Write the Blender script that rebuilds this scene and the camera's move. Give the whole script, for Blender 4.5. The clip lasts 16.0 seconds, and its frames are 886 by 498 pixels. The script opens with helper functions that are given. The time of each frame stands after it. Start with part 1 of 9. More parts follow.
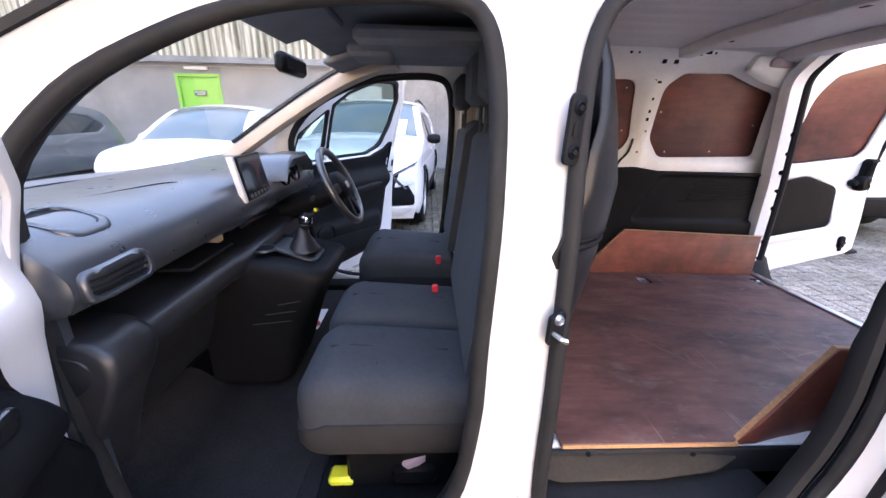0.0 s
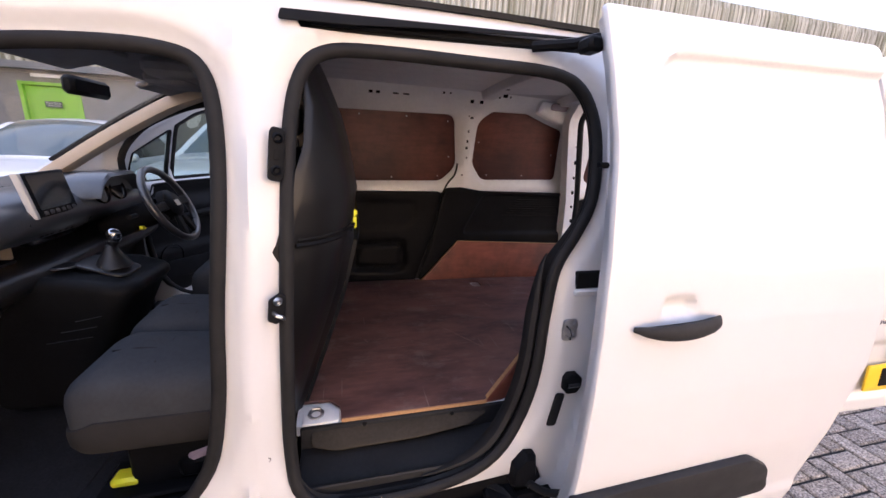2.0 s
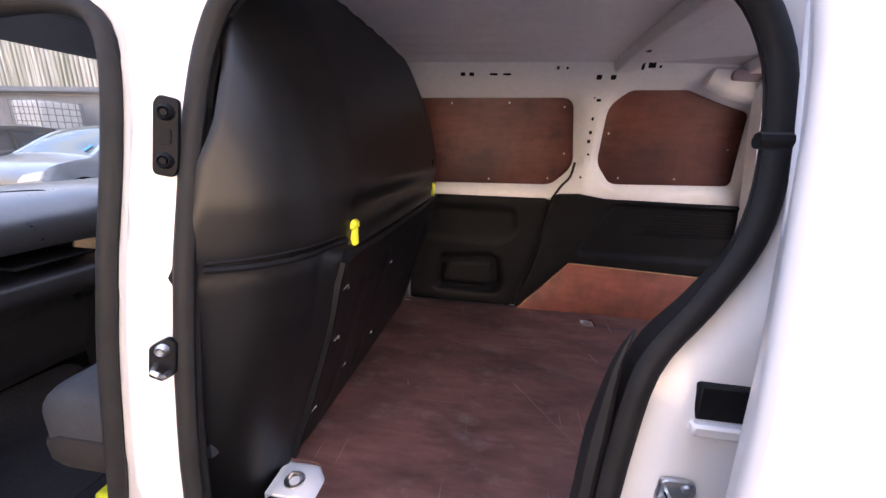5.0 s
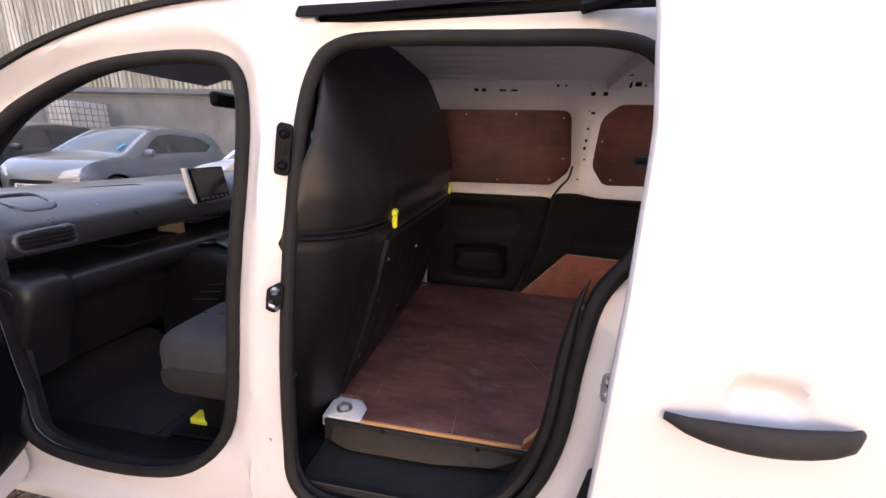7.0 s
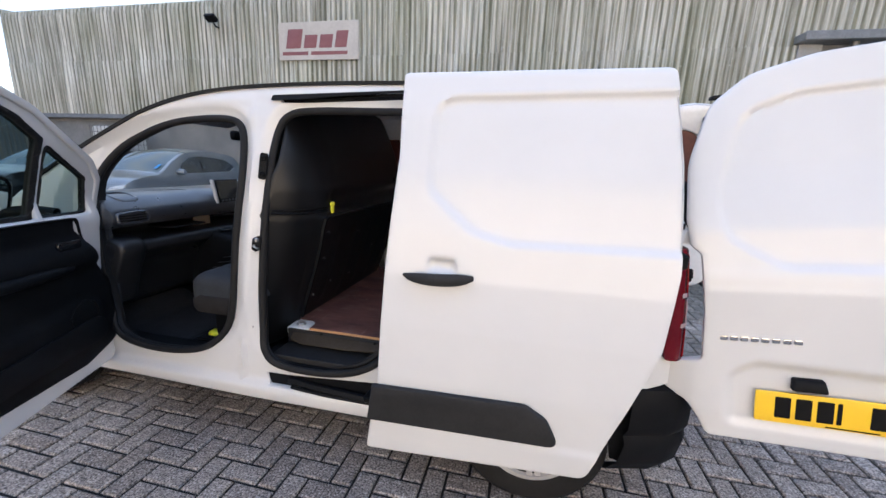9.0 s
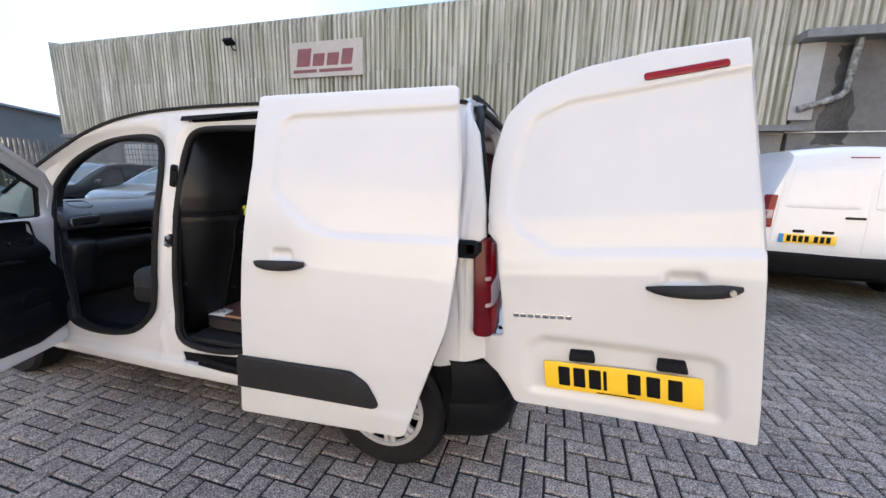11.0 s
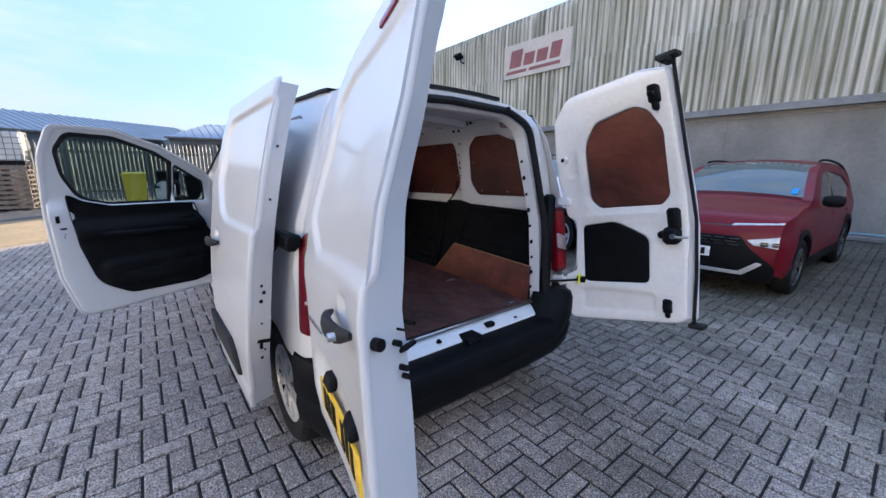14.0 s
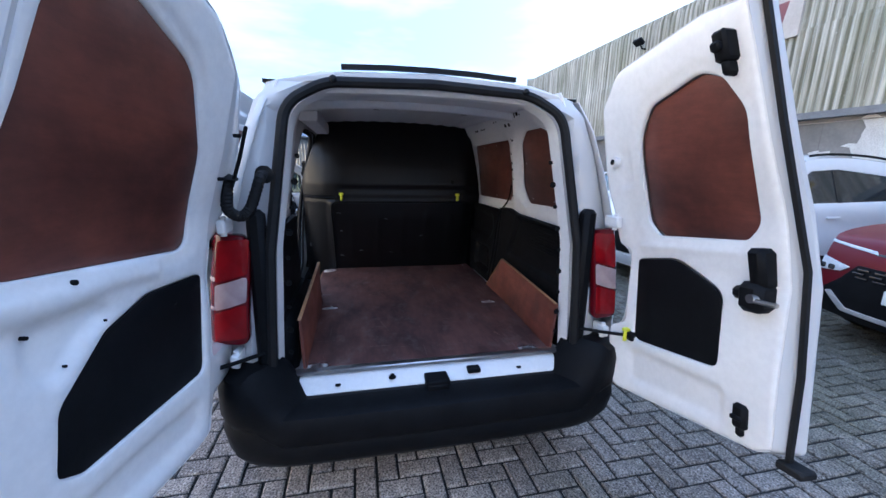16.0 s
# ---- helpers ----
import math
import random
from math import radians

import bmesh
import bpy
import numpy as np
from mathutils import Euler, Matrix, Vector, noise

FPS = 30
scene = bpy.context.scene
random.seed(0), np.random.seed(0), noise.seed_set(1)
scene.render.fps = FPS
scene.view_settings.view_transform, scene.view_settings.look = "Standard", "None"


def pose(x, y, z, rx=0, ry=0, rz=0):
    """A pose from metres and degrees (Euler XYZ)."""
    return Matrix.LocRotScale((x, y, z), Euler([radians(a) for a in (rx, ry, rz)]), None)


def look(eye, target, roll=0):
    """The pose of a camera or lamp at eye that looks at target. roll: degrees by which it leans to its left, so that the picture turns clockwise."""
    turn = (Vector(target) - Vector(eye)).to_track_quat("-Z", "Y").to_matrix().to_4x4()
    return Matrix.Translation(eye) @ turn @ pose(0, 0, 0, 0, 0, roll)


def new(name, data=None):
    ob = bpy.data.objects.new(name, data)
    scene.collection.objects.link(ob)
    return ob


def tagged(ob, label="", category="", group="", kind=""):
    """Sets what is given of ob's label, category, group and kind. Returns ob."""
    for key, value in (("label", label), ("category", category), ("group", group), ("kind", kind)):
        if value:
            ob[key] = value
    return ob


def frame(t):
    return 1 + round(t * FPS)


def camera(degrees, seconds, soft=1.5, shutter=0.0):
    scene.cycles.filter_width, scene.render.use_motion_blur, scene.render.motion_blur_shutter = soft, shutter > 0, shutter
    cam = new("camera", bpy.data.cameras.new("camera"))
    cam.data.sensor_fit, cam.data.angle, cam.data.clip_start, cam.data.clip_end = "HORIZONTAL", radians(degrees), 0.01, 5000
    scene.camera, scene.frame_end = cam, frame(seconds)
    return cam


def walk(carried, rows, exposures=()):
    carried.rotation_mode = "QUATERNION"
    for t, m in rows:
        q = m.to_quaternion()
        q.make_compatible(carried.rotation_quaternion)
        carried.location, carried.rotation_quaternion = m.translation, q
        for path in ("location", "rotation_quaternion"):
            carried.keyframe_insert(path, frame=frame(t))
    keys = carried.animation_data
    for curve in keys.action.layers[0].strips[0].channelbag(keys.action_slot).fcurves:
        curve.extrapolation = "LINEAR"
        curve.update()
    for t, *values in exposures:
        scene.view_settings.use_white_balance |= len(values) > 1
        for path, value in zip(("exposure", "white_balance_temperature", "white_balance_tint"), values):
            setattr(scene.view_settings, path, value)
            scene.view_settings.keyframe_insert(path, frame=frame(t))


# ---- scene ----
cam = camera(99.3, 16.0)
METRES, EYE, TILT, LEAN, TURN = 6.124, 1.4025, 0.0, 0.0, -2.5
ROWS = [
    (0.0, 0.0, 0.0, 0.0, 0.4, -19.12, -1.16),
    (0.5, 0.0181, -0.0237, 0.0055, -6.74, -18.01, -1.58),
    (1.0, 0.0389, -0.0508, 0.0061, -11.18, -16.6, -2.13),
    (1.5, 0.0523, -0.0597, 0.0078, -13.02, -15.44, -2.64),
    (2.0, 0.0663, -0.0427, 0.0037, -12.12, -15.31, -2.81),
    (2.5, 0.0775, -0.0121, 0.0023, -8.81, -15.71, -2.94),
    (3.0, 0.095, 0.0078, -0.0018, -3.28, -15.97, -2.66),
    (3.5, 0.117, 0.0209, -0.0018, 2.38, -15.88, -2.45),
    (4.0, 0.1235, 0.029, -0.0029, 7.34, -15.42, -2.14),
    (6.5, 0.1251, 0.0099, 0.001, 12.61, -15.95, -1.58),
    (7.0, 0.1289, -0.0207, 0.0019, 12.83, -15.6, -2.14),
    (7.5, 0.153, -0.0507, 0.0028, 13.93, -14.43, -2.46),
    (8.0, 0.181, -0.085, 0.0049, 14.72, -13.74, -2.47),
    (10.5, 0.3388, -0.1472, 0.0024, 16.58, -11.35, -1.21),
    (11.0, 0.3745, -0.1343, 0.0046, 18.94, -11.39, -1.14),
    (11.5, 0.4257, -0.125, 0.0046, 22.9, -11.52, -1.06),
    (12.0, 0.4559, -0.0951, 0.0028, 28.29, -11.76, -0.93),
    (12.5, 0.4814, -0.0569, 0.0046, 34.58, -12.08, -0.69),
    (13.0, 0.5204, -0.0287, 0.0036, 41.08, -12.28, -0.35),
    (13.5, 0.5547, -0.0018, 0.0072, 47.59, -12.24, -0.13),
    (14.0, 0.5626, 0.0411, 0.0028, 54.24, -12.14, -0.13),
    (14.5, 0.5684, 0.0817, 0.0059, 61.03, -12.06, -0.51),
    (15.0, 0.58, 0.1296, 0.005, 67.67, -12.15, -1.0),
    (15.5, 0.5806, 0.169, 0.0055, 73.99, -12.28, -1.29),
    (16.0, 0.5633, 0.2034, 0.0052, 79.94, -12.45, -1.3),
]
# seconds, stops, kelvin, tint
EXPOSURES = [(0.0, 4.06, 5400, 13), (0.5, 3.83, 5800, 16), (1.5, 3.0, 6050, 19), (2.5, 3.18, 5350, 14), (3.5, 3.7, 5100, 12), (4.0, 3.86, 5300, 13), (6.5, 3.73, 5950, 21), (7.0, 3.18, 6000, 18), (7.5, 2.78, 5750, 12), (8.0, 2.61, 5150, 6), (11.0, 2.56, 5300, 4), (13.0, 2.32, 5350, 3), (14.0, 2.45, 4830, 5), (15.0, 2.48, 4570, 4), (15.6, 2.71, 4550, 3), (16.0, 2.9, 4700, 4)]
walk(cam, [(t, pose(0, 0, EYE, TILT, LEAN, TURN) @ pose(METRES * x, METRES * y, METRES * z, 90 + pitch, roll, yaw)) for t, x, y, z, yaw, pitch, roll in ROWS], EXPOSURES)

# ---- daylight: low sun behind the workshop, yard in its shade ----
SUN_EL, SUN_AZ = 12.0, -45.0           # degrees; azimuth from +y towards +x
sky_world = bpy.data.worlds.new("evening_sky")
scene.world = sky_world
sky_world.use_nodes = True
wt = sky_world.node_tree
wt.nodes.clear()
w_out = wt.nodes.new("ShaderNodeOutputWorld")
w_bg = wt.nodes.new("ShaderNodeBackground")
w_sky = wt.nodes.new("ShaderNodeTexSky")
w_sky.sky_type = "NISHITA"
w_sky.sun_disc = False
w_sky.sun_elevation = radians(SUN_EL)
w_sky.sun_rotation = radians(SUN_AZ)
w_sky.altitude = 50
w_sky.air_density, w_sky.dust_density, w_sky.ozone_density = 1.0, 0.4, 1.0
w_tc = wt.nodes.new("ShaderNodeTexCoord")
w_map = wt.nodes.new("ShaderNodeMapping")
w_map.inputs["Scale"].default_value = (1.3, 1.3, 5.5)
w_noise = wt.nodes.new("ShaderNodeTexNoise")
w_noise.inputs["Scale"].default_value = 1.9
w_noise.inputs["Detail"].default_value = 7
w_noise.inputs["Roughness"].default_value = 0.52
w_ramp = wt.nodes.new("ShaderNodeValToRGB")
w_ramp.color_ramp.elements[0].position, w_ramp.color_ramp.elements[1].position = 0.43, 0.64
w_mix = wt.nodes.new("ShaderNodeMixRGB")
w_mix.inputs["Color2"].default_value = (1.55, 1.36, 1.18, 1)
w_fac = wt.nodes.new("ShaderNodeMath")
w_fac.operation = "MULTIPLY"
w_fac.inputs[1].default_value = 0.75
wt.links.new(w_tc.outputs["Generated"], w_map.inputs["Vector"])
wt.links.new(w_map.outputs["Vector"], w_noise.inputs["Vector"])
wt.links.new(w_noise.outputs["Fac"], w_ramp.inputs["Fac"])
wt.links.new(w_ramp.outputs["Color"], w_fac.inputs[0])
wt.links.new(w_fac.outputs["Value"], w_mix.inputs["Fac"])
w_veil = wt.nodes.new("ShaderNodeMixRGB")
w_veil.inputs["Fac"].default_value = 0.9
wt.links.new(w_sky.outputs["Color"], w_veil.inputs["Color1"])
wt.links.new(w_veil.outputs["Color"], w_mix.inputs["Color1"])
wt.links.new(w_mix.outputs["Color"], w_bg.inputs["Color"])
w_sep = wt.nodes.new("ShaderNodeSeparateXYZ")
w_lift = wt.nodes.new("ShaderNodeMapRange")
w_lift.inputs["To Min"].default_value, w_lift.inputs["To Max"].default_value = 0.11, 0.225
wt.links.new(w_tc.outputs["Generated"], w_sep.inputs["Vector"])
wt.links.new(w_sep.outputs["Z"], w_lift.inputs["Value"])
w_tone = wt.nodes.new("ShaderNodeValToRGB")                # creamy haze low down, pale blue overhead
w_tone.color_ramp.elements[0].color = (1.0, 0.92, 0.96, 1)
w_tone.color_ramp.elements[1].color = (0.74, 0.85, 1.24, 1)
w_tone.color_ramp.elements.new(0.22).color = (0.80, 0.87, 1.16, 1)
wt.links.new(w_sep.outputs["Z"], w_tone.inputs["Fac"])
wt.links.new(w_tone.outputs["Color"], w_veil.inputs["Color2"])
wt.links.new(w_lift.outputs["Result"], w_bg.inputs["Strength"])
wt.links.new(w_bg.outputs["Background"], w_out.inputs["Surface"])
sun = new("sun", bpy.data.lights.new("sun", "SUN"))
sun.data.energy, sun.data.angle, sun.data.color = 5.0, radians(0.6), (1.0, 0.68, 0.38)
_e, _a = radians(SUN_EL), radians(SUN_AZ)
sun.matrix_world = look((0, 30, 20), (-math.sin(_a) * math.cos(_e), 30 - math.cos(_a) * math.cos(_e), 20 - math.sin(_e)))

# ---- materials ----
def nodes_of(name):
    m = bpy.data.materials.new(name)
    m.use_nodes = True
    t = m.node_tree
    return m, t, t.nodes["Principled BSDF"]


def noise_node(t, scale, detail=4, rough=0.55, coord="Object", stretch=None):
    tc = t.nodes.new("ShaderNodeTexCoord")
    src = tc.outputs[coord]
    if stretch:
        mp = t.nodes.new("ShaderNodeMapping")
        mp.inputs["Scale"].default_value = stretch
        t.links.new(src, mp.inputs["Vector"])
        src = mp.outputs["Vector"]
    n = t.nodes.new("ShaderNodeTexNoise")
    n.inputs["Scale"].default_value = scale
    n.inputs["Detail"].default_value = detail
    n.inputs["Roughness"].default_value = rough
    t.links.new(src, n.inputs["Vector"])
    return n.outputs["Fac"]


def ramp(t, fac, lo, hi, c0, c1):
    r = t.nodes.new("ShaderNodeValToRGB")
    r.color_ramp.elements[0].position, r.color_ramp.elements[1].position = lo, hi
    r.color_ramp.elements[0].color, r.color_ramp.elements[1].color = (*c0, 1), (*c1, 1)
    t.links.new(fac, r.inputs["Fac"])
    return r.outputs["Color"]


def mixc(t, a, b, fac, mode="MIX"):
    m = t.nodes.new("ShaderNodeMixRGB")
    m.blend_type = mode
    for key, v in (("Color1", a), ("Color2", b), ("Fac", fac)):
        if hasattr(v, "is_output"):
            t.links.new(v, m.inputs[key])
        else:
            m.inputs[key].default_value = (*v, 1) if isinstance(v, tuple) else v
    return m.outputs["Color"]


def bump(t, bsdf, height, strength, dist=0.002, prev=None):
    b = t.nodes.new("ShaderNodeBump")
    b.inputs["Strength"].default_value, b.inputs["Distance"].default_value = strength, dist
    t.links.new(height, b.inputs["Height"])
    if prev:
        t.links.new(prev, b.inputs["Normal"])
    t.links.new(b.outputs["Normal"], bsdf.inputs["Normal"])
    return b.outputs["Normal"]


def surface(name, c0, c1, rough, scale=8, metal=0.0, bump_scale=0, bump_amt=0.2, spot=0.0, coat=0.0, spec=0.5,
            stretch=None, rough_var=0.08, bdist=0.001):
    """A material with colour variation at two scales, uneven gloss and fine relief."""
    m, t, b = nodes_of(name)
    big = noise_node(t, scale, 5, 0.6, stretch=stretch)
    col = ramp(t, big, 0.3, 0.7, c0, c1)
    if spot:
        fine = noise_node(t, scale * 14, 3, 0.6)
        dark = ramp(t, fine, 0.35, 0.62, (1 - spot,) * 3, (1, 1, 1))
        col = mixc(t, col, dark, 1.0, "MULTIPLY")
    t.links.new(col, b.inputs["Base Color"])
    r = t.nodes.new("ShaderNodeMapRange")
    r.inputs["To Min"].default_value, r.inputs["To Max"].default_value = max(0.02, rough - rough_var), min(1, rough + rough_var)
    t.links.new(noise_node(t, scale * 3, 4, 0.6), r.inputs["Value"])
    t.links.new(r.outputs["Result"], b.inputs["Roughness"])
    b.inputs["Metallic"].default_value = metal
    b.inputs["Coat Weight"].default_value = coat
    b.inputs["Coat Roughness"].default_value = 0.05
    b.inputs["Specular IOR Level"].default_value = spec
    if bump_scale:
        bump(t, b, noise_node(t, bump_scale, 3, 0.6), bump_amt, bdist)
    return m


WHITE = surface("white_car_paint", (0.575, 0.58, 0.585), (0.625, 0.625, 0.625), 0.3, 1.5, coat=0.4, bump_scale=140, bump_amt=0.02, rough_var=0.05)
# same van white, kept lighter to brighten the dim inner surfaces
WHITE_IN = surface("white_paint_lifted_inside", (0.78, 0.785, 0.79), (0.85, 0.85, 0.84), 0.42, 3, coat=0.15, spot=0.05)
RUBBER = surface("black_rubber", (0.0115, 0.0115, 0.012), (0.018, 0.018, 0.0185), 0.6, 12, spec=0.15, bump_scale=400, bump_amt=0.15)
TYRE = surface("black_tyre_rubber", (0.0085, 0.0085, 0.009), (0.014, 0.014, 0.0145), 0.7, 10, spec=0.2, bump_scale=200, bump_amt=0.2)
BLACK = surface("black_grained_plastic", (0.005, 0.0054, 0.0064), (0.009, 0.0096, 0.011), 0.5, 6, spec=0.09, bump_scale=700, bump_amt=0.25, spot=0.15, bdist=0.0005)
BLACK_SOFT = surface("black_soft_trim", (0.026, 0.029, 0.035), (0.038, 0.042, 0.049), 0.3, 5, spec=1.0, bump_scale=500, bump_amt=0.12, spot=0.15, bdist=0.0006)
GLOSS_BLACK = surface("gloss_black", (0.01, 0.01, 0.011), (0.014, 0.014, 0.015), 0.15, 6, coat=0.4)
CARPET = surface("black_floor_mat", (0.012, 0.012, 0.0135), (0.020, 0.020, 0.022), 0.85, 9, spec=0.25, bump_scale=260, bump_amt=0.6, spot=0.4)
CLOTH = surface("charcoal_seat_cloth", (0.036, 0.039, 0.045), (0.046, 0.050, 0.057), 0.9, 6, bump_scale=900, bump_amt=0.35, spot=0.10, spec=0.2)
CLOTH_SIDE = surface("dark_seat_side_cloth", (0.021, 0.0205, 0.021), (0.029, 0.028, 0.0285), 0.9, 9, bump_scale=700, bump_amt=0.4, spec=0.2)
BEIGE = surface("beige_pillar_trim", (0.45, 0.37, 0.28), (0.52, 0.44, 0.34), 0.75, 6, bump_scale=500, bump_amt=0.2)
HEADLINER = surface("grey_headliner", (0.2, 0.2, 0.21), (0.26, 0.26, 0.27), 0.9, 7, bump_scale=500, bump_amt=0.3)
STEEL = surface("bright_steel", (0.45, 0.45, 0.46), (0.6, 0.6, 0.6), 0.35, 14, metal=1.0, spot=0.15)
ALU = surface("silver_alloy", (0.5, 0.5, 0.51), (0.58, 0.58, 0.58), 0.4, 9, metal=0.35)
PALE_EDGE = surface("satin_silver_plastic", (0.55, 0.53, 0.50), (0.62, 0.60, 0.57), 0.4, 9)
TRIM_GREY = surface("dark_grey_grained_trim", (0.020, 0.0205, 0.0215), (0.030, 0.0305, 0.032), 0.6, 6, spec=0.15, bump_scale=600, bump_amt=0.25, spot=0.12, bdist=0.0005)
YELLOW_TAB = surface("yellow_plastic", (0.75, 0.78, 0.02), (0.82, 0.85, 0.04), 0.4, 12)
RED_TAB = surface("red_plastic", (0.55, 0.02, 0.03), (0.62, 0.03, 0.04), 0.35, 12)
RED_LAMP = surface("red_lamp_plastic", (0.15, 0.0015, 0.004), (0.24, 0.003, 0.007), 0.14, 10, coat=0.0, spec=0.3)
DARK_RED_LAMP = surface("smoked_red_lamp", (0.075, 0.002, 0.006), (0.11, 0.004, 0.009), 0.15, 10, coat=0.0, spec=0.3)
CLEAR_LAMP = surface("pale_lamp_plastic", (0.33, 0.24, 0.25), (0.45, 0.36, 0.36), 0.15, 16, coat=0.4)
PLATE_YELLOW = surface("yellow_plate_acrylic", (0.82, 0.53, 0.008), (0.86, 0.57, 0.012), 0.3, 6, coat=0.3)
PLATE_WHITE = surface("white_plate_acrylic", (0.75, 0.75, 0.74), (0.8, 0.8, 0.79), 0.3, 6, coat=0.3)
INK = surface("black_print", (0.006, 0.006, 0.0065), (0.009, 0.009, 0.009), 0.6, 10, spec=0.1)
CHROME = surface("chrome", (0.6, 0.6, 0.6), (0.7, 0.7, 0.7), 0.1, 10, metal=1.0)
PALE_INSERT = surface("grey_brown_step_insert", (0.034, 0.029, 0.022), (0.048, 0.041, 0.032), 0.6, 7, bump_scale=500, bump_amt=0.3, spot=0.15, spec=0.12)
RAW_EDGE = surface("bare_plywood_edge", (0.36, 0.20, 0.095), (0.48, 0.28, 0.14), 0.7, 9, stretch=(1, 1, 30), spot=0.2)


def plywood(name, c0, c1, scuff, rough=0.38):
    """Film-faced brown plywood: faint grain figure, dark smears, pale scratches and scuffs."""
    m, t, b = nodes_of(name)
    grain = noise_node(t, 7, 8, 0.65, stretch=(1.0, 5.0, 5.0))
    col = ramp(t, grain, 0.3, 0.72, c0, c1)
    smear = noise_node(t, 2.6, 6, 0.62, stretch=(1.0, 2.2, 1.0))
    col = mixc(t, col, ramp(t, smear, 0.42, 0.62, (1, 1, 1), (0.3, 0.32, 0.37)), 0.85, "MULTIPLY")
    if scuff:
        dust = noise_node(t, 5.5, 9, 0.72, stretch=(1.0, 1.7, 1.0))
        col = mixc(t, col, (0.24, 0.21, 0.2), ramp(t, dust, 0.53, 0.85, (0, 0, 0), (scuff,) * 3))
        fleck = noise_node(t, 34, 4, 0.6, stretch=(1, 3, 1))
        col = mixc(t, col, (0.5, 0.46, 0.42), ramp(t, fleck, 0.735, 0.76, (0, 0, 0), (0.7,) * 3))
        for lines in ((0.7, 45, 1), (30, 0.9, 1)):
            scratch = noise_node(t, 3.1, 2, 0.4, stretch=lines)
            col = mixc(t, col, (0.34, 0.29, 0.27), ramp(t, scratch, 0.70, 0.76, (0, 0, 0), (0.5 * scuff,) * 3))
    t.links.new(col, b.inputs["Base Color"])
    rr_ = t.nodes.new("ShaderNodeMapRange")
    rr_.inputs["To Min"].default_value, rr_.inputs["To Max"].default_value = rough - 0.1, rough + 0.2
    t.links.new(noise_node(t, 6, 6, 0.6), rr_.inputs["Value"])
    t.links.new(rr_.outputs["Result"], b.inputs["Roughness"])
    bump(t, b, noise_node(t, 160, 3, 0.6), 0.15, 0.0006)
    return m


PLY_FLOOR = plywood("worn_plywood_floor", (0.112, 0.052, 0.043), (0.170, 0.082, 0.068), 0.75, 0.5)
PLY_WALL = plywood("brown_plywood", (0.112, 0.036, 0.025), (0.172, 0.058, 0.039), 0.0, 0.35)
PLY_GUARD = plywood("reddish_plywood_guard", (0.19, 0.058, 0.038), (0.265, 0.086, 0.056), 0.12, 0.45)


def scuffed_black():
    m, t, b = nodes_of("scuffed_black_bulkhead")
    col = ramp(t, noise_node(t, 5, 5), 0.3, 0.7, (0.0025, 0.0025, 0.0028), (0.005, 0.005, 0.0053))
    scr = noise_node(t, 9, 5, 0.7, stretch=(1, 1, 0.35))
    col = mixc(t, col, (0.22, 0.22, 0.22), ramp(t, scr, 0.735, 0.76, (0, 0, 0), (0.6,) * 3))
    t.links.new(col, b.inputs["Base Color"])
    b.inputs["Roughness"].default_value = 0.4
    b.inputs["Specular IOR Level"].default_value = 0.36
    bump(t, b, noise_node(t, 500, 3), 0.2, 0.0005)
    return m


BULKHEAD = scuffed_black()


def glass(name, tint=(0.9, 0.93, 0.92), mix=0.06):
    m, t, b = nodes_of(name)
    t.nodes.remove(b)
    out = t.nodes["Material Output"]
    tr = t.nodes.new("ShaderNodeBsdfTransparent")
    tr.inputs["Color"].default_value = (*tint, 1)
    gl = t.nodes.new("ShaderNodeBsdfGlossy")
    gl.inputs["Roughness"].default_value = 0.02
    lw = t.nodes.new("ShaderNodeLayerWeight")
    lw.inputs["Blend"].default_value = 0.5
    pw = t.nodes.new("ShaderNodeMath")
    pw.operation = "POWER"
    pw.inputs[1].default_value = 4.0
    t.links.new(lw.outputs["Facing"], pw.inputs[0])
    fr = t.nodes.new("ShaderNodeMapRange")
    fr.inputs["To Min"].default_value, fr.inputs["To Max"].default_value = 0.025, 0.3
    t.links.new(pw.outputs["Value"], fr.inputs["Value"])
    ms = t.nodes.new("ShaderNodeMixShader")
    t.links.new(fr.outputs["Result"], ms.inputs["Fac"])
    t.links.new(tr.outputs["BSDF"], ms.inputs[1])
    t.links.new(gl.outputs["BSDF"], ms.inputs[2])
    t.links.new(ms.outputs["Shader"], out.inputs["Surface"])
    return m


GLASS = glass("clear_glass", (0.975, 0.985, 0.98))
TINTED = glass("tinted_side_glass", (0.60, 0.67, 0.65))
MIRROR = surface("mirror_glass", (0.8, 0.8, 0.8), (0.82, 0.82, 0.82), 0.03, 4, metal=1.0, rough_var=0.01)


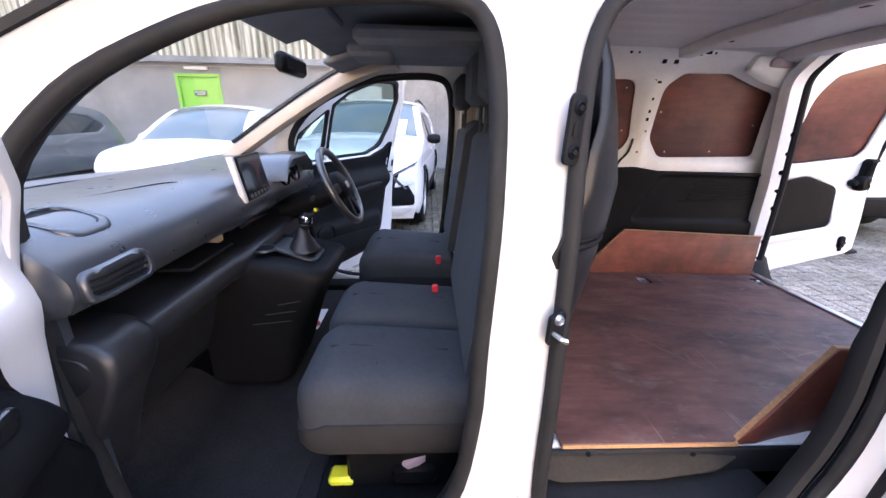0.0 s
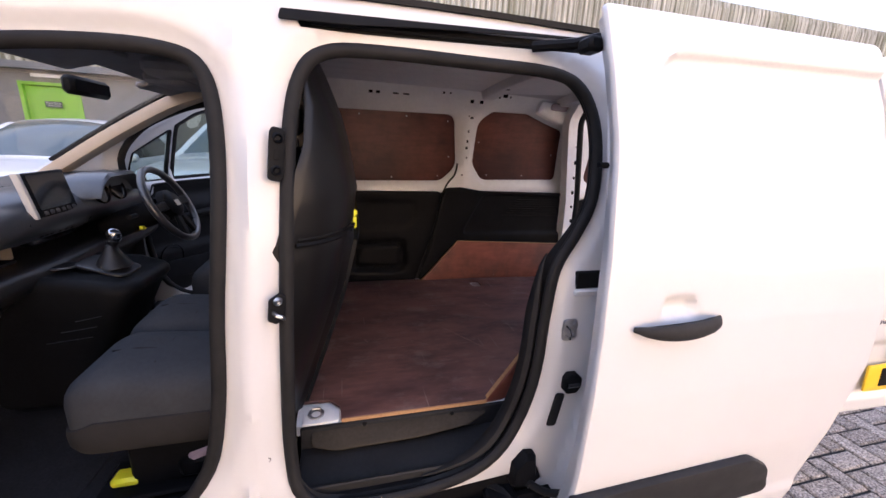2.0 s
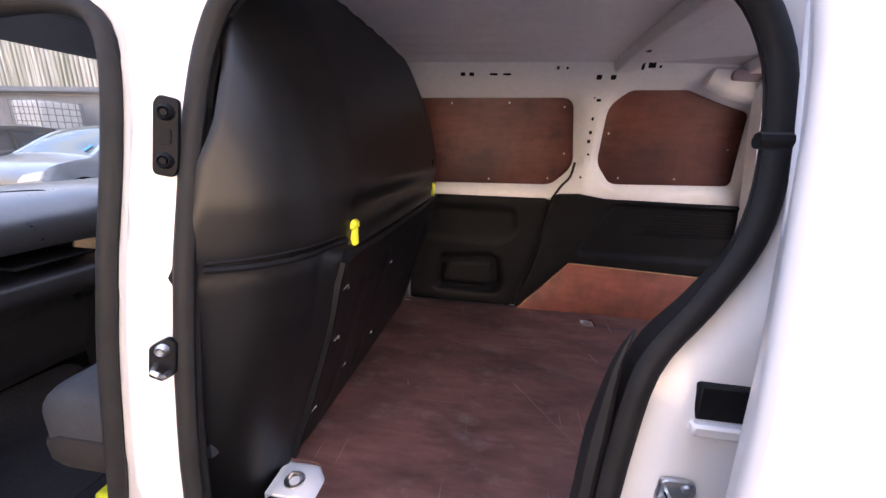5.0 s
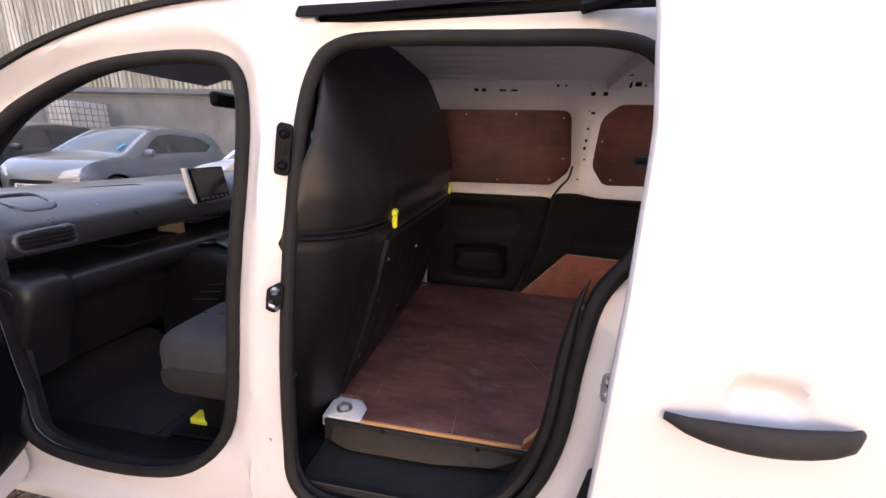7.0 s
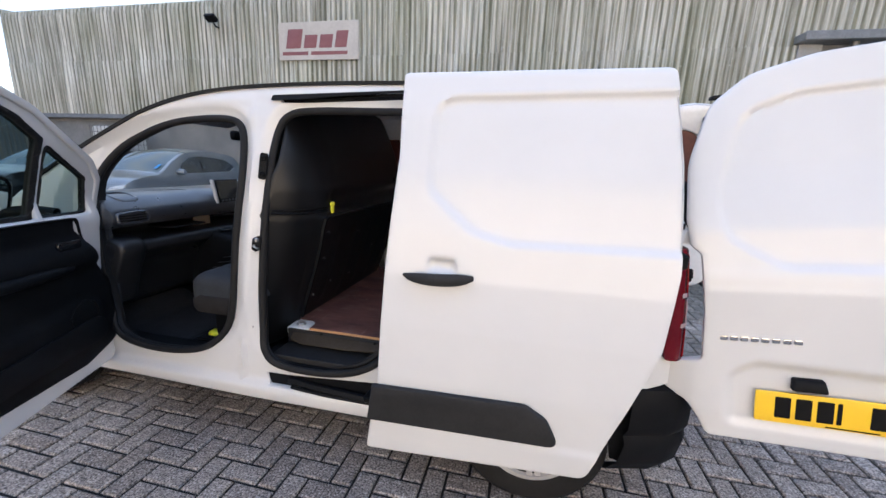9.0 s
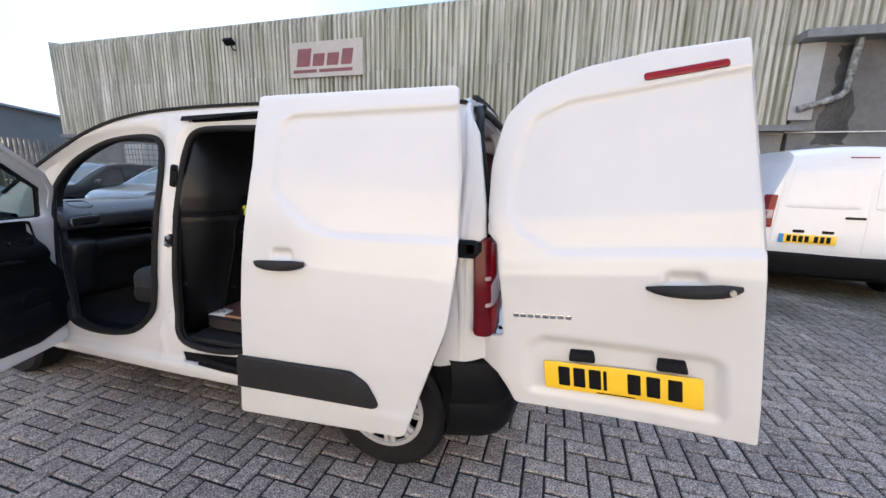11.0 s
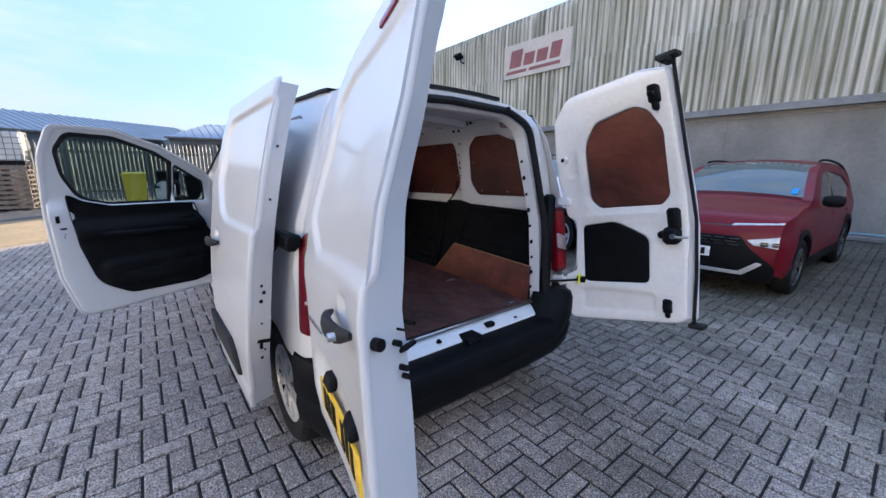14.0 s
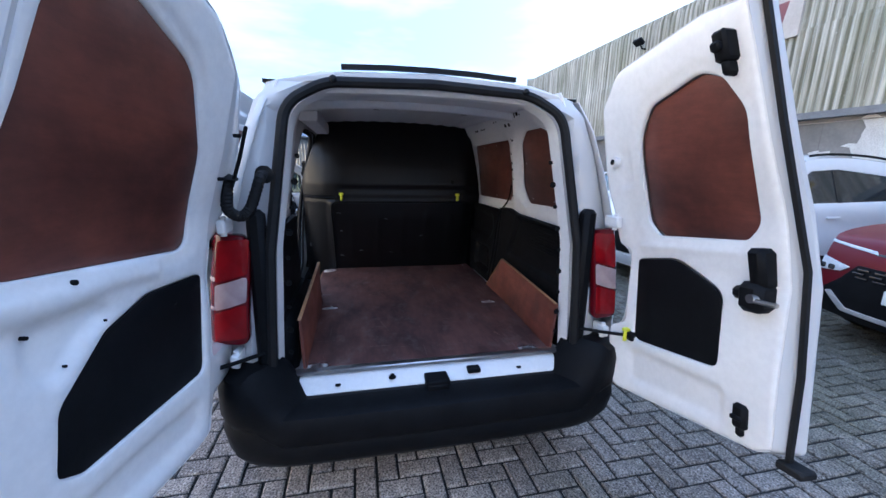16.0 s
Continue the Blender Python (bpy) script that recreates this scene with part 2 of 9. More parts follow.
def paving():
    m, t, b = nodes_of("concrete_block_paving")
    info = t.nodes.new("ShaderNodeObjectInfo")
    geo_ = t.nodes.new("ShaderNodeNewGeometry")
    add = t.nodes.new("ShaderNodeMath")
    add.operation = "ADD"
    t.links.new(info.outputs["Random"], add.inputs[0])
    t.links.new(geo_.outputs["Random Per Island"], add.inputs[1])
    fr = t.nodes.new("ShaderNodeMath")
    fr.operation = "FRACT"
    t.links.new(add.outputs["Value"], fr.inputs[0])
    tone = ramp(t, fr.outputs["Value"], 0.0, 1.0, (0.305, 0.268, 0.232), (0.43, 0.385, 0.335))
    pos = t.nodes.new("ShaderNodeTexNoise")
    pos.inputs["Scale"].default_value, pos.inputs["Detail"].default_value = 0.55, 7
    t.links.new(geo_.outputs["Position"], pos.inputs["Vector"])
    tone = mixc(t, tone, ramp(t, pos.outputs["Fac"], 0.35, 0.65, (0.72, 0.72, 0.74), (1.08, 1.06, 1.03)), 1.0, "MULTIPLY")
    grit = t.nodes.new("ShaderNodeTexNoise")
    grit.inputs["Scale"].default_value, grit.inputs["Detail"].default_value = 115, 4
    t.links.new(geo_.outputs["Position"], grit.inputs["Vector"])
    col = mixc(t, tone, ramp(t, grit.outputs["Fac"], 0.36, 0.6, (0.3, 0.3, 0.31), (1.25, 1.25, 1.25)), 1.0, "MULTIPLY")
    col = mixc(t, col, (0.5, 0.49, 0.47), ramp(t, grit.outputs["Fac"], 0.61, 0.68, (0, 0, 0), (0.85,) * 3))
    mid = t.nodes.new("ShaderNodeTexNoise")
    mid.inputs["Scale"].default_value, mid.inputs["Detail"].default_value = 26, 5
    t.links.new(geo_.outputs["Position"], mid.inputs["Vector"])
    col = mixc(t, col, ramp(t, mid.outputs["Fac"], 0.35, 0.65, (0.72, 0.72, 0.73), (1.14, 1.13, 1.12)), 1.0, "MULTIPLY")
    # patchy dark moss with painted shade, both deepening towards the workshop
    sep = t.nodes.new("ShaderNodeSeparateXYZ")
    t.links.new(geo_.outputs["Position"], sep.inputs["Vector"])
    moss_shade = t.nodes.new("ShaderNodeMapRange")
    moss_shade.inputs["From Min"].default_value, moss_shade.inputs["From Max"].default_value = 0.5, 7.2
    moss_shade.inputs["To Min"].default_value, moss_shade.inputs["To Max"].default_value = -0.18, 0.42
    t.links.new(sep.outputs["Y"], moss_shade.inputs["Value"])
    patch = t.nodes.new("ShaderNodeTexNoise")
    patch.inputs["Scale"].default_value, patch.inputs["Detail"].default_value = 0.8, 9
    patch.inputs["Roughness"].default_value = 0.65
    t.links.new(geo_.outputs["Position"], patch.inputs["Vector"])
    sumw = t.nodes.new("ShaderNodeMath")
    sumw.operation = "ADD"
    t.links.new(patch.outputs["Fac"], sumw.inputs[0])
    t.links.new(moss_shade.outputs["Result"], sumw.inputs[1])
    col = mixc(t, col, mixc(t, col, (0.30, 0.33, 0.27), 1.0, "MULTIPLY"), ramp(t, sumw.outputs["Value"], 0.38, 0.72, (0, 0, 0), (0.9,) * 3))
    t.links.new(col, b.inputs["Base Color"])
    b.inputs["Roughness"].default_value = 0.92
    b.inputs["Specular IOR Level"].default_value = 0.2
    bump(t, b, grit.outputs["Fac"], 0.6, 0.002)
    return m


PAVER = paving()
JOINT = surface("dark_sand_joint", (0.012, 0.0115, 0.0105), (0.022, 0.021, 0.019), 0.95, 3, bump_scale=200, bump_amt=0.5, spot=0.3)

# ---- mesh tools ----
from mathutils.geometry import delaunay_2d_cdt


def fillet(pts, r, n=5):
    """A polygon with rounded corners; r is one radius or one for each corner."""
    out, k = [], len(pts)
    for i, p in enumerate(pts):
        p, a, b = Vector(p), Vector(pts[i - 1]), Vector(pts[(i + 1) % k])
        ri = r[i] if isinstance(r, (list, tuple)) else r
        d1, d2 = (a - p), (b - p)
        l1, l2 = d1.length, d2.length
        ang = d1.angle(d2)
        cut = min(ri / max(math.tan(ang / 2), 1e-3), l1 * 0.49, l2 * 0.49)
        if ri <= 0 or cut < 1e-4:
            out.append(tuple(p))
            continue
        s, e = p + d1 / l1 * cut, p + d2 / l2 * cut
        for j in range(n + 1):
            t = j / n
            out.append(tuple(s * (1 - t) ** 2 + p * 2 * t * (1 - t) + e * t * t))
    return out


def spline(pts, n=6, closed=True):
    """A smooth curve through points of any dimension."""
    P = np.array(pts, float)
    k, out = len(P), []
    for i in range(k if closed else k - 1):
        if closed:
            a, b, c, d = P[i - 1], P[i], P[(i + 1) % k], P[(i + 2) % k]
        else:
            a, b, c, d = P[max(i - 1, 0)], P[i], P[i + 1], P[min(i + 2, k - 1)]
        for j in range(n):
            t = j / n
            out.append(tuple(0.5 * (2 * b + (c - a) * t + (2 * a - 5 * b + 4 * c - d) * t * t + (3 * b - a - 3 * c + d) * t ** 3)))
    if not closed:
        out.append(tuple(P[-1]))
    return out


def resample(poly, step):
    out = []
    for i, a in enumerate(poly):
        a, b = np.array(a), np.array(poly[(i + 1) % len(poly)])
        m = max(1, int(np.ceil(np.linalg.norm(b - a) / step)))
        out += [tuple(a + (b - a) * j / m) for j in range(m)]
    return out


def edge_dist(P, poly):
    """The distance of each point of P to the outline poly."""
    A = np.array(poly)
    B = np.roll(A, -1, axis=0)
    best = np.full(len(P), 1e9)
    for a, b in zip(A, B):
        d = b - a
        q = np.clip(((P - a) @ d) / max(d @ d, 1e-12), 0, 1)
        best = np.minimum(best, np.hypot(*(P - a - q[:, None] * d).T))
    return best


def inside(P, poly):
    A = np.array(poly)
    B = np.roll(A, -1, axis=0)
    res = np.zeros(len(P), bool)
    for (x1, y1), (x2, y2) in zip(A, B):
        hit = (y1 > P[:, 1]) != (y2 > P[:, 1])
        xs = x1 + (P[:, 1] - y1) * (x2 - x1) / (y2 - y1 if y2 != y1 else 1e-12)
        res ^= hit & (P[:, 0] < xs)
    return res


def sdf(P, poly):
    """Signed distance to an outline, positive inside."""
    P = np.atleast_2d(np.array(P, float))
    return np.where(inside(P, poly), 1, -1) * edge_dist(P, poly)


def smooth(x, a, b):
    t = np.clip((x - a) / (b - a), 0, 1)
    return t * t * (3 - 2 * t)


def sheet(outline, place, holes=(), thick=0.01, r=0.004, step=0.05, relief=None, back=None):
    """A plate cut to an outline with holes, rounded over at its rims; place maps (u, v, w) arrays to the world, w outwards.
    relief(P) raises the front; back(P) raises the back face instead of following the front."""
    loops = [resample(o, step) for o in (outline, *holes)]
    pts, edges = [], []
    for lp in loops:
        s = len(pts)
        pts += lp
        edges += [(s + i, s + (i + 1) % len(lp)) for i in range(len(lp))]
    o = np.array(outline)
    gx = np.arange(o[:, 0].min() + step * 0.5, o[:, 0].max(), step)
    gy = np.arange(o[:, 1].min() + step * 0.5, o[:, 1].max(), step)
    G = np.array([(x, y + (0.5 * step if i % 2 else 0)) for i, x in enumerate(gx) for y in gy])
    rings = []
    if r > 0:
        for lp in loops:
            L = np.array(lp)
            tang = np.roll(L, -1, axis=0) - np.roll(L, 1, axis=0)
            nrm = np.stack([-tang[:, 1], tang[:, 0]], 1) / np.maximum(np.hypot(*tang.T), 1e-9)[:, None]
            for d in (0.35 * r, 1.05 * r):
                for s in (1, -1):
                    rings.append(L + nrm * d * s)
    def keep(P, margin):
        if not len(P):
            return P
        ok = inside(P, outline)
        for h in holes:
            ok &= ~inside(P, h)
        for lp in loops:
            ok &= edge_dist(P, lp) > margin
        return P[ok]
    extra = [keep(G, step * 0.45 + r)] + [keep(R_, 0.3 * r if i % 4 < 2 else 0.9 * r) for i, R_ in enumerate(rings)]
    allp = [Vector(p) for p in pts] + [Vector(p) for e in extra for p in e]
    vs, _, fs, *_ = delaunay_2d_cdt(allp, edges, [], 0, 1e-6)
    V = np.array([tuple(v) for v in vs])
    C = np.array([V[list(f)].mean(axis=0) for f in fs])
    ok = inside(C, outline)
    for h in holes:
        ok &= ~inside(C, h)
    F = []
    for f, k in zip(fs, ok):
        if not k:
            continue
        a, b, c = (V[i] for i in f)
        F.append(tuple(f) if (b[0] - a[0]) * (c[1] - a[1]) - (b[1] - a[1]) * (c[0] - a[0]) > 0 else tuple(reversed(f)))
    h0 = relief(V) if relief else np.zeros(len(V))
    d = np.min([edge_dist(V, lp) for lp in loops], axis=0)
    drop = np.where(d < r, r - np.sqrt(np.maximum(r * r - (r - d) ** 2, 0)), 0) if r > 0 else 0
    front = place(V[:, 0], V[:, 1], h0 - drop)
    hb = back(V) if back else h0 - thick
    rear = place(V[:, 0], V[:, 1], hb + np.minimum(drop, thick * 0.45))
    n = len(V)
    verts = [tuple(p) for p in front] + [tuple(p) for p in rear]
    faces = list(F) + [tuple(n + i for i in reversed(f)) for f in F]
    count = {}
    for f in F:
        for i in range(3):
            e = (f[i], f[(i + 1) % 3])
            count[e] = 1
    faces += [(b, a, n + a, n + b) for a, b in count if (b, a) not in count]
    return verts, faces


def flat(origin, eu, ev, ew):
    """A place() for a flat frame: u along eu, v along ev, w along ew."""
    O, U, Vv, W = (np.array(a, float) for a in (origin, eu, ev, ew))
    return lambda u, v, w: O + np.outer(u, U) + np.outer(v, Vv) + np.outer(np.broadcast_to(w, np.shape(u)), W)


def box(x0, x1, y0, y1, z0, z1, b=0.004):
    """A box with chamfered edges."""
    c, h = ((x0 + x1) / 2, (y0 + y1) / 2, (z0 + z1) / 2), (abs(x1 - x0) / 2, abs(y1 - y0) / 2, abs(z1 - z0) / 2)
    b = min(b, min(h) * 0.6)
    V, idx = [], {}
    for s in [(i, j, k) for i in (-1, 1) for j in (-1, 1) for k in (-1, 1)]:
        for ax in range(3):
            idx[s, ax] = len(V)
            V.append(tuple(c[q] + s[q] * (h[q] - (0 if q == ax else b)) for q in range(3)))
    F = []
    for ax in range(3):
        o1, o2 = [q for q in range(3) if q != ax]
        for sg in (-1, 1):
            def key(p, q):
                s = [0, 0, 0]
                s[ax], s[o1], s[o2] = sg, p, q
                return tuple(s)
            F.append([idx[key(p, q), ax] for p, q in ((-1, -1), (1, -1), (1, 1), (-1, 1))])
        for p in (-1, 1):
            for q in (-1, 1):
                def key2(r_):
                    s = [0, 0, 0]
                    s[ax], s[o1], s[o2] = r_, p, q
                    return tuple(s)
                F.append([idx[key2(-1), o1], idx[key2(1), o1], idx[key2(1), o2], idx[key2(-1), o2]])
    for s in [(i, j, k) for i in (-1, 1) for j in (-1, 1) for k in (-1, 1)]:
        F.append([idx[s, 0], idx[s, 1], idx[s, 2]])
    return V, [tuple(f) for f in F]


def loft(rings, ring_closed=True, caps=True, closed=False):
    n = len(rings[0])
    V = [tuple(p) for r_ in rings for p in r_]
    F = []
    m = len(rings)
    for i in range(m if closed else m - 1):
        a, b = i * n, ((i + 1) % m) * n
        for j in range(n if ring_closed else n - 1):
            k = (j + 1) % n
            F.append((a + j, a + k, b + k, b + j))
    if caps and ring_closed and not closed:
        F += [tuple(reversed(range(n))), tuple((m - 1) * n + j for j in range(n))]
    return V, F


def sweep(path, profile, closed=False, up=(0, 0, 1), scale=None):
    """Carries a 2D profile (side, up) along a path."""
    P = [Vector(p) for p in path]
    k, rings = len(P), []
    up = Vector(up)
    for i, p in enumerate(P):
        a = P[i - 1] if (closed or i > 0) else p
        b = P[(i + 1) % k] if (closed or i < k - 1) else p
        t = (b - a).normalized()
        s = t.cross(up)
        s = s.normalized() if s.length > 1e-5 else Vector((1, 0, 0))
        w = s.cross(t)
        f = scale[i] if scale else 1
        rings.append([tuple(p + s * x * f + w * y * f) for x, y in profile])
    return loft(rings, caps=not closed, closed=closed)


def disc(r, n=10, rx=None):
    return [(r * math.cos(2 * math.pi * j / n), (rx or r) * math.sin(2 * math.pi * j / n)) for j in range(n)]


def tube(path, r, n=8, closed=False, up=(0, 0, 1)):
    return sweep(path, disc(r, n), closed, up)


def lathe(profile, n=24, m=None):
    """Turns (radius, height) pairs round z."""
    rings = [[(r * math.cos(2 * math.pi * j / n), r * math.sin(2 * math.pi * j / n), h) for j in range(n)] for r, h in profile]
    g = loft(rings, caps=False)
    return move(g, m) if m else g


def move(g, m):
    return [tuple(m @ Vector(v)) for v in g[0]], g[1]


def join(*gs):
    V, F = [], []
    for v, f in gs:
        s = len(V)
        V += v
        F += [tuple(s + i for i in q) for q in f]
    return V, F


def mesh_of(name, g, mat, angle=38):
    me = bpy.data.meshes.new(name)
    me.from_pydata([tuple(map(float, v)) for v in g[0]], [], [tuple(int(i) for i in f) for f in g[1]])
    bm = bmesh.new()
    bm.from_mesh(me)
    bmesh.ops.recalc_face_normals(bm, faces=bm.faces)
    bm.to_mesh(me)
    bm.free()
    me.polygons.foreach_set("use_smooth", [True] * len(me.polygons))
    me.set_sharp_from_angle(angle=radians(angle))
    me.materials.append(mat)
    return me


def base_of(ob):
    """Where a thing or part stands, summed over its parents (parts are not turned)."""
    m = ob.matrix_basis.copy()
    while ob.parent:
        m = ob.parent.matrix_basis @ m
        ob = ob.parent
    return m


def part(name, g, mat, parent, label=""):
    """One mesh, given in world places, as a part of a thing or of a part."""
    c = sum((Vector(v) for v in g[0]), Vector()) / len(g[0])
    g = ([tuple(Vector(v) - c) for v in g[0]], g[1])
    ob = new(name, mesh_of(name, g, mat))
    ob.parent = parent
    ob.matrix_basis = base_of(parent).inverted() @ Matrix.Translation(c)
    return tagged(ob, label)


def thing(name, at, label, category, group="", kind=""):
    ob = new(name)
    ob.empty_display_size = 0.2
    ob.location = at
    return tagged(ob, label, category, group, kind)


def solid(name, g, mat, label, category, group="", kind=""):
    """One mesh as a thing of its own."""
    lo = [min(v[i] for v in g[0]) for i in range(3)]
    hi = [max(v[i] for v in g[0]) for i in range(3)]
    c = Vector(((lo[0] + hi[0]) / 2, (lo[1] + hi[1]) / 2, lo[2]))
    ob = new(name, mesh_of(name, ([tuple(Vector(v) - c) for v in g[0]], g[1]), mat))
    ob.location = c
    return tagged(ob, label, category, group, kind)

# ---- the white van; its nose points along -x ----
CY = 1.412                                                  # its middle line
SK_Z = [0.1, 0.3, 0.45, 0.64, 0.85, 1.04, 1.2, 1.4, 1.6, 1.74, 1.8, 1.9]
SK_Y = [0.59, 0.55, 0.535, 0.525, 0.53, 0.547, 0.58, 0.637, 0.705, 0.765, 0.80, 0.86]
van = thing("panel_van", (0.05, CY, 0), "white panel van with all doors open, ply-lined load space", "van")


def skin(z):
    return np.interp(z, SK_Z, SK_Y)


def wrap(x):
    """How far the side turns in towards nose and tail."""
    x = np.asarray(x, float)
    return np.where(x < -1.45, 0.55 * (-1.45 - x) ** 2, 0) + np.where(x > 1.8, 0.9 * np.maximum(x - 1.8, 0) ** 2, 0)


CAB_HOLE = spline([(-0.745, 1.27), (-0.62, 1.43), (-0.45, 1.525), (-0.30, 1.575), (-0.12, 1.598), (0.03, 1.597), (0.097, 1.562), (0.122, 1.45),
                   (0.122, 1.25), (0.105, 1.0), (0.094, 0.8), (0.055, 0.61), (-0.05, 0.497), (-0.22, 0.447), (-0.44, 0.44), (-0.60, 0.482), (-0.675, 0.61), (-0.71, 0.85), (-0.727, 1.08)], 4)
LOAD_HOLE = spline([(0.278, 1.45), (0.305, 1.57), (0.36, 1.625), (0.48, 1.64), (0.75, 1.64), (0.97, 1.636), (1.06, 1.60), (1.108, 1.51), (1.114, 1.38),
                    (1.096, 1.28), (1.045, 1.19), (0.987, 1.095), (0.962, 0.95), (0.94, 0.74), (0.88, 0.58), (0.76, 0.49), (0.58, 0.45), (0.36, 0.455), (0.275, 0.51), (0.25, 0.62), (0.254, 0.9), (0.265, 1.2)], 4)
TOP_LINE = spline([(-2.10, 0.62), (-2.06, 0.85), (-1.9, 0.985), (-1.6, 1.06), (-1.3, 1.115), (-1.08, 1.25), (-0.85, 1.395), (-0.62, 1.53), (-0.42, 1.632), (-0.2, 1.70),
                   (0.1, 1.74), (0.6, 1.757), (1.2, 1.752), (1.7, 1.74), (1.86, 1.73)], 4, closed=False)


def arch(cx, r, a0, a1, n=14):
    return [(cx + r * math.cos(radians(a0 + (a1 - a0) * i / n)), 0.31 + r * math.sin(radians(a0 + (a1 - a0) * i / n))) for i in range(n + 1)]


SIDE = TOP_LINE + [(1.93, 1.60), (1.985, 1.3), (2.01, 1.0), (2.02, 0.655), (1.83, 0.60)] + arch(1.54, 0.36, 54, 176) + \
    [(1.14, 0.275), (0.2, 0.262), (-0.86, 0.27)] + arch(-1.25, 0.36, 4, 176) + [(-1.95, 0.3), (-2.1, 0.36)]
FRONT_DOOR_LINE = [(-0.90, 0.33), (0.14, 0.33), (0.19, 0.7), (0.205, 1.1), (0.215, 1.5), (0.16, 1.69), (-0.2, 1.69), (-0.5, 1.59), (-0.84, 1.40), (-0.9, 1.2)]
SLIDE_LINE = [(0.13, 0.33), (1.05, 0.34), (1.12, 0.6), (1.2, 0.85), (1.235, 1.1), (1.22, 1.5), (1.18, 1.715), (0.16, 1.715), (0.17, 1.3)]


def side_recess(P):
    """The door jambs lie behind the outer skin."""
    d = np.maximum(sdf(P, FRONT_DOOR_LINE), sdf(P, SLIDE_LINE))
    depth = np.interp(P[:, 1], [0.3, 0.64, 1.04, 1.4, 1.55, 1.66, 1.72], [0.03, 0.06, 0.066, 0.045, 0.03, 0.012, 0.004])
    near = np.minimum(edge_dist(P, CAB_HOLE), edge_dist(P, LOAD_HOLE))
    low = smooth(P[:, 1], 0.48, 0.62)
    return -depth * smooth(d, -0.003, 0.03) - 0.025 * low * smooth(near, 0.06, 0.02)


def side_place(sign):
    def f(u, v, w):
        y = skin(v) + wrap(u) - w
        return np.stack([u, CY - sign * (CY - y), v], 1)
    return f


TRACK_SLOT = [(0.275, 0.40), (0.29, 0.345), (0.95, 0.355), (1.0, 0.40), (0.98, 0.45), (0.42, 0.405)]
RAIL_SLOT = [(0.30, 1.69), (0.31, 1.675), (1.06, 1.695), (1.06, 1.722), (0.32, 1.708)]
part("side_panel", sheet(SIDE, side_place(1), [CAB_HOLE, LOAD_HOLE, TRACK_SLOT, RAIL_SLOT], 0.03, 0.006, 0.02, side_recess), WHITE, van, "white painted steel side with open door frames")
part("side_panel", sheet(SIDE, side_place(-1), [CAB_HOLE], 0.008, 0.002, 0.05, lambda P: 0.03 * smooth(P[:, 0], 0.2, 0.35) - 0.05 * smooth(sdf(P, FRONT_DOOR_LINE), -0.003, 0.03) * smooth(P[:, 1], 1.72, 1.5)), WHITE, van)


def jamb_pt(x, z, off=0.0):
    P = np.array([(x, z)])
    return (x, float(skin(z) - side_recess(P)[0] - off + wrap(x)), z)


SEAL = disc(0.017, 10, 0.015)
for nm, hole, sgn in (("door_seal", CAB_HOLE, 1), ("door_seal", LOAD_HOLE, 1), ("door_seal", CAB_HOLE, -1)):
    ring = [jamb_pt(x, z, 0.008) for x, z in hole]
    ring = [(x, CY - sgn * (CY - y), z) for x, y, z in ring]
    part(nm, sweep(ring, SEAL, closed=True, up=(0, 1, 0)), RUBBER, van, "black rubber seal")
# return flanges inside the openings
def return_depth(x, z, base):
    aft = float(smooth(np.array([x]), 0.72, 0.9)[0])
    return base + (0.035 * aft * float(smooth(np.array([1.3 - z]), 0.0, 0.25)[0]) if base < 0.03 else 0.0)


for hole, depth in ((CAB_HOLE, 0.035), (LOAD_HOLE, 0.02)):
    a = [jamb_pt(x, z, -0.01) for x, z in hole]
    c = np.mean(np.array(hole), axis=0)
    rings = [a, [(x + (c[0] - x) * 0.012, y + return_depth(x, z, depth) * 0.5, z + (c[1] - z) * 0.012) for x, y, z in a], [(x, y + return_depth(x, z, depth), z) for x, y, z in a]]
    part("frame_return", loft(rings, caps=False), RUBBER, van)
low_edge = [p for p in LOAD_HOLE[LOAD_HOLE.index(max(LOAD_HOLE)):] if p[1] < 1.13 and p[0] > 0.62]
part("inner_moulding", sweep([(x - 0.022, jamb_pt(x, z)[1] + 0.028, z + 0.012) for x, z in low_edge], disc(0.017, 8, 0.027), up=(0, 1, 0), scale=[min(1.0, 0.1 + 0.18 * i, 0.1 + 0.18 * (len(low_edge) - 1 - i)) for i in range(len(low_edge))]), RUBBER, van, "black inner edge moulding")
# dark pocket of the lower sliding track and upper rail channel
part("sliding_track", join(box(0.27, 1.1, 0.585, 0.66, 0.33, 0.46, 0.01), tube([(0.40, 0.572, 0.385), (0.55, 0.563, 0.374), (0.8, 0.558, 0.366), (1.02, 0.558, 0.37)], 0.018, 6),
                           tube([(0.42, 0.555, 0.36), (0.6, 0.55, 0.352), (1.02, 0.55, 0.352)], 0.008, 6)), BLACK, van, "black lower sliding door track")
part("rail_channel", sheet(fillet([(0.262, 1.683), (0.42, 1.688), (0.60, 1.703), (1.10, 1.731), (1.10, 1.736), (0.60, 1.719), (0.268, 1.708)], [0.006, 0.05, 0.1, 0.001, 0.001, 0.1, 0.006]), lambda u, v, w: side_place(1)(u, v, w + 0.006), [], 0.006, 0.001, 0.02), INK, van, "black channel of the upper sliding rail")
part("upper_rail", join(box(0.29, 1.08, 0.775, 0.83, 1.665, 1.73, 0.006), tube([(0.33, 0.765, 1.69), (1.05, 0.772, 1.705)], 0.006, 6)), BLACK, van, "black upper sliding rail")


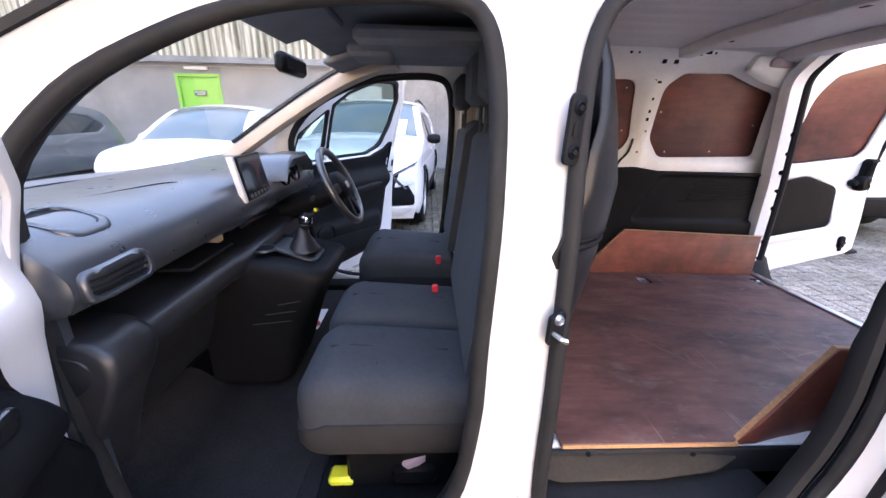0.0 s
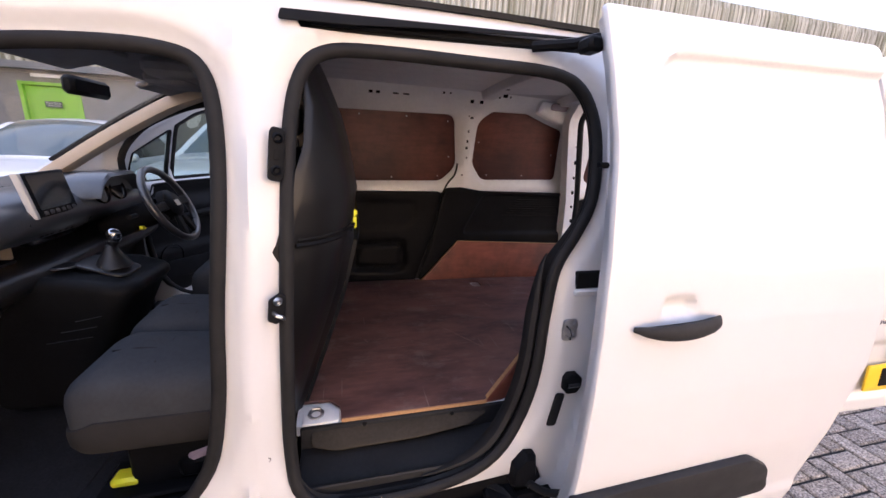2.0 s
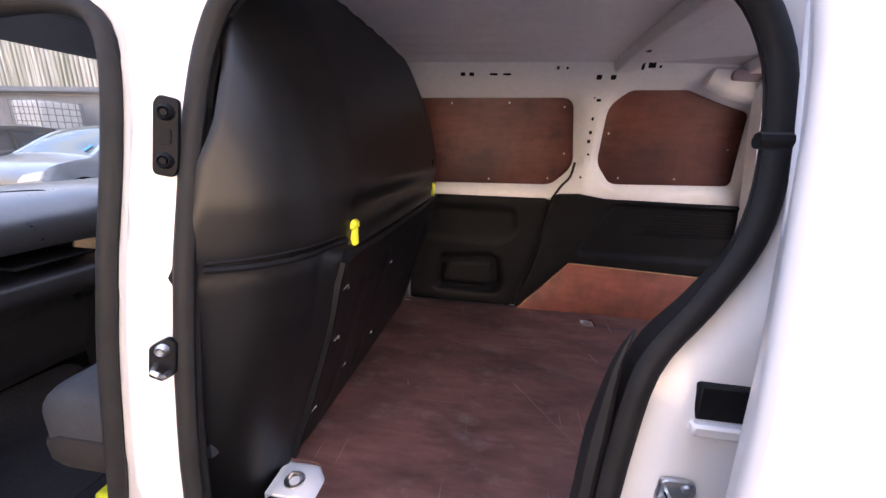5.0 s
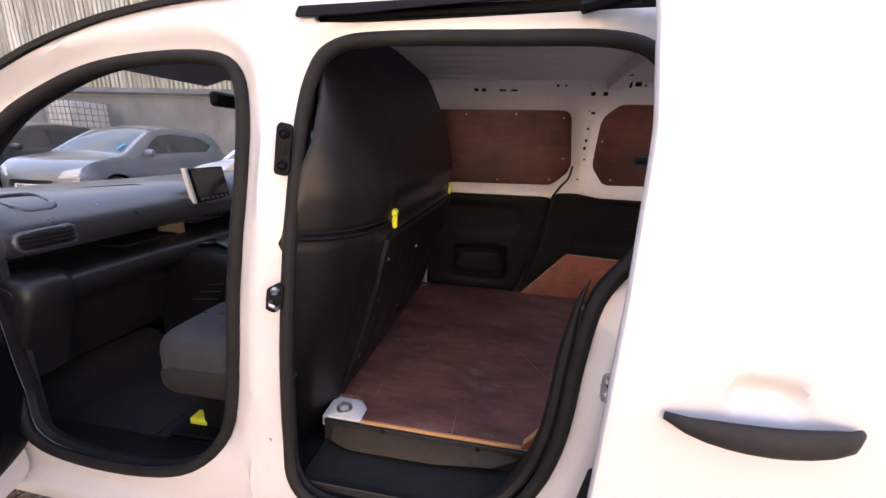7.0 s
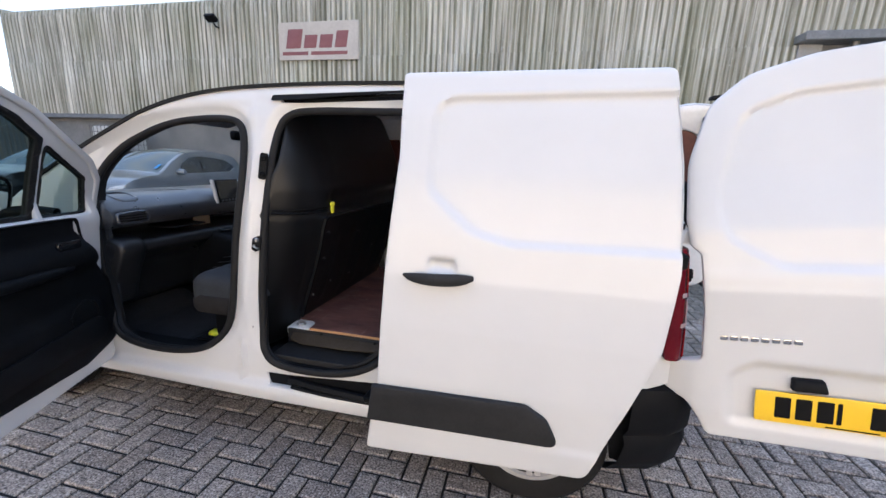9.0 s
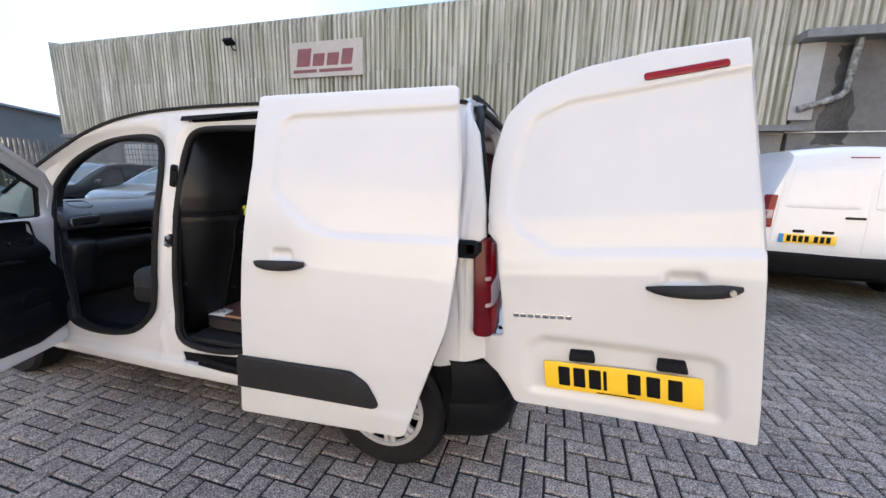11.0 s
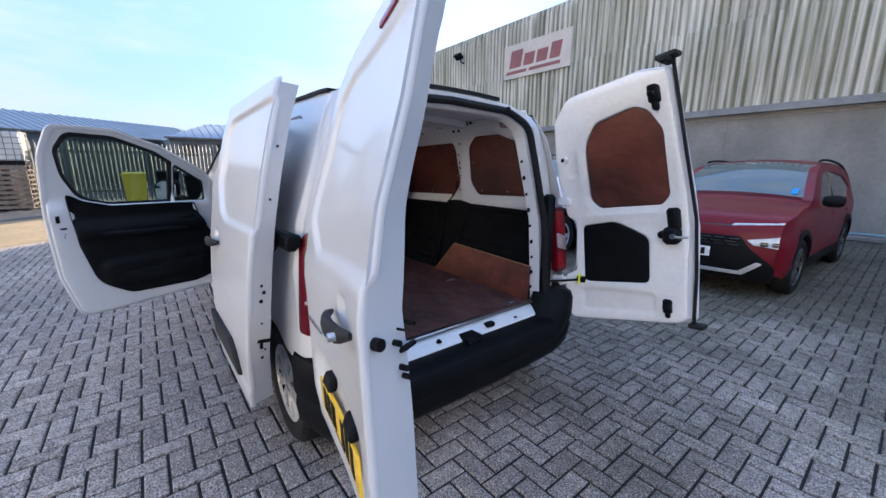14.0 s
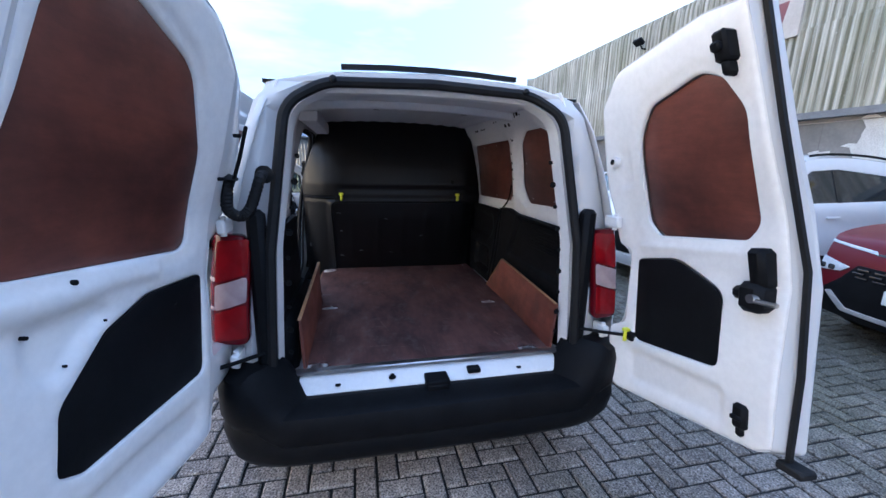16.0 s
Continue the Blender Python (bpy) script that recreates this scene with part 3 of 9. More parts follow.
# roof, windscreen, bonnet: strips from side to side along the top line
def strip(line, rows=14, crown=0.05, lift=0.0, inset=0.0, wfun=None):
    rings = []
    for x, z in line:
        y0 = float(skin(z) + wrap(x)) + inset
        hw = CY - y0
        row = []
        for j in range(rows + 1):
            q = -1 + 2 * j / rows
            row.append((x - (wfun(x) if wfun else 0) * (1 - q * q), CY + q * hw, z + crown * (1 - abs(q) ** 2.4) + lift))
        rings.append(row)
    return rings


def slab(rings, t=0.02):
    n, m = len(rings), len(rings[0])
    V = [p for r_ in rings for p in r_] + [(x, y, z - t) for r_ in rings for x, y, z in r_]
    F = []
    o = n * m
    for i in range(n - 1):
        for j in range(m - 1):
            a, b, c, d = i * m + j, i * m + j + 1, (i + 1) * m + j + 1, (i + 1) * m + j
            F += [(a, b, c, d), (o + d, o + c, o + b, o + a)]
    edge = [(0, j, 0, j + 1) for j in range(m - 1)] + [(n - 1, j, n - 1, j + 1) for j in range(m - 1)] + \
           [(i, 0, i + 1, 0) for i in range(n - 1)] + [(i, m - 1, i + 1, m - 1) for i in range(n - 1)]
    for a, b, c, d in edge:
        p, q = a * m + b, c * m + d
        F.append((p, q, o + q, o + p))
    return V, F


roof_line = [p for p in TOP_LINE if p[0] > -0.36]
part("roof", slab(strip(roof_line, 18, 0.068), 0.018), WHITE, van, "white ribbed steel roof")
screen_line = [p for p in TOP_LINE if -1.36 < p[0] < -0.3]
bow = lambda x: 0.22 * smooth(-np.array(x), 0.3, 1.3)
ws = part("windscreen", slab(strip(screen_line, 16, 0.03, 0.0, 0.055, bow), 0.006), GLASS, van, "clear laminated windscreen")
ws.visible_shadow = False
part("bonnet", slab(strip([p for p in TOP_LINE if p[0] < -1.28], 14, 0.03, 0, 0, lambda x: 0.22 * smooth(-np.array(x), 0.3, 1.3)), 0.02), WHITE, van, "white bonnet")
for s in (1, -1):
    edge_line = [(x, CY - s * (CY - float(skin(z) + wrap(x)) - 0.01), z + 0.004) for x, z in TOP_LINE if x > -1.1]
    part("roof_moulding", sweep(edge_line, [(-0.022, -0.006), (0.022, -0.006), (0.022, 0.008), (-0.022, 0.008)], up=(0, 0, 1)), RUBBER, van, "black roof ditch moulding")

# tail: frame round the back opening
REAR_OUT = [(-0.875, 0.64), (-0.875, 1.0), (-0.845, 1.2), (-0.765, 1.45), (-0.69, 1.66), (-0.625, 1.74), (-0.45, 1.79), (0, 1.812), (0.45, 1.79), (0.625, 1.74), (0.69, 1.66),
            (0.765, 1.45), (0.845, 1.2), (0.875, 1.0), (0.875, 0.64), (0.72, 0.62), (0.69, 0.47), (-0.69, 0.47), (-0.72, 0.62)]
REAR_HOLE = fillet([(-0.655, 0.505), (-0.63, 1.1), (-0.565, 1.64), (-0.42, 1.73), (0, 1.748), (0.42, 1.73), (0.565, 1.64), (0.63, 1.1), (0.655, 0.505)], [0.05, 0.3, 0.14, 0.2, 0.3, 0.2, 0.14, 0.3, 0.05])


def rear_place(u, v, w):
    x = 2.015 - 0.135 * smooth(v, 0.8, 1.85) - 0.05 * np.maximum(v - 1.68, 0) / 0.12 + w - 0.10 * smooth(np.abs(u), 0.72, 0.92)
    return np.stack([x, CY + u, v], 1)


def rear_step(P):
    return -0.035 * smooth(sdf(P, [(y * 1.12, 0.55 + (z - 0.55) * 1.03 - 0.02) for y, z in REAR_HOLE]), -0.01, 0.02)


part("tail_frame", sheet(REAR_OUT, rear_place, [REAR_HOLE], 0.025, 0.005, 0.03, rear_step), WHITE, van, "white painted steel frame of the back opening")
ring = rear_place(np.array([p[0] * 1.03 for p in REAR_HOLE]), np.array([1.12 + (p[1] - 1.12) * (1.022 if p[1] > 1.12 else 1.05) for p in REAR_HOLE]), 0.012)
part("tail_seal", sweep([tuple(p) for p in ring], disc(0.021, 8), closed=True, up=(1, 0, 0)), RUBBER, van, "black rubber tail seal")
a = [tuple(p) for p in rear_place(np.array([p[0] for p in REAR_HOLE]), np.array([p[1] for p in REAR_HOLE]), -0.02)]
part("frame_return", loft([a, [(x - 0.07, CY + (y - CY) * 0.985, 1.1 + (z - 1.1) * 0.985) for x, y, z in a], [(x - 0.09, CY + (y - CY) * 1.06, z) for x, y, z in a]], caps=False), WHITE_IN, van)
# holes and clips along the inner pillars of the back opening
for s in (-1, 1):
    for i in range(9):
        z = 0.66 + i * 0.1
        hw = float(np.interp(z, [0.5, 1.1, 1.62], [0.612, 0.60, 0.53]))
        part("pillar_hole", move(lathe([(0.0, 0), (0.014 if i % 2 else 0.010, 0.0005), (0.014 if i % 2 else 0.010, 0.004)], 10), Matrix.Translation((1.955 - 0.13 * max(0, z - 0.9), CY + s * (hw - 0.003), z)) @ Euler((0, -s * math.pi / 2, 0)).to_matrix().to_4x4()), INK, van)
# bumper: high corners, dropped step in the middle
def bumper_ring(f, grow):
    pts = []
    for j in range(41):
        q = -1 + 2 * j / 40
        y = CY + 0.012 + q * (0.905 + grow)
        x = 2.165 + grow - 0.26 * abs(q) ** 20 - 0.025 * q * q
        top = 0.488 + 0.165 * float(smooth(abs(q), 0.70, 0.84))
        pts.append((x, y, 0.225 + (top - 0.225) * f))
    return pts


levels = [(0.0, -0.09), (0.06, -0.035), (0.2, -0.005), (0.42, 0.008), (0.5, 0.0), (0.58, 0.012), (0.85, 0.012), (0.95, 0.0), (1.0, -0.03), (1.0, -0.12)]
outer = [bumper_ring(f, g) for f, g in levels]
outer.append([(max(1.95, min(x - 0.10, 2.02)), y, z - 0.004) for x, y, z in bumper_ring(1.0, -0.12)])
outer.append([(x - 0.01, y, z - 0.2) for x, y, z in outer[-1]])
part("rear_bumper", loft(outer, ring_closed=False, caps=False), BLACK, van, "black grained plastic rear bumper")
part("load_sill", sheet([(-0.638, 1.90), (0.638, 1.90), (0.642, 2.03), (-0.642, 2.03)], lambda u, v, w: np.stack([v, CY + u, 0.54 - 0.035 * smooth(v, 1.965, 2.03) + w], 1), [], 0.03, 0.008, 0.04), WHITE_IN, van, "white painted load sill")
part("sill_strip", box(1.93, 1.968, CY - 0.618, CY + 0.622, 0.548, 0.566, 0.004), STEEL, van, "aluminium edge strip")
part("sill_catch", join(box(1.99, 2.075, CY - 0.05, CY + 0.055, 0.49, 0.527, 0.006), box(2.05, 2.08, CY - 0.045, CY + 0.05, 0.45, 0.51, 0.005)), BLACK, van)
part("sill_catch", box(1.985, 2.025, CY + 0.15, CY + 0.21, 0.515, 0.54, 0.005), BLACK, van)
part("sill_stud", lathe([(0.0, 0.0), (0.016, 0), (0.016, 0.006), (0.008, 0.008), (0.008, 0.016), (0, 0.017)], 12, Matrix.Translation((2.0, CY - 0.19, 0.522))), BLACK, van)
for y in (-0.42, 0.40):
    part("sill_hole", lathe([(0, 0.0), (0.012, 0.0), (0.012, 0.003), (0, 0.003)], 12, Matrix.Translation((2.01, CY + y, 0.517))), INK, van)

def rect4(u0, u1, v0, v1):
    return fillet([(u0, v0), (u1, v0), (u1, v1), (u0, v1)], 0.004, 2)


# tail lamps wrap round the corners
LAMP_PTS = fillet([(0.0, 0.0), (0.185, 0.015), (0.178, 0.38), (0.13, 0.425), (0.03, 0.42), (0.0, 0.36)], [0.03, 0.03, 0.05, 0.04, 0.03, 0.02])
for s in (-1, 1):
    def lamp_place(u, v, w, s=s):
        lean = 0.035 * (v / 0.42) ** 1.5
        x = np.interp(u, [0, 0.06, 0.10, 0.13, 0.17, 0.25], [2.058, 2.056, 2.046, 2.02, 1.985, 1.905]) - lean * 0.8
        y = np.interp(u, [0, 0.06, 0.10, 0.13, 0.17, 0.25], [0.735, 0.800, 0.850, 0.874, 0.886, 0.89]) - lean
        k = smooth(u, 0.06, 0.14)
        return np.stack([x + w * (1 - k), CY + s * (y + w * k), 0.75 + v], 1)

    bed = part("tail_lamp", sheet(LAMP_PTS, lamp_place, [], 0.05, 0.008, 0.015), DARK_RED_LAMP, van, "tall red and clear tail lamp")
    for v0, v1, mat, lab in ((0.02, 0.13, RED_LAMP, "red reflector"), (0.138, 0.235, CLEAR_LAMP, "clear middle lens"), (0.243, 0.40, RED_LAMP, "red lens")):
        part("lens", sheet(fillet([(0.006, v0 + (0.012 if v0 < 0.1 else 0.035)), (0.104, v0), (0.104, v1), (0.006, v1 + (0.035 if v0 < 0.2 else 0.008))], 0.012), lambda u, v, w: lamp_place(u, v, w + 0.004), [], 0.005, 0.003, 0.015), mat, bed, lab)
    for v0 in (0.140, 0.250):
        part("light_guide", sheet(rect4(0.104, 0.128, v0, v0 + 0.016), lambda u, v, w: lamp_place(u, v, w + 0.005), [], 0.004, 0.002, 0.012), CLEAR_LAMP, bed, "clear light guide")
    part("lamp_housing", join(box(1.96, 2.035, CY + s * 0.69 - 0.03, CY + s * 0.69 + 0.03, 0.60, 1.26, 0.02)), BLACK, van, "black lamp surround")
for s in (-1, 1):
    part("roof_stud", lathe([(0, 0), (0.014, 0), (0.014, 0.012), (0.008, 0.018), (0, 0.019)], 10, Matrix.Translation((1.885, CY + s * 0.40, 1.75)) @ Euler((0, 1.2, 0)).to_matrix().to_4x4()), RUBBER, van)
part("roof_strip", sweep([(1.835, CY + q * 0.37, 1.822 - 0.012 * q * q) for q in (-1, -0.5, 0, 0.5, 1)], [(-0.012, -0.01), (0.012, -0.01), (0.012, 0.008), (-0.012, 0.008)]), RUBBER, van)

# ---- wheels ----
def wheel_geo(m, r, w, rim, spokes):
    """Tyre, dark hub well and rim of a wheel whose axle, outwards, is m's z axis."""
    h = w / 2
    tyre = lathe([(rim, -h * 0.9), (r - 0.03, -h), (r - 0.006, -h * 0.8), (r, -h * 0.45), (r - 0.004, -h * 0.42), (r, -h * 0.38), (r, h * 0.0), (r - 0.005, h * 0.03), (r, h * 0.06), (r, h * 0.45), (r - 0.006, h * 0.8), (r - 0.03, h), (rim + 0.02, h * 0.97), (rim, h * 0.85)], 40, m)
    dish = [(rim + 0.004, h * 0.9), (rim - 0.012, h * 0.93), (rim - 0.02, h * 0.6), (rim - 0.02, -h * 0.3), (0.03, -h * 0.3)]
    well = lathe(dish, 36, m)
    bits = [lathe([(0.0, h * 0.82), (0.03, h * 0.84), (0.055, h * 0.74), (0.055, h * 0.5), (0, h * 0.5)], 20, m)]
    for i in range(spokes):
        a = 2 * math.pi * i / spokes
        for da in (-0.1, 0.1):
            rot = Matrix.Rotation(a + da, 4, "Z")
            q = box(0.045, rim - 0.006, -0.013, 0.013, h * 0.66, h * 0.9, 0.004)
            bits.append(move(q, m @ rot))
    bits.append(lathe([(rim + 0.004, h * 0.90), (rim - 0.016, h * 0.94), (rim - 0.022, h * 0.8), (rim - 0.004, h * 0.78)], 36, m))
    return tyre, well, join(*bits)


def add_wheel(parent, m, r=0.315, w=0.2, rim=0.2, spokes=9, mat=None):
    tyre, well, face = wheel_geo(m, r, w, rim, spokes)
    t = part("wheel", tyre, TYRE, parent, "black tyre on a spoked rim")
    part("rim_well", well, INK, t)
    part("rim", face, mat or ALU, t, "dark grey spoked rim" if mat else "silver spoked rim")


for x in (1.54, -1.25):
    for s in (1, -1):
        add_wheel(van, Matrix.Translation((x, CY - s * (CY - 0.655), 0.315)) @ Euler((s * math.pi / 2, 0, 0)).to_matrix().to_4x4())
    for s in (-1, 1):
        yy = CY - s * (CY - 0.58)
        ring = [(x + 0.365 * math.cos(radians(a_)), 0.31 + 0.365 * math.sin(radians(a_))) for a_ in range(-5, 186, 10)]
        part("wheel_arch_liner", loft([[(px, yy, pz) for px, pz in ring], [(px, yy + s * 0.16, pz) for px, pz in ring], [(x + (px - x) * 0.1, yy + s * 0.165, 0.31 + (pz - 0.31) * 0.1) for px, pz in ring]], ring_closed=False), INK, van)
for s in (-1, 1):
    y = CY - s * (CY - 0.565)
    part("bumper_corner", sheet([(1.86, 0.285), (2.0, 0.275), (2.0, 0.645), (1.84, 0.595), (1.77, 0.585), (1.83, 0.46)], lambda u, v, w, s=s, y=y: np.stack([u, y - s * (w - 0.3 * np.maximum(u - 1.88, 0) ** 1.5) , v], 1), [], 0.03, 0.01, 0.03), BLACK, van, "black bumper corner")
part("underbody", join(box(-1.9, 1.9, CY - 0.69, CY + 0.69, 0.2, 0.3, 0.03), box(-0.9, 1.2, CY - 0.82, CY + 0.82, 0.22, 0.30, 0.02)), BLACK, van)
nose = [[(-2.12 + 0.22 * abs(q) ** 2.5 - d, CY + q * 0.86, z) for q in np.linspace(-1, 1, 17)] + [(-1.5, CY + q * 0.86, z) for q in np.linspace(1, -1, 17)] for z, d in ((0.2, -0.06), (0.25, 0.0), (0.45, 0.03), (0.6, 0.02), (0.64, -0.02))]
part("front_bumper", loft(nose), BLACK, van, "black front bumper")

# ---- the van's doors ----
def pressing(poly, h, soft=0.012):
    return lambda P: h * smooth(sdf(P, poly), -soft, soft)


def pull_handle(parent, place, u0, u1, v0, v1, keyhole=False):
    """A black pull handle over a dished recess."""
    uc, vc = (u0 + u1) / 2, (v0 + v1) / 2
    path = []
    for i in range(11):
        t = i / 10
        path.append((u0 + (u1 - u0) * t, v0 + (v1 - v0) * t - 0.004 * math.sin(math.pi * t), 0.006 + 0.030 * math.sin(math.pi * t) ** 0.5))
    P = place(np.array([p[0] for p in path]), np.array([p[1] for p in path]), np.array([p[2] for p in path]))
    sc = [0.3, 0.62, 0.84, 0.96, 1.03, 1.06, 1.06, 1.05, 1.0, 0.82, 0.42]
    h = part("handle", sweep([tuple(p) for p in P], [(x * 0.75, y * 1.25) for x, y in disc(0.017, 10)], scale=sc), TRIM_GREY, parent, "black pull handle")
    if keyhole:
        c = place(np.array([u1 - 0.03] * 2), np.array([vc] * 2), np.array([0.03, 0.047]))
        part("lock_barrel", tube([tuple(c[0]), tuple(c[1])], 0.009, 12, up=(1, 0, 0)), STEEL, h, "steel lock barrel")


def cup(u, v, ru, rv):
    """The finger recess above a pull handle."""
    dish = fillet([(u - ru * 0.72, v - 0.022), (u + ru * 0.72, v - 0.022), (u + ru * 0.72, v + rv * 0.82), (u - ru * 0.72, v + rv * 0.82)], [0.01, 0.01, 0.03, 0.03])
    return lambda P: -0.02 * smooth(sdf(P, dish), -0.002, 0.02)


def ribs(*fs):
    return lambda P: sum(f(P) for f in fs)


# sliding door, pushed back along the side
SD = fillet([(0.885, 0.288), (1.73, 0.345), (1.80, 0.56), (1.905, 0.86), (1.93, 1.12), (1.915, 1.45), (1.875, 1.762), (0.965, 1.752), (0.982, 1.45), (0.96, 1.07), (0.94, 0.6)],
            [0.02, 0.05, 0.2, 0.25, 0.2, 0.3, 0.03, 0.02, 0.3, 0.4, 0.4])
SD_PRESS = fillet([(1.10, 1.34), (1.10, 1.655), (2.2, 1.685), (2.2, 1.19), (1.40, 1.175), (1.27, 1.205)], [0.1, 0.09, 0.01, 0.01, 0.2, 0.15])


def slide_place(u, v, w):
    return np.stack([u, skin(v) - 0.177 - 0.045 * np.clip((v - 1.05) / 0.7, 0, 1) - w, v], 1)


slide = part("sliding_door", sheet(SD, slide_place, [], 0.024, 0.008, 0.0125, ribs(pressing(SD_PRESS, -0.018, 0.012), cup(1.17, 1.075, 0.075, 0.042),
             lambda P: 0.008 * smooth(P[:, 1], 0.47, 0.43))), WHITE, van, "white sliding side door with a pressed panel")
pull_handle(slide, slide_place, 1.035, 1.285, 1.04, 1.05)
TRIM = fillet([(0.897, 0.435), (1.63, 0.462), (1.575, 0.575), (1.50, 0.62), (0.925, 0.60)], [0.01, 0.03, 0.05, 0.06, 0.01])
part("rub_strip", sheet(TRIM, slide_place, [], 0.03, 0.012, 0.03, lambda P: 0.018 + 0.006 * smooth(P[:, 1], 0.5, 0.56)), TRIM_GREY, slide, "black lower protection strip")
part("inner_panel", sheet([(1.0, 0.42), (1.70, 0.42), (1.84, 0.9), (1.85, 1.6), (1.02, 1.6)], lambda u, v, w: slide_place(u, v, w), [fillet([(1.12, 1.22), (1.78, 1.22), (1.76, 1.55), (1.12, 1.55)], 0.08)], 0.03, 0.008, 0.05, lambda P: -0.06 + 0 * P[:, 0]), WHITE_IN, slide, "white inner pressing")
part("window_blank", sheet(fillet([(1.1, 1.2), (1.8, 1.2), (1.78, 1.57), (1.1, 1.57)], 0.06), slide_place, [], 0.008, 0.002, 0.1, lambda P: -0.096 + 0 * P[:, 0]), PLY_WALL, slide, "brown plywood blank")
part("door_stud", tube([(1.0, 0.50, 1.40), (0.975, 0.50, 1.40)], 0.007, 8), BLACK, slide)
part("upper_arm", join(tube([(0.90, 0.75, 1.695), (0.98, 0.68, 1.695), (1.02, 0.62, 1.70)], 0.014, 8), box(0.975, 1.02, 0.60, 0.66, 1.665, 1.70, 0.008)), BLACK, slide, "black roller arm")
part("rear_arm", join(box(1.72, 1.98, 0.50, 0.55, 1.10, 1.17, 0.012), box(1.66, 1.76, 0.40, 0.53, 1.06, 1.15, 0.015), box(1.93, 1.99, 0.50, 0.56, 1.115, 1.165, 0.008)), BLACK, slide, "black middle roller arm")
part("lower_arm", join(tube([(0.98, 0.40, 0.36), (0.90, 0.48, 0.37), (0.86, 0.57, 0.385), (0.82, 0.60, 0.39)], 0.022, 8), box(0.80, 0.90, 0.52, 0.62, 0.37, 0.40, 0.01)), BLACK, slide, "black lower roller arm")
# folded trailing rim of the sliding door, with holes and a latch slot
FRONT_RIM = spline([(0.895, 0.31), (0.94, 0.6), (0.96, 1.07), (0.98, 1.45), (0.968, 1.74)], 6, closed=False)
part("door_rim", loft([[(x + 0.010 + 0.035 * f, float(skin(z)) - 0.160 - 0.045 * min(max((z - 1.05) / 0.7, 0.0), 1.0) + 0.075 * f, z) for x, z in FRONT_RIM] for f in (0, 0.5, 1.0)], ring_closed=False), WHITE, slide)
RIM = spline([(1.735, 0.37), (1.80, 0.56), (1.862, 0.72), (1.905, 0.86), (1.928, 1.12), (1.915, 1.42), (1.875, 1.74)], 5, closed=False)
rim_at = lambda x, z, f: (x - 0.004 - 0.028 * f, float(skin(z)) - 0.165 - 0.045 * min(max((z - 1.05) / 0.7, 0.0), 1.0) + 0.085 * f, z)
part("door_rim", loft([[rim_at(x, z, f) for x, z in RIM] for f in (0, 0.35, 0.7, 1.0)], ring_closed=False), WHITE, slide, "folded white rim with punched holes")
for z, f, rr0 in ((0.62, 0.6, 0.006), (0.66, 0.75, 0.005), (0.80, 0.55, 0.004), (0.90, 0.5, 0.008), (0.935, 0.62, 0.008), (0.965, 0.5, 0.006), (1.30, 0.6, 0.005), (1.50, 0.6, 0.005)):
    x_ = float(np.interp(z, [p[1] for p in RIM], [p[0] for p in RIM]))
    a_, b_ = rim_at(x_ - 0.006, z, f), rim_at(x_ + 0.003, z, f)
    part("edge_hole", tube([a_, b_], rr0, 10), INK, slide)
x_ = float(np.interp(0.70, [p[1] for p in RIM], [p[0] for p in RIM]))
part("latch_slot", join(tube([rim_at(x_ + 0.0, 0.715, 0.35), rim_at(x_ + 0.0, 0.70, 0.95)], 0.010, 8), tube([rim_at(x_, 0.73, 0.55), rim_at(x_ - 0.003, 0.675, 0.55)], 0.007, 8)), INK, slide)

# back doors; u runs from the hinge, v up, w outwards
LO, LU, LV, LN = (2.005, 0.545, 0.55), (0.9781, -0.1649, 0.1266), (-0.1250, 0.0211, 0.9919), (-0.1663, -0.9861, 0.0)
RO, RU, RV, RN = (2.098, 2.378, 0.48), (0.9887 * 0.972, -0.0692 * 0.972, 0.1330 * 0.972), (-0.1327, 0.0093, 0.9911), (0.0698, 0.9976, 0.0)


def bent(base, v0, lean):
    """A door skin that is upright below and leans in above the waist."""
    def f(u, v, w):
        w = w - np.interp(v, [v0, v0 + 0.2, v0 + 0.4, v0 + 0.58, v0 + 0.75], [0, 0.2 * lean, 0.55 * lean, 0.8 * lean, 1.05 * lean]) - 0.035 * smooth(0.16 - u, 0, 0.16) ** 2 - 0.01 * smooth(0.05 - v, 0, 0.1)
        return base(u, v, w)
    return f


left_base = bent(flat(LO, LU, LV, LN), 0.48, 0.19)
left_place = lambda u, v, w: left_base(u, v, w + 0.03 * np.clip((u - 0.45) / 0.485, 0, 1.1) ** 2)
right_flat = bent(flat(RO, RU, RV, RN), 0.55, 0.17)
right_place = lambda u, v, w: right_flat(u, v, w + 0.05 * (u - 0.3) * np.clip(1 - v, -0.3, 1))
LD = fillet([(0.147, -0.072), (0.945, -0.07), (0.955, 0.54), (0.948, 1.208), (0.70, 1.238), (0.45, 1.238), (0.265, 1.20), (0.15, 1.11), (0.085, 0.92), (0.075, 0.72), (0.085, 0.63), (0.115, 0.60), (0.124, 0.40), (0.122, 0.225), (0.02, 0.202), (0.008, 0.185), (0.012, 0.085), (0.08, 0.055), (0.115, 0.0)],
            [0.03, 0.012, 0.3, 0.012, 0.5, 0.4, 0.18, 0.14, 0.3, 0.08, 0.03, 0.02, 0.1, 0.02, 0.012, 0.01, 0.02, 0.05, 0.06])
LPRESS = fillet([(0.185, 0.66), (0.165, 0.80), (0.245, 1.07), (0.40, 1.115), (1.2, 1.105), (1.2, 0.55), (0.34, 0.56)], [0.12, 0.3, 0.1, 0.12, 0.01, 0.01, 0.12])
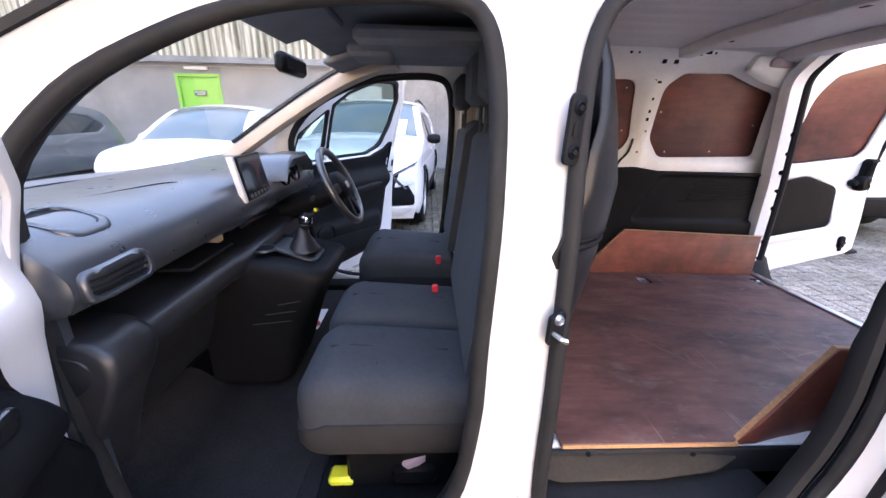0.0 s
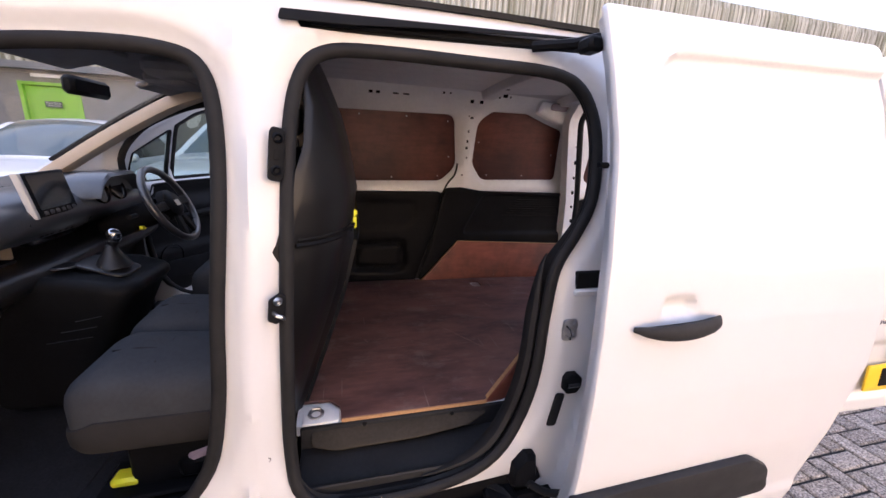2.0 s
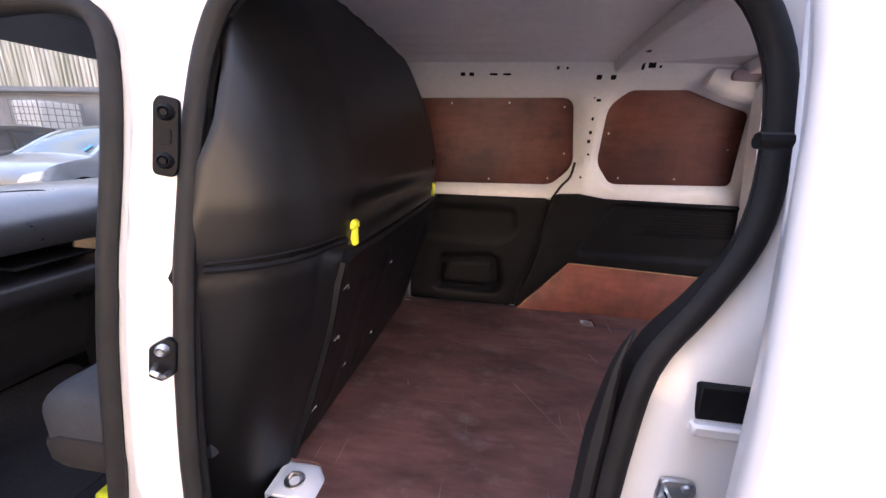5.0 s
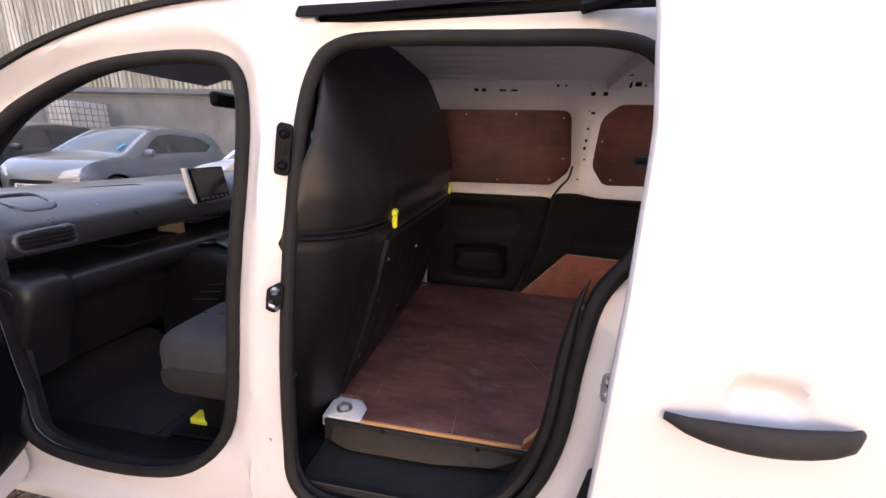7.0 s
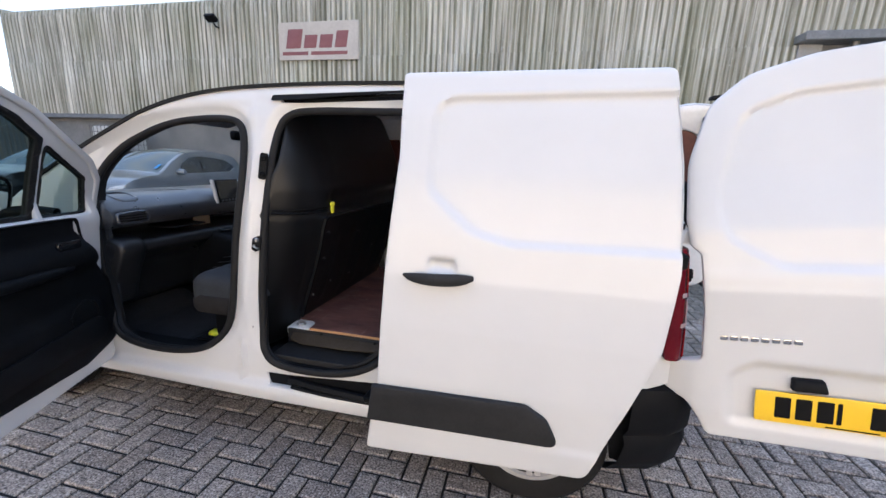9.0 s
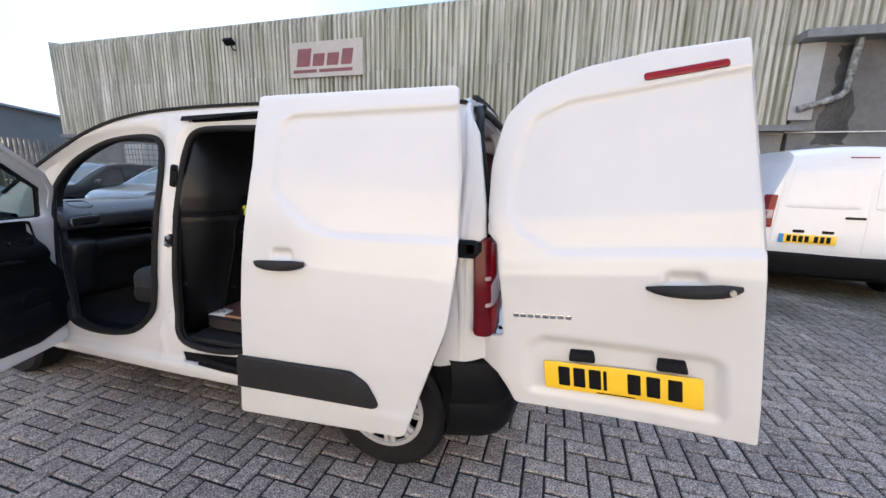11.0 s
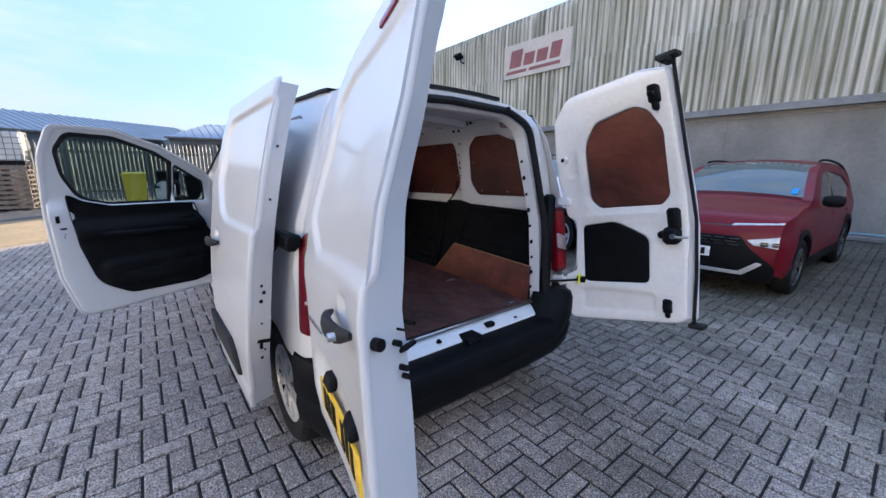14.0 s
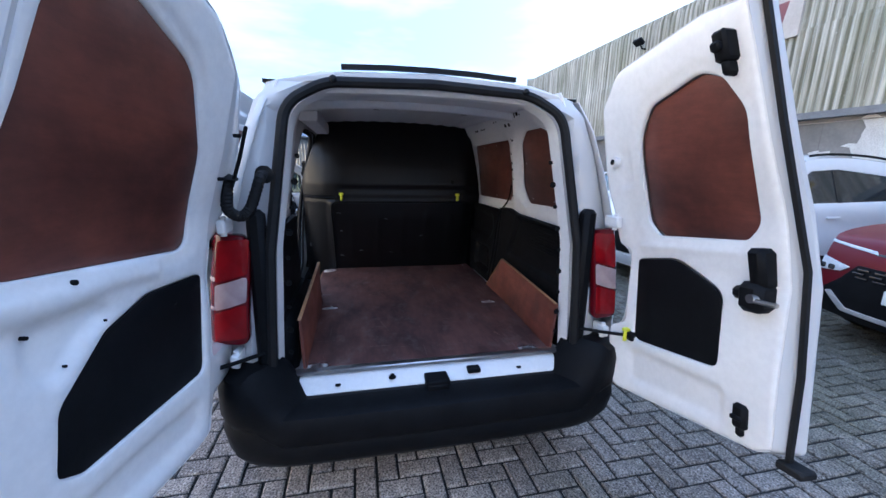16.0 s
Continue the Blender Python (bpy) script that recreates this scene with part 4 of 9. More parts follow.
PLATE_DISH = fillet([(0.21, -0.005), (0.85, -0.005), (0.85, 0.2), (0.28, 0.225), (0.21, 0.18)], [0.03, 0.03, 0.04, 0.04, 0.06])
LWIN = fillet([(0.325, 0.588), (0.835, 0.575), (0.86, 0.8), (0.835, 1.085), (0.68, 1.12), (0.47, 1.06), (0.365, 0.86)], [0.05, 0.03, 0.2, 0.1, 0.1, 0.12, 0.2])
LPAN = fillet([(0.265, 0.185), (0.70, 0.15), (0.76, 0.175), (0.745, 0.31), (0.62, 0.43), (0.485, 0.487), (0.255, 0.505)], [0.04, 0.03, 0.03, 0.06, 0.08, 0.08, 0.03])
ld = part("back_door", sheet(LD, left_place, [], 0.02, 0.008, 0.0125, ribs(pressing(LPRESS, -0.014, 0.010), pressing(PLATE_DISH, -0.02, 0.02), cup(0.75, 0.462, 0.08, 0.04),
          lambda P: 0.003 * smooth(P[:, 1], 0.49, 0.53) * smooth(P[:, 1], 0.57, 0.53))), WHITE, van, "white rear door with plate and handle, swung wide open")
pull_handle(ld, left_place, 0.64, 0.895, 0.438, 0.445, True)


def inner_depth(win, pan, deep=0.08, extra=()):
    def f(P):
        h = -deep + 0 * P[:, 0]
        h = h - deep * 0.35 * smooth(P[:, 1], 0.8, 0.2)
        for rib, dh in extra:
            h = h + 0.8 * dh * smooth(sdf(P, rib), -0.016, 0.016)
        h = h + 0.006 * smooth(-sdf(P, win), 0.05, 0.02)
        return h
    return f


def edge_wall(outline, inner, place, depth, steps=((0.0, -0.012), (0.0, -0.022), (0.18, -0.026), (0.3, -0.05), (0.85, None), (1.05, None)), inner_place=None):
    """The door's rim: from the skin's edge over a step down to the inner frame."""
    A = np.array(resample(outline, 0.03))
    B = np.array(resample(inner, 0.008))
    C = np.array([B[np.argmin(np.hypot(*(B - a).T))] for a in A])
    C = np.mean([np.roll(C, k, axis=0) for k in range(-3, 4)], axis=0)
    rows = []
    for f, w in steps:
        Q = A + (C - A) * f
        wv = depth(C) + 0.004 * (1 if f < 1 else 2) if w is None else np.full(len(Q), w)
        rows.append([tuple(p) for p in (inner_place or place if w is None else place)(Q[:, 0], Q[:, 1], wv)])
    return loft(rows, caps=False)


L_RIBS = ((fillet([(0.87, 0.548), (0.70, 0.553), (0.60, 0.573), (0.45, 0.568), (0.45, 0.528), (0.60, 0.53), (0.69, 0.503), (0.87, 0.495)], 0.01), -0.012),
          (fillet([(0.80, 0.485), (0.66, 0.50), (0.60, 0.475), (0.68, 0.43), (0.745, 0.36), (0.80, 0.40)], 0.03), 0.016), (fillet([(0.60, 0.10), (0.82, 0.08), (0.83, -0.005), (0.30, 0.02), (0.30, 0.11)], 0.03), 0.012))
R_RIBS = ((fillet([(0.20, 0.175), (0.58, 0.185), (0.58, 0.075), (0.12, 0.03), (0.12, 0.16)], 0.03), 0.014), (fillet([(0.14, 0.635), (0.60, 0.65), (0.60, 0.635), (0.14, 0.615)], 0.006), -0.008), (fillet([(0.075, 0.88), (0.15, 0.88), (0.16, 1.02), (0.09, 1.02)], 0.02), 0.014))
LIN = fillet([(0.28, -0.03), (0.868, -0.04), (0.883, 0.54), (0.866, 1.17), (0.62, 1.225), (0.43, 1.205), (0.29, 1.11), (0.235, 0.70), (0.222, 0.40), (0.228, 0.2), (0.245, 0.05)], 0.05)
part("inner_frame", sheet(LIN, left_base, [LWIN, LPAN], 0.02, 0.01, 0.013, lambda P: inner_depth(LWIN, LPAN, 0.07, L_RIBS)(P) + 0.02, inner_depth(LWIN, LPAN, 0.07, L_RIBS)), WHITE_IN, ld, "white pressed inner frame")
part("window_blank", sheet([(p[0] * 1.0, p[1]) for p in LWIN], left_base, [], 0.008, 0.002, 0.08, lambda P: -0.05 + 0 * P[:, 0]), PLY_WALL, ld, "brown plywood blank")
part("lower_panel", sheet(LPAN, left_base, [], 0.008, 0.004, 0.05, lambda P: -0.078 + 0 * P[:, 0]), BLACK, ld, "black plastic lower panel")
part("door_edge", edge_wall(LD, LIN, left_place, inner_depth(LWIN, LPAN, 0.07, L_RIBS), ((0.0, -0.008), (0.04, -0.016), (0.88, None), (1.05, None)), left_base), WHITE, ld)
plate = part("number_plate", sheet(fillet([(0.281, 0.022), (0.801, 0.022), (0.801, 0.134), (0.281, 0.134)], 0.008), left_place, [], 0.008, 0.002, 0.06, lambda P: 0.002 + 0 * P[:, 0]), PLATE_YELLOW, ld, "yellow rear number plate with black bars")
for i, u in enumerate((0.335, 0.39, 0.445, 0.495, 0.575, 0.635, 0.70)):
    wd = 0.012 if i == 3 else 0.042
    part("plate_bar", sheet(fillet([(u, 0.042), (u + wd, 0.042), (u + wd, 0.118), (u, 0.118)], 0.004, 2), left_place, [], 0.003, 0.0005, 0.05, lambda P: 0.0035 + 0 * P[:, 0]), INK, plate)
part("plate_bar", sheet([(0.47, 0.0265), (0.60, 0.0265), (0.60, 0.0305), (0.47, 0.0305)], left_place, [], 0.002, 0, 0.05, lambda P: 0.003 + 0 * P[:, 0]), INK, plate)
for u in (0.375, 0.665):
    part("plate_lamp", sheet(fillet([(u, 0.145), (u + 0.095, 0.145), (u + 0.088, 0.185), (u + 0.006, 0.185)], 0.008), left_place, [], 0.03, 0.008, 0.02, lambda P: 0.012 * smooth(P[:, 1], 0.19, 0.15)), BLACK, ld, "black plate lamp")
part("brake_lamp", sheet(fillet([(0.652, 1.138), (0.894, 1.128), (0.889, 1.155), (0.648, 1.166)], 0.012), left_place, [], 0.02, 0.006, 0.02, lambda P: 0.008 + 0 * P[:, 0]), RED_LAMP, ld, "red high brake lamp")
for i in range(8):
    u = 0.172 + i * 0.0285
    part("badge_bar", sheet(fillet([(u, 0.307), (u + 0.022, 0.307), (u + 0.022, 0.323), (u, 0.323)], 0.003, 2), left_place, [], 0.006, 0.001, 0.05, lambda P: 0.004 + 0 * P[:, 0]), CHROME, ld, "small chrome badge shape")
def rim_pt(v, w, lift):
    """A point on the broad rim of the left back door."""
    return tuple(left_base(np.array([0.9235 + w * 0.5 + lift]), np.array([v]), np.array([w - 0.5 * lift]))[0])


for v, w, rr0 in ((0.436, 0.006, 0.0125), (0.419, -0.046, 0.0065), (0.443, -0.058, 0.0028), (0.363, -0.060, 0.0065), (0.342, -0.066, 0.006), (0.447, -0.088, 0.005)):
    part("plug_hole", tube([rim_pt(v, w, -0.004), rim_pt(v, w, 0.024 if w < 0 else 0.03)], rr0, 14, up=(0, 1, 0)), INK, ld)
part("latch_slot", join(tube([rim_pt(0.40, -0.060, 0.014), rim_pt(0.404, -0.095, 0.014)], 0.006, 8), tube([rim_pt(0.398, -0.056, 0.014), rim_pt(0.398, -0.075, 0.014)], 0.0045, 8)), INK, ld)
for v in (1.0,):
    part("grab_slot", sheet(fillet([(0.165, 0.78), (0.185, 0.78), (0.20, 0.98), (0.18, 0.98)], 0.006), left_place, [], 0.005, 0.001, 0.05, lambda P: -0.078 + 0 * P[:, 0]), INK, ld)

# pressed ribs, holes and clips on the left back door's inner side
def lpt(u, v, w):
    return tuple(left_base(np.array([u]), np.array([v]), np.array([w]))[0])


for u, v, rr0 in ((0.70, 0.555, 0.006), (0.82, 0.52, 0.005), (0.79, 0.47, 0.004), (0.285, 0.80, 0.006), (0.29, 0.93, 0.006), (0.62, 0.455, 0.003), (0.72, 0.39, 0.003)):
    part("plug_hole", tube([lpt(u, v, -0.06 - 0.19 * 0.5 * max(0, v - 0.5)), lpt(u, v, -0.0795 - 0.19 * 0.5 * max(0, v - 0.5) - (0.007 if v < 0.5 else 0))], rr0, 10, up=(1, 0, 0)), INK, ld)
part("panel_rib", tube([lpt(0.40, 0.42, -0.081), lpt(0.38, 0.44, -0.084), lpt(0.36, 0.40, -0.081)], 0.004, 6), BLACK, ld)
RD = fillet([(0.0, 0.0), (0.06, -0.045), (0.71, 0.03), (0.758, 0.06), (0.772, 0.55), (0.755, 1.33), (0.60, 1.36), (0.15, 1.345), (0.04, 1.23), (0.0, 0.86), (0.02, 0.63), (0.07, 0.60), (0.07, 0.27), (0.0, 0.24)],
            [0.05, 0.06, 0.03, 0.02, 0.3, 0.02, 0.2, 0.1, 0.1, 0.2, 0.04, 0.04, 0.04, 0.03])
RWIN = fillet([(0.19, 0.735), (0.25, 0.675), (0.625, 0.678), (0.668, 0.725), (0.684, 1.05), (0.625, 1.155), (0.55, 1.192), (0.31, 1.155), (0.225, 1.06)], [0.06, 0.05, 0.05, 0.06, 0.1, 0.08, 0.1, 0.08, 0.2])
RPAN = fillet([(0.135, 0.215), (0.55, 0.245), (0.548, 0.50), (0.35, 0.592), (0.135, 0.57)], [0.04, 0.04, 0.06, 0.15, 0.03])
rd = part("back_door", sheet(RD, right_place, [], 0.02, 0.008, 0.03), WHITE, van, "white narrower rear door showing its inner side, swung open")
RIN = [(0.38 + (u - 0.38) * 0.955, 0.65 + (v - 0.65) * 0.975) for u, v in RD]
part("inner_frame", sheet(RIN, right_place, [RWIN, RPAN], 0.02, 0.01, 0.013, lambda P: inner_depth(RWIN, RPAN, 0.08, R_RIBS)(P) + 0.02, inner_depth(RWIN, RPAN, 0.08, R_RIBS)), WHITE_IN, rd, "white pressed inner frame")
part("window_blank", sheet(RWIN, right_place, [], 0.008, 0.002, 0.08, lambda P: -0.045 + 0 * P[:, 0]), PLY_WALL, rd, "brown plywood blank")
part("lower_panel", sheet(RPAN, right_place, [], 0.008, 0.004, 0.05, lambda P: -0.092 + 0 * P[:, 0]), BLACK, rd, "black plastic lower panel")
part("door_edge", edge_wall(RD, RIN, right_place, inner_depth(RWIN, RPAN, 0.08, R_RIBS)), WHITE, rd)


def rp(u, v, w):
    return tuple(right_place(np.array([u]), np.array([v]), np.array([w]))[0])


part("edge_seal", sweep([rp(u, v, -0.06) for u, v in ((0.758, 0.02), (0.775, 0.3), (0.782, 0.6), (0.775, 1.0), (0.762, 1.37))], [(-0.004, -0.007), (0.009, -0.007), (0.009, 0.007), (-0.004, 0.007)], up=(0, 1, 0)), RUBBER, rd, "black rubber edge seal")


def rbox(u0, u1, v0, v1, w0, w1, b=0.008):
    g = box(u0, u1, v0, v1, w0 - 0.035, w1, b)
    P = right_place(np.array([p[0] for p in g[0]]), np.array([p[1] for p in g[0]]), np.array([p[2] for p in g[0]]))
    return [tuple(p) for p in P], g[1]


part("seal_end", join(rbox(0.69, 0.79, 1.355, 1.38, -0.06, -0.03, 0.006), rbox(0.725, 0.765, 1.33, 1.36, -0.10, -0.04, 0.006)), RUBBER, rd)
part("seal_end", rbox(0.735, 0.81, 0.02, 0.045, -0.05, -0.03, 0.006), RUBBER, rd)
part("upper_latch", join(rbox(0.652, 0.70, 1.175, 1.255, -0.085, -0.055, 0.008), rbox(0.662, 0.688, 1.14, 1.18, -0.078, -0.06, 0.008), rbox(0.658, 0.69, 1.20, 1.225, -0.10, -0.08, 0.006)), BLACK, rd, "black upper bolt housing")
lm = part("latch", join(rbox(0.665, 0.72, 0.54, 0.66, -0.10, -0.055, 0.014), rbox(0.64, 0.72, 0.47, 0.56, -0.115, -0.055, 0.018), rbox(0.61, 0.66, 0.50, 0.54, -0.10, -0.06, 0.012)), BLACK, rd, "black door latch")
part("latch_pin", join(tube([rp(0.70, 0.515, -0.14), rp(0.70, 0.515, -0.16)], 0.013, 14, up=(1, 0, 0)), tube([rp(0.70, 0.51, -0.152), rp(0.775, 0.51, -0.155)], 0.007, 8)), STEEL, lm, "steel latch pin")
part("lower_latch", join(rbox(0.625, 0.672, 0.09, 0.17, -0.09, -0.055, 0.010), rbox(0.635, 0.662, 0.065, 0.10, -0.085, -0.06, 0.008), rbox(0.63, 0.665, 0.12, 0.135, -0.10, -0.08, 0.004)), BLACK, rd, "black lower bolt housing")
c0, c1 = rp(0.075, 0.985, -0.07), rp(0.075, 0.985, -0.093)
part("plug", join(tube([c0, c1], 0.024, 16, up=(1, 0, 0))), WHITE_IN, rd)
part("plug_hole", tube([c1, rp(0.075, 0.985, -0.097)], 0.012, 12, up=(1, 0, 0)), INK, rd)
for s, hinge in ((-1, (2.03, 0.63)), (1, (2.03, 2.20))):
    for z in (0.70, 1.21):
        part("hinge", join(box(hinge[0] - 0.03, hinge[0] + 0.06, hinge[1] - 0.015, hinge[1] + 0.015, z - 0.025, z + 0.025, 0.006), tube([(hinge[0] + 0.03, hinge[1], z - 0.035), (hinge[0] + 0.03, hinge[1], z + 0.035)], 0.011, 10, up=(1, 0, 0))), WHITE_IN, van, "white door hinge")
    stay = part("door_stay", join(tube([(2.02, CY + s * 0.68, 0.70), (2.09, CY + s * 0.76, 0.705), (2.16, CY + s * 0.835, 0.715)], 0.008, 8), box(2.14, 2.2, CY + s * 0.85 - 0.02, CY + s * 0.85 + 0.02, 0.70, 0.74, 0.006)), BLACK, van, "black check strap")
    part("strap_tab", join(box(2.15, 2.175, CY + s * 0.83 - 0.015, CY + s * 0.83 + 0.015, 0.735, 0.75, 0.004), box(2.16, 2.17, CY + s * 0.83 - 0.012, CY + s * 0.83 + 0.006, 0.69, 0.74, 0.003)), YELLOW_TAB, stay, "yellow release tab")
# wiring bellows by the left back door
bel = spline([(2.095, 0.672, 1.385), (2.093, 0.668, 1.37), (2.09, 0.662, 1.32), (2.085, 0.66, 1.27), (2.06, 0.689, 1.244), (2.045, 0.718, 1.27), (2.035, 0.74, 1.33), (2.03, 0.757, 1.38), (1.99, 0.765, 1.39)], 8, closed=False)
part("wiring_bellows", sweep(bel, disc(0.018, 10), scale=[1 + 0.14 * (i % 2) + (0.7 if i > len(bel) - 5 or i < 4 else 0) for i in range(len(bel))]), RUBBER, van, "black corrugated wiring bellows")

# front doors
FD = fillet([(0.0, 0.335), (0.96, 0.30), (1.03, 0.62), (1.05, 1.1), (1.045, 1.5), (0.985, 1.70), (0.66, 1.695), (0.36, 1.585), (0.04, 1.385), (-0.02, 1.29), (-0.01, 0.9)],
            [0.06, 0.08, 0.3, 0.3, 0.3, 0.06, 0.3, 0.3, 0.1, 0.05, 0.1])
FD_WIN = fillet([(0.305, 1.135), (0.70, 1.14), (0.86, 1.19), (0.94, 1.36), (0.965, 1.53), (0.905, 1.645), (0.66, 1.633), (0.42, 1.543), (0.305, 1.465)], [0.01, 0.2, 0.16, 0.25, 0.1, 0.07, 0.2, 0.2, 0.02])
FD_QTR = fillet([(0.04, 1.13), (0.28, 1.135), (0.28, 1.445), (0.065, 1.30)], [0.02, 0.01, 0.02, 0.03])
FD_CARD = fillet([(0.0, 0.455), (0.20, 0.405), (0.66, 0.42), (0.84, 0.545), (0.91, 0.85), (0.945, 1.24), (0.86, 1.18), (0.70, 1.132), (0.30, 1.127), (0.15, 1.122), (0.11, 1.0), (0.06, 0.89), (-0.02, 0.77), (-0.03, 0.6)], [0.06, 0.12, 0.15, 0.2, 0.3, 0.02, 0.1, 0.2, 0.01, 0.03, 0.06, 0.1, 0.06, 0.08])


def front_door(sign, hinge, angle, label):
    ca, sa = math.cos(radians(angle)), math.sin(radians(angle))

    def place(u, v, w):
        inn = skin(v) - 0.55 - w                           # closed: towards the middle
        x = hinge[0] + 1.05 * u * ca + inn * sa
        y = hinge[1] - 1.05 * u * sa + inn * ca
        return np.stack([x, CY - sign * (CY - y), np.broadcast_to(v, np.shape(x))], 1)

    d = part("front_door", sheet(FD, place, [FD_WIN, FD_QTR], 0.022, 0.008, 0.03, pressing([(0.1, 0.45), (0.9, 0.45), (0.95, 0.85), (0.1, 0.85)], -0.008, 0.05)), WHITE, van, label)
    part("inner_frame", sheet([(u * 0.975 + 0.012, 1 + (v - 1) * 0.975) for u, v in FD], place, [FD_WIN, FD_QTR], 0.02, 0.01, 0.03, lambda P: -0.03 + 0 * P[:, 0], lambda P: -0.085 + 0.045 * smooth(P[:, 1], 1.08, 1.22)), WHITE, d, "white painted inner frame")
    edge = [(u, v) for u, v in FD]
    part("door_shut", sheet(FD, place, [[(u * 0.95 + 0.025, 1 + (v - 1) * 0.96) for u, v in FD]], 0.03, 0.004, 0.05, lambda P: -0.02 + 0 * P[:, 0]), WHITE, d)
    card = part("door_card", sheet(FD_CARD, place, [], 0.03, 0.02, 0.025, lambda P: -0.075 + 0 * P[:, 0],
         lambda P: -0.105 - 0.03 * smooth(sdf(P, fillet([(0.05, 0.5), (0.8, 0.5), (0.85, 0.72), (0.05, 0.74)], 0.1)), 0, 0.05) - 0.035 * smooth(P[:, 1], 0.86, 0.93) + 0.055 * smooth(P[:, 1], 0.95, 1.06)), BLACK, d, "black moulded door card")
    part("card_pocket", sheet(fillet([(0.10, 0.52), (0.66, 0.50), (0.74, 0.6), (0.12, 0.64)], 0.06), place, [], 0.012, 0.005, 0.05, lambda P: -0.139 + 0 * P[:, 0]), BLACK, card, "black door pocket")
    spk = lambda u, v, w: tuple(place(np.array([u]), np.array([v]), np.array([w]))[0])
    part("speaker_ring", tube([spk(0.20 + 0.075 * math.cos(a_), 0.66 + 0.075 * math.sin(a_), -0.137) for a_ in np.linspace(0, 2 * math.pi, 24, endpoint=False)], 0.004, 6, closed=True), BLACK, card, "round loudspeaker ring")
    part("armrest", sweep([spk(u, 0.905 + 0.04 * (u - 0.3), -0.125 - 0.02 * math.sin(math.pi * (u - 0.22) / 0.6)) for u in np.linspace(0.22, 0.82, 9)], disc(0.024, 10), scale=[0.5, 0.9, 1, 1, 1, 1, 1, 0.9, 0.5]), BLACK, card, "moulded armrest")
    part("inner_handle", sheet(fillet([(0.16, 0.98), (0.28, 0.985), (0.28, 1.03), (0.16, 1.025)], 0.02), place, [], 0.018, 0.006, 0.03, lambda P: -0.108 + 0 * P[:, 0]), GLOSS_BLACK, card)
    for win, mat in ((FD_WIN, TINTED), (FD_QTR, TINTED)):
        g_ = part("pane", sheet([(u, v) for u, v in win], place, [], 0.004, 0.0, 0.1, lambda P: -0.03 + 0 * P[:, 0]), mat, d, "clear side glass")
        g_.visible_shadow = False
        cu, cv = np.mean(np.array(win), axis=0)
        part("glass_channel", sheet([(cu + (u - cu) * 1.03, cv + (v - cv) * 1.045) for u, v in win], place, [[(cu + (u - cu) * 0.955, cv + (v - cv) * 0.935) for u, v in win]], 0.034, 0.006, 0.06, lambda P: -0.012 + 0 * P[:, 0]), RUBBER, d, "black glass channel")
    for u, v, w_, h_ in ((0.985, 1.03, 0.02, 0.05), (0.955, 0.98, 0.035, 0.012), (0.965, 0.94, 0.008, 0.008), (0.97, 0.92, 0.008, 0.008)):
        part("latch_hole", sheet(fillet([(u, v), (u + w_, v), (u + w_, v + h_), (u, v + h_)], 0.003, 2), place, [], 0.006, 0.0, 0.05, lambda P: -0.0835 + 0 * P[:, 0]), INK, d)
    # mirror
    def mp(u, v, w):
        return tuple(place(np.array([u]), np.array([v]), np.array([w]))[0])
    # housing on a foot by the quarter glass; its glass looks back and a little inwards
    um, vm, wm, yaw_ = 0.235, 1.207, 0.225, radians(44)
    cu_, su_ = math.cos(yaw_), math.sin(yaw_)
    oval = [(0.088 * math.copysign(abs(math.cos(a_)) ** 0.6, math.cos(a_)), 0.098 * math.copysign(abs(math.sin(a_)) ** 0.6, math.sin(a_))) for a_ in np.linspace(0, 2 * math.pi, 24, endpoint=False)]

    def mo(p, q, f, depth):
        """p across the glass, q up, depth back from the glass."""
        return mp(um - depth * cu_ + p * f * su_, vm + q * f, wm + depth * su_ + p * f * cu_)
    shell = [[mo(p_, q_, f, dp) for p_, q_ in oval] for f, dp in ((0.9, 0.004), (1.03, 0.0), (1.08, 0.02), (1.04, 0.06), (0.85, 0.10), (0.4, 0.125))]
    mir = part("mirror", join(loft(shell), tube([mp(0.15, 1.135, -0.01), mp(0.16, 1.15, 0.09), mo(-0.03, -0.075, 1, 0.05)], 0.028, 10)), BLACK, d, "black door mirror")
    part("mirror_glass", loft([[mo(p_, q_, 0.93, -0.002) for p_, q_ in oval], [mo(p_, q_, 0.93, 0.004) for p_, q_ in oval]]), MIRROR, mir, "mirror glass")
    pull_handle(d, place, 0.80, 1.0, 1.02, 1.03)
    return d


front_door(1, (-0.728, 0.56), 71, "white front passenger door, swung wide open")
front_door(-1, (-0.86, 0.565), 62, "white driver's door, open on the far side")
def pillar_patch(x, y, z):
    """A patch of the door pillar round one point; u runs aft, v up, w outwards."""
    return lambda u, v, w: np.stack([x + 0.85 * u + 0.3 * w + 0.08 * v, y - 0.9 * w + 0.4 * u + 0.13 * v, z + v], 1)


def on_patch(pl, u, v, w):
    return tuple(pl(np.array([u]), np.array([v]), np.array([w]))[0])


def pillar_bolt(pl, v, parent, mat, r=0.011):
    part("bolt", lathe([(0, 0.007), (r * 0.45, 0.007), (r * 0.5, 0.003), (r * 0.8, 0.008), (r, 0.006), (r * 1.25, 0.0)], 12, Matrix.Translation(on_patch(pl, 0.0, v, 0.009)) @ Euler((math.pi / 2, 0, 0.35)).to_matrix().to_4x4()), mat, parent)


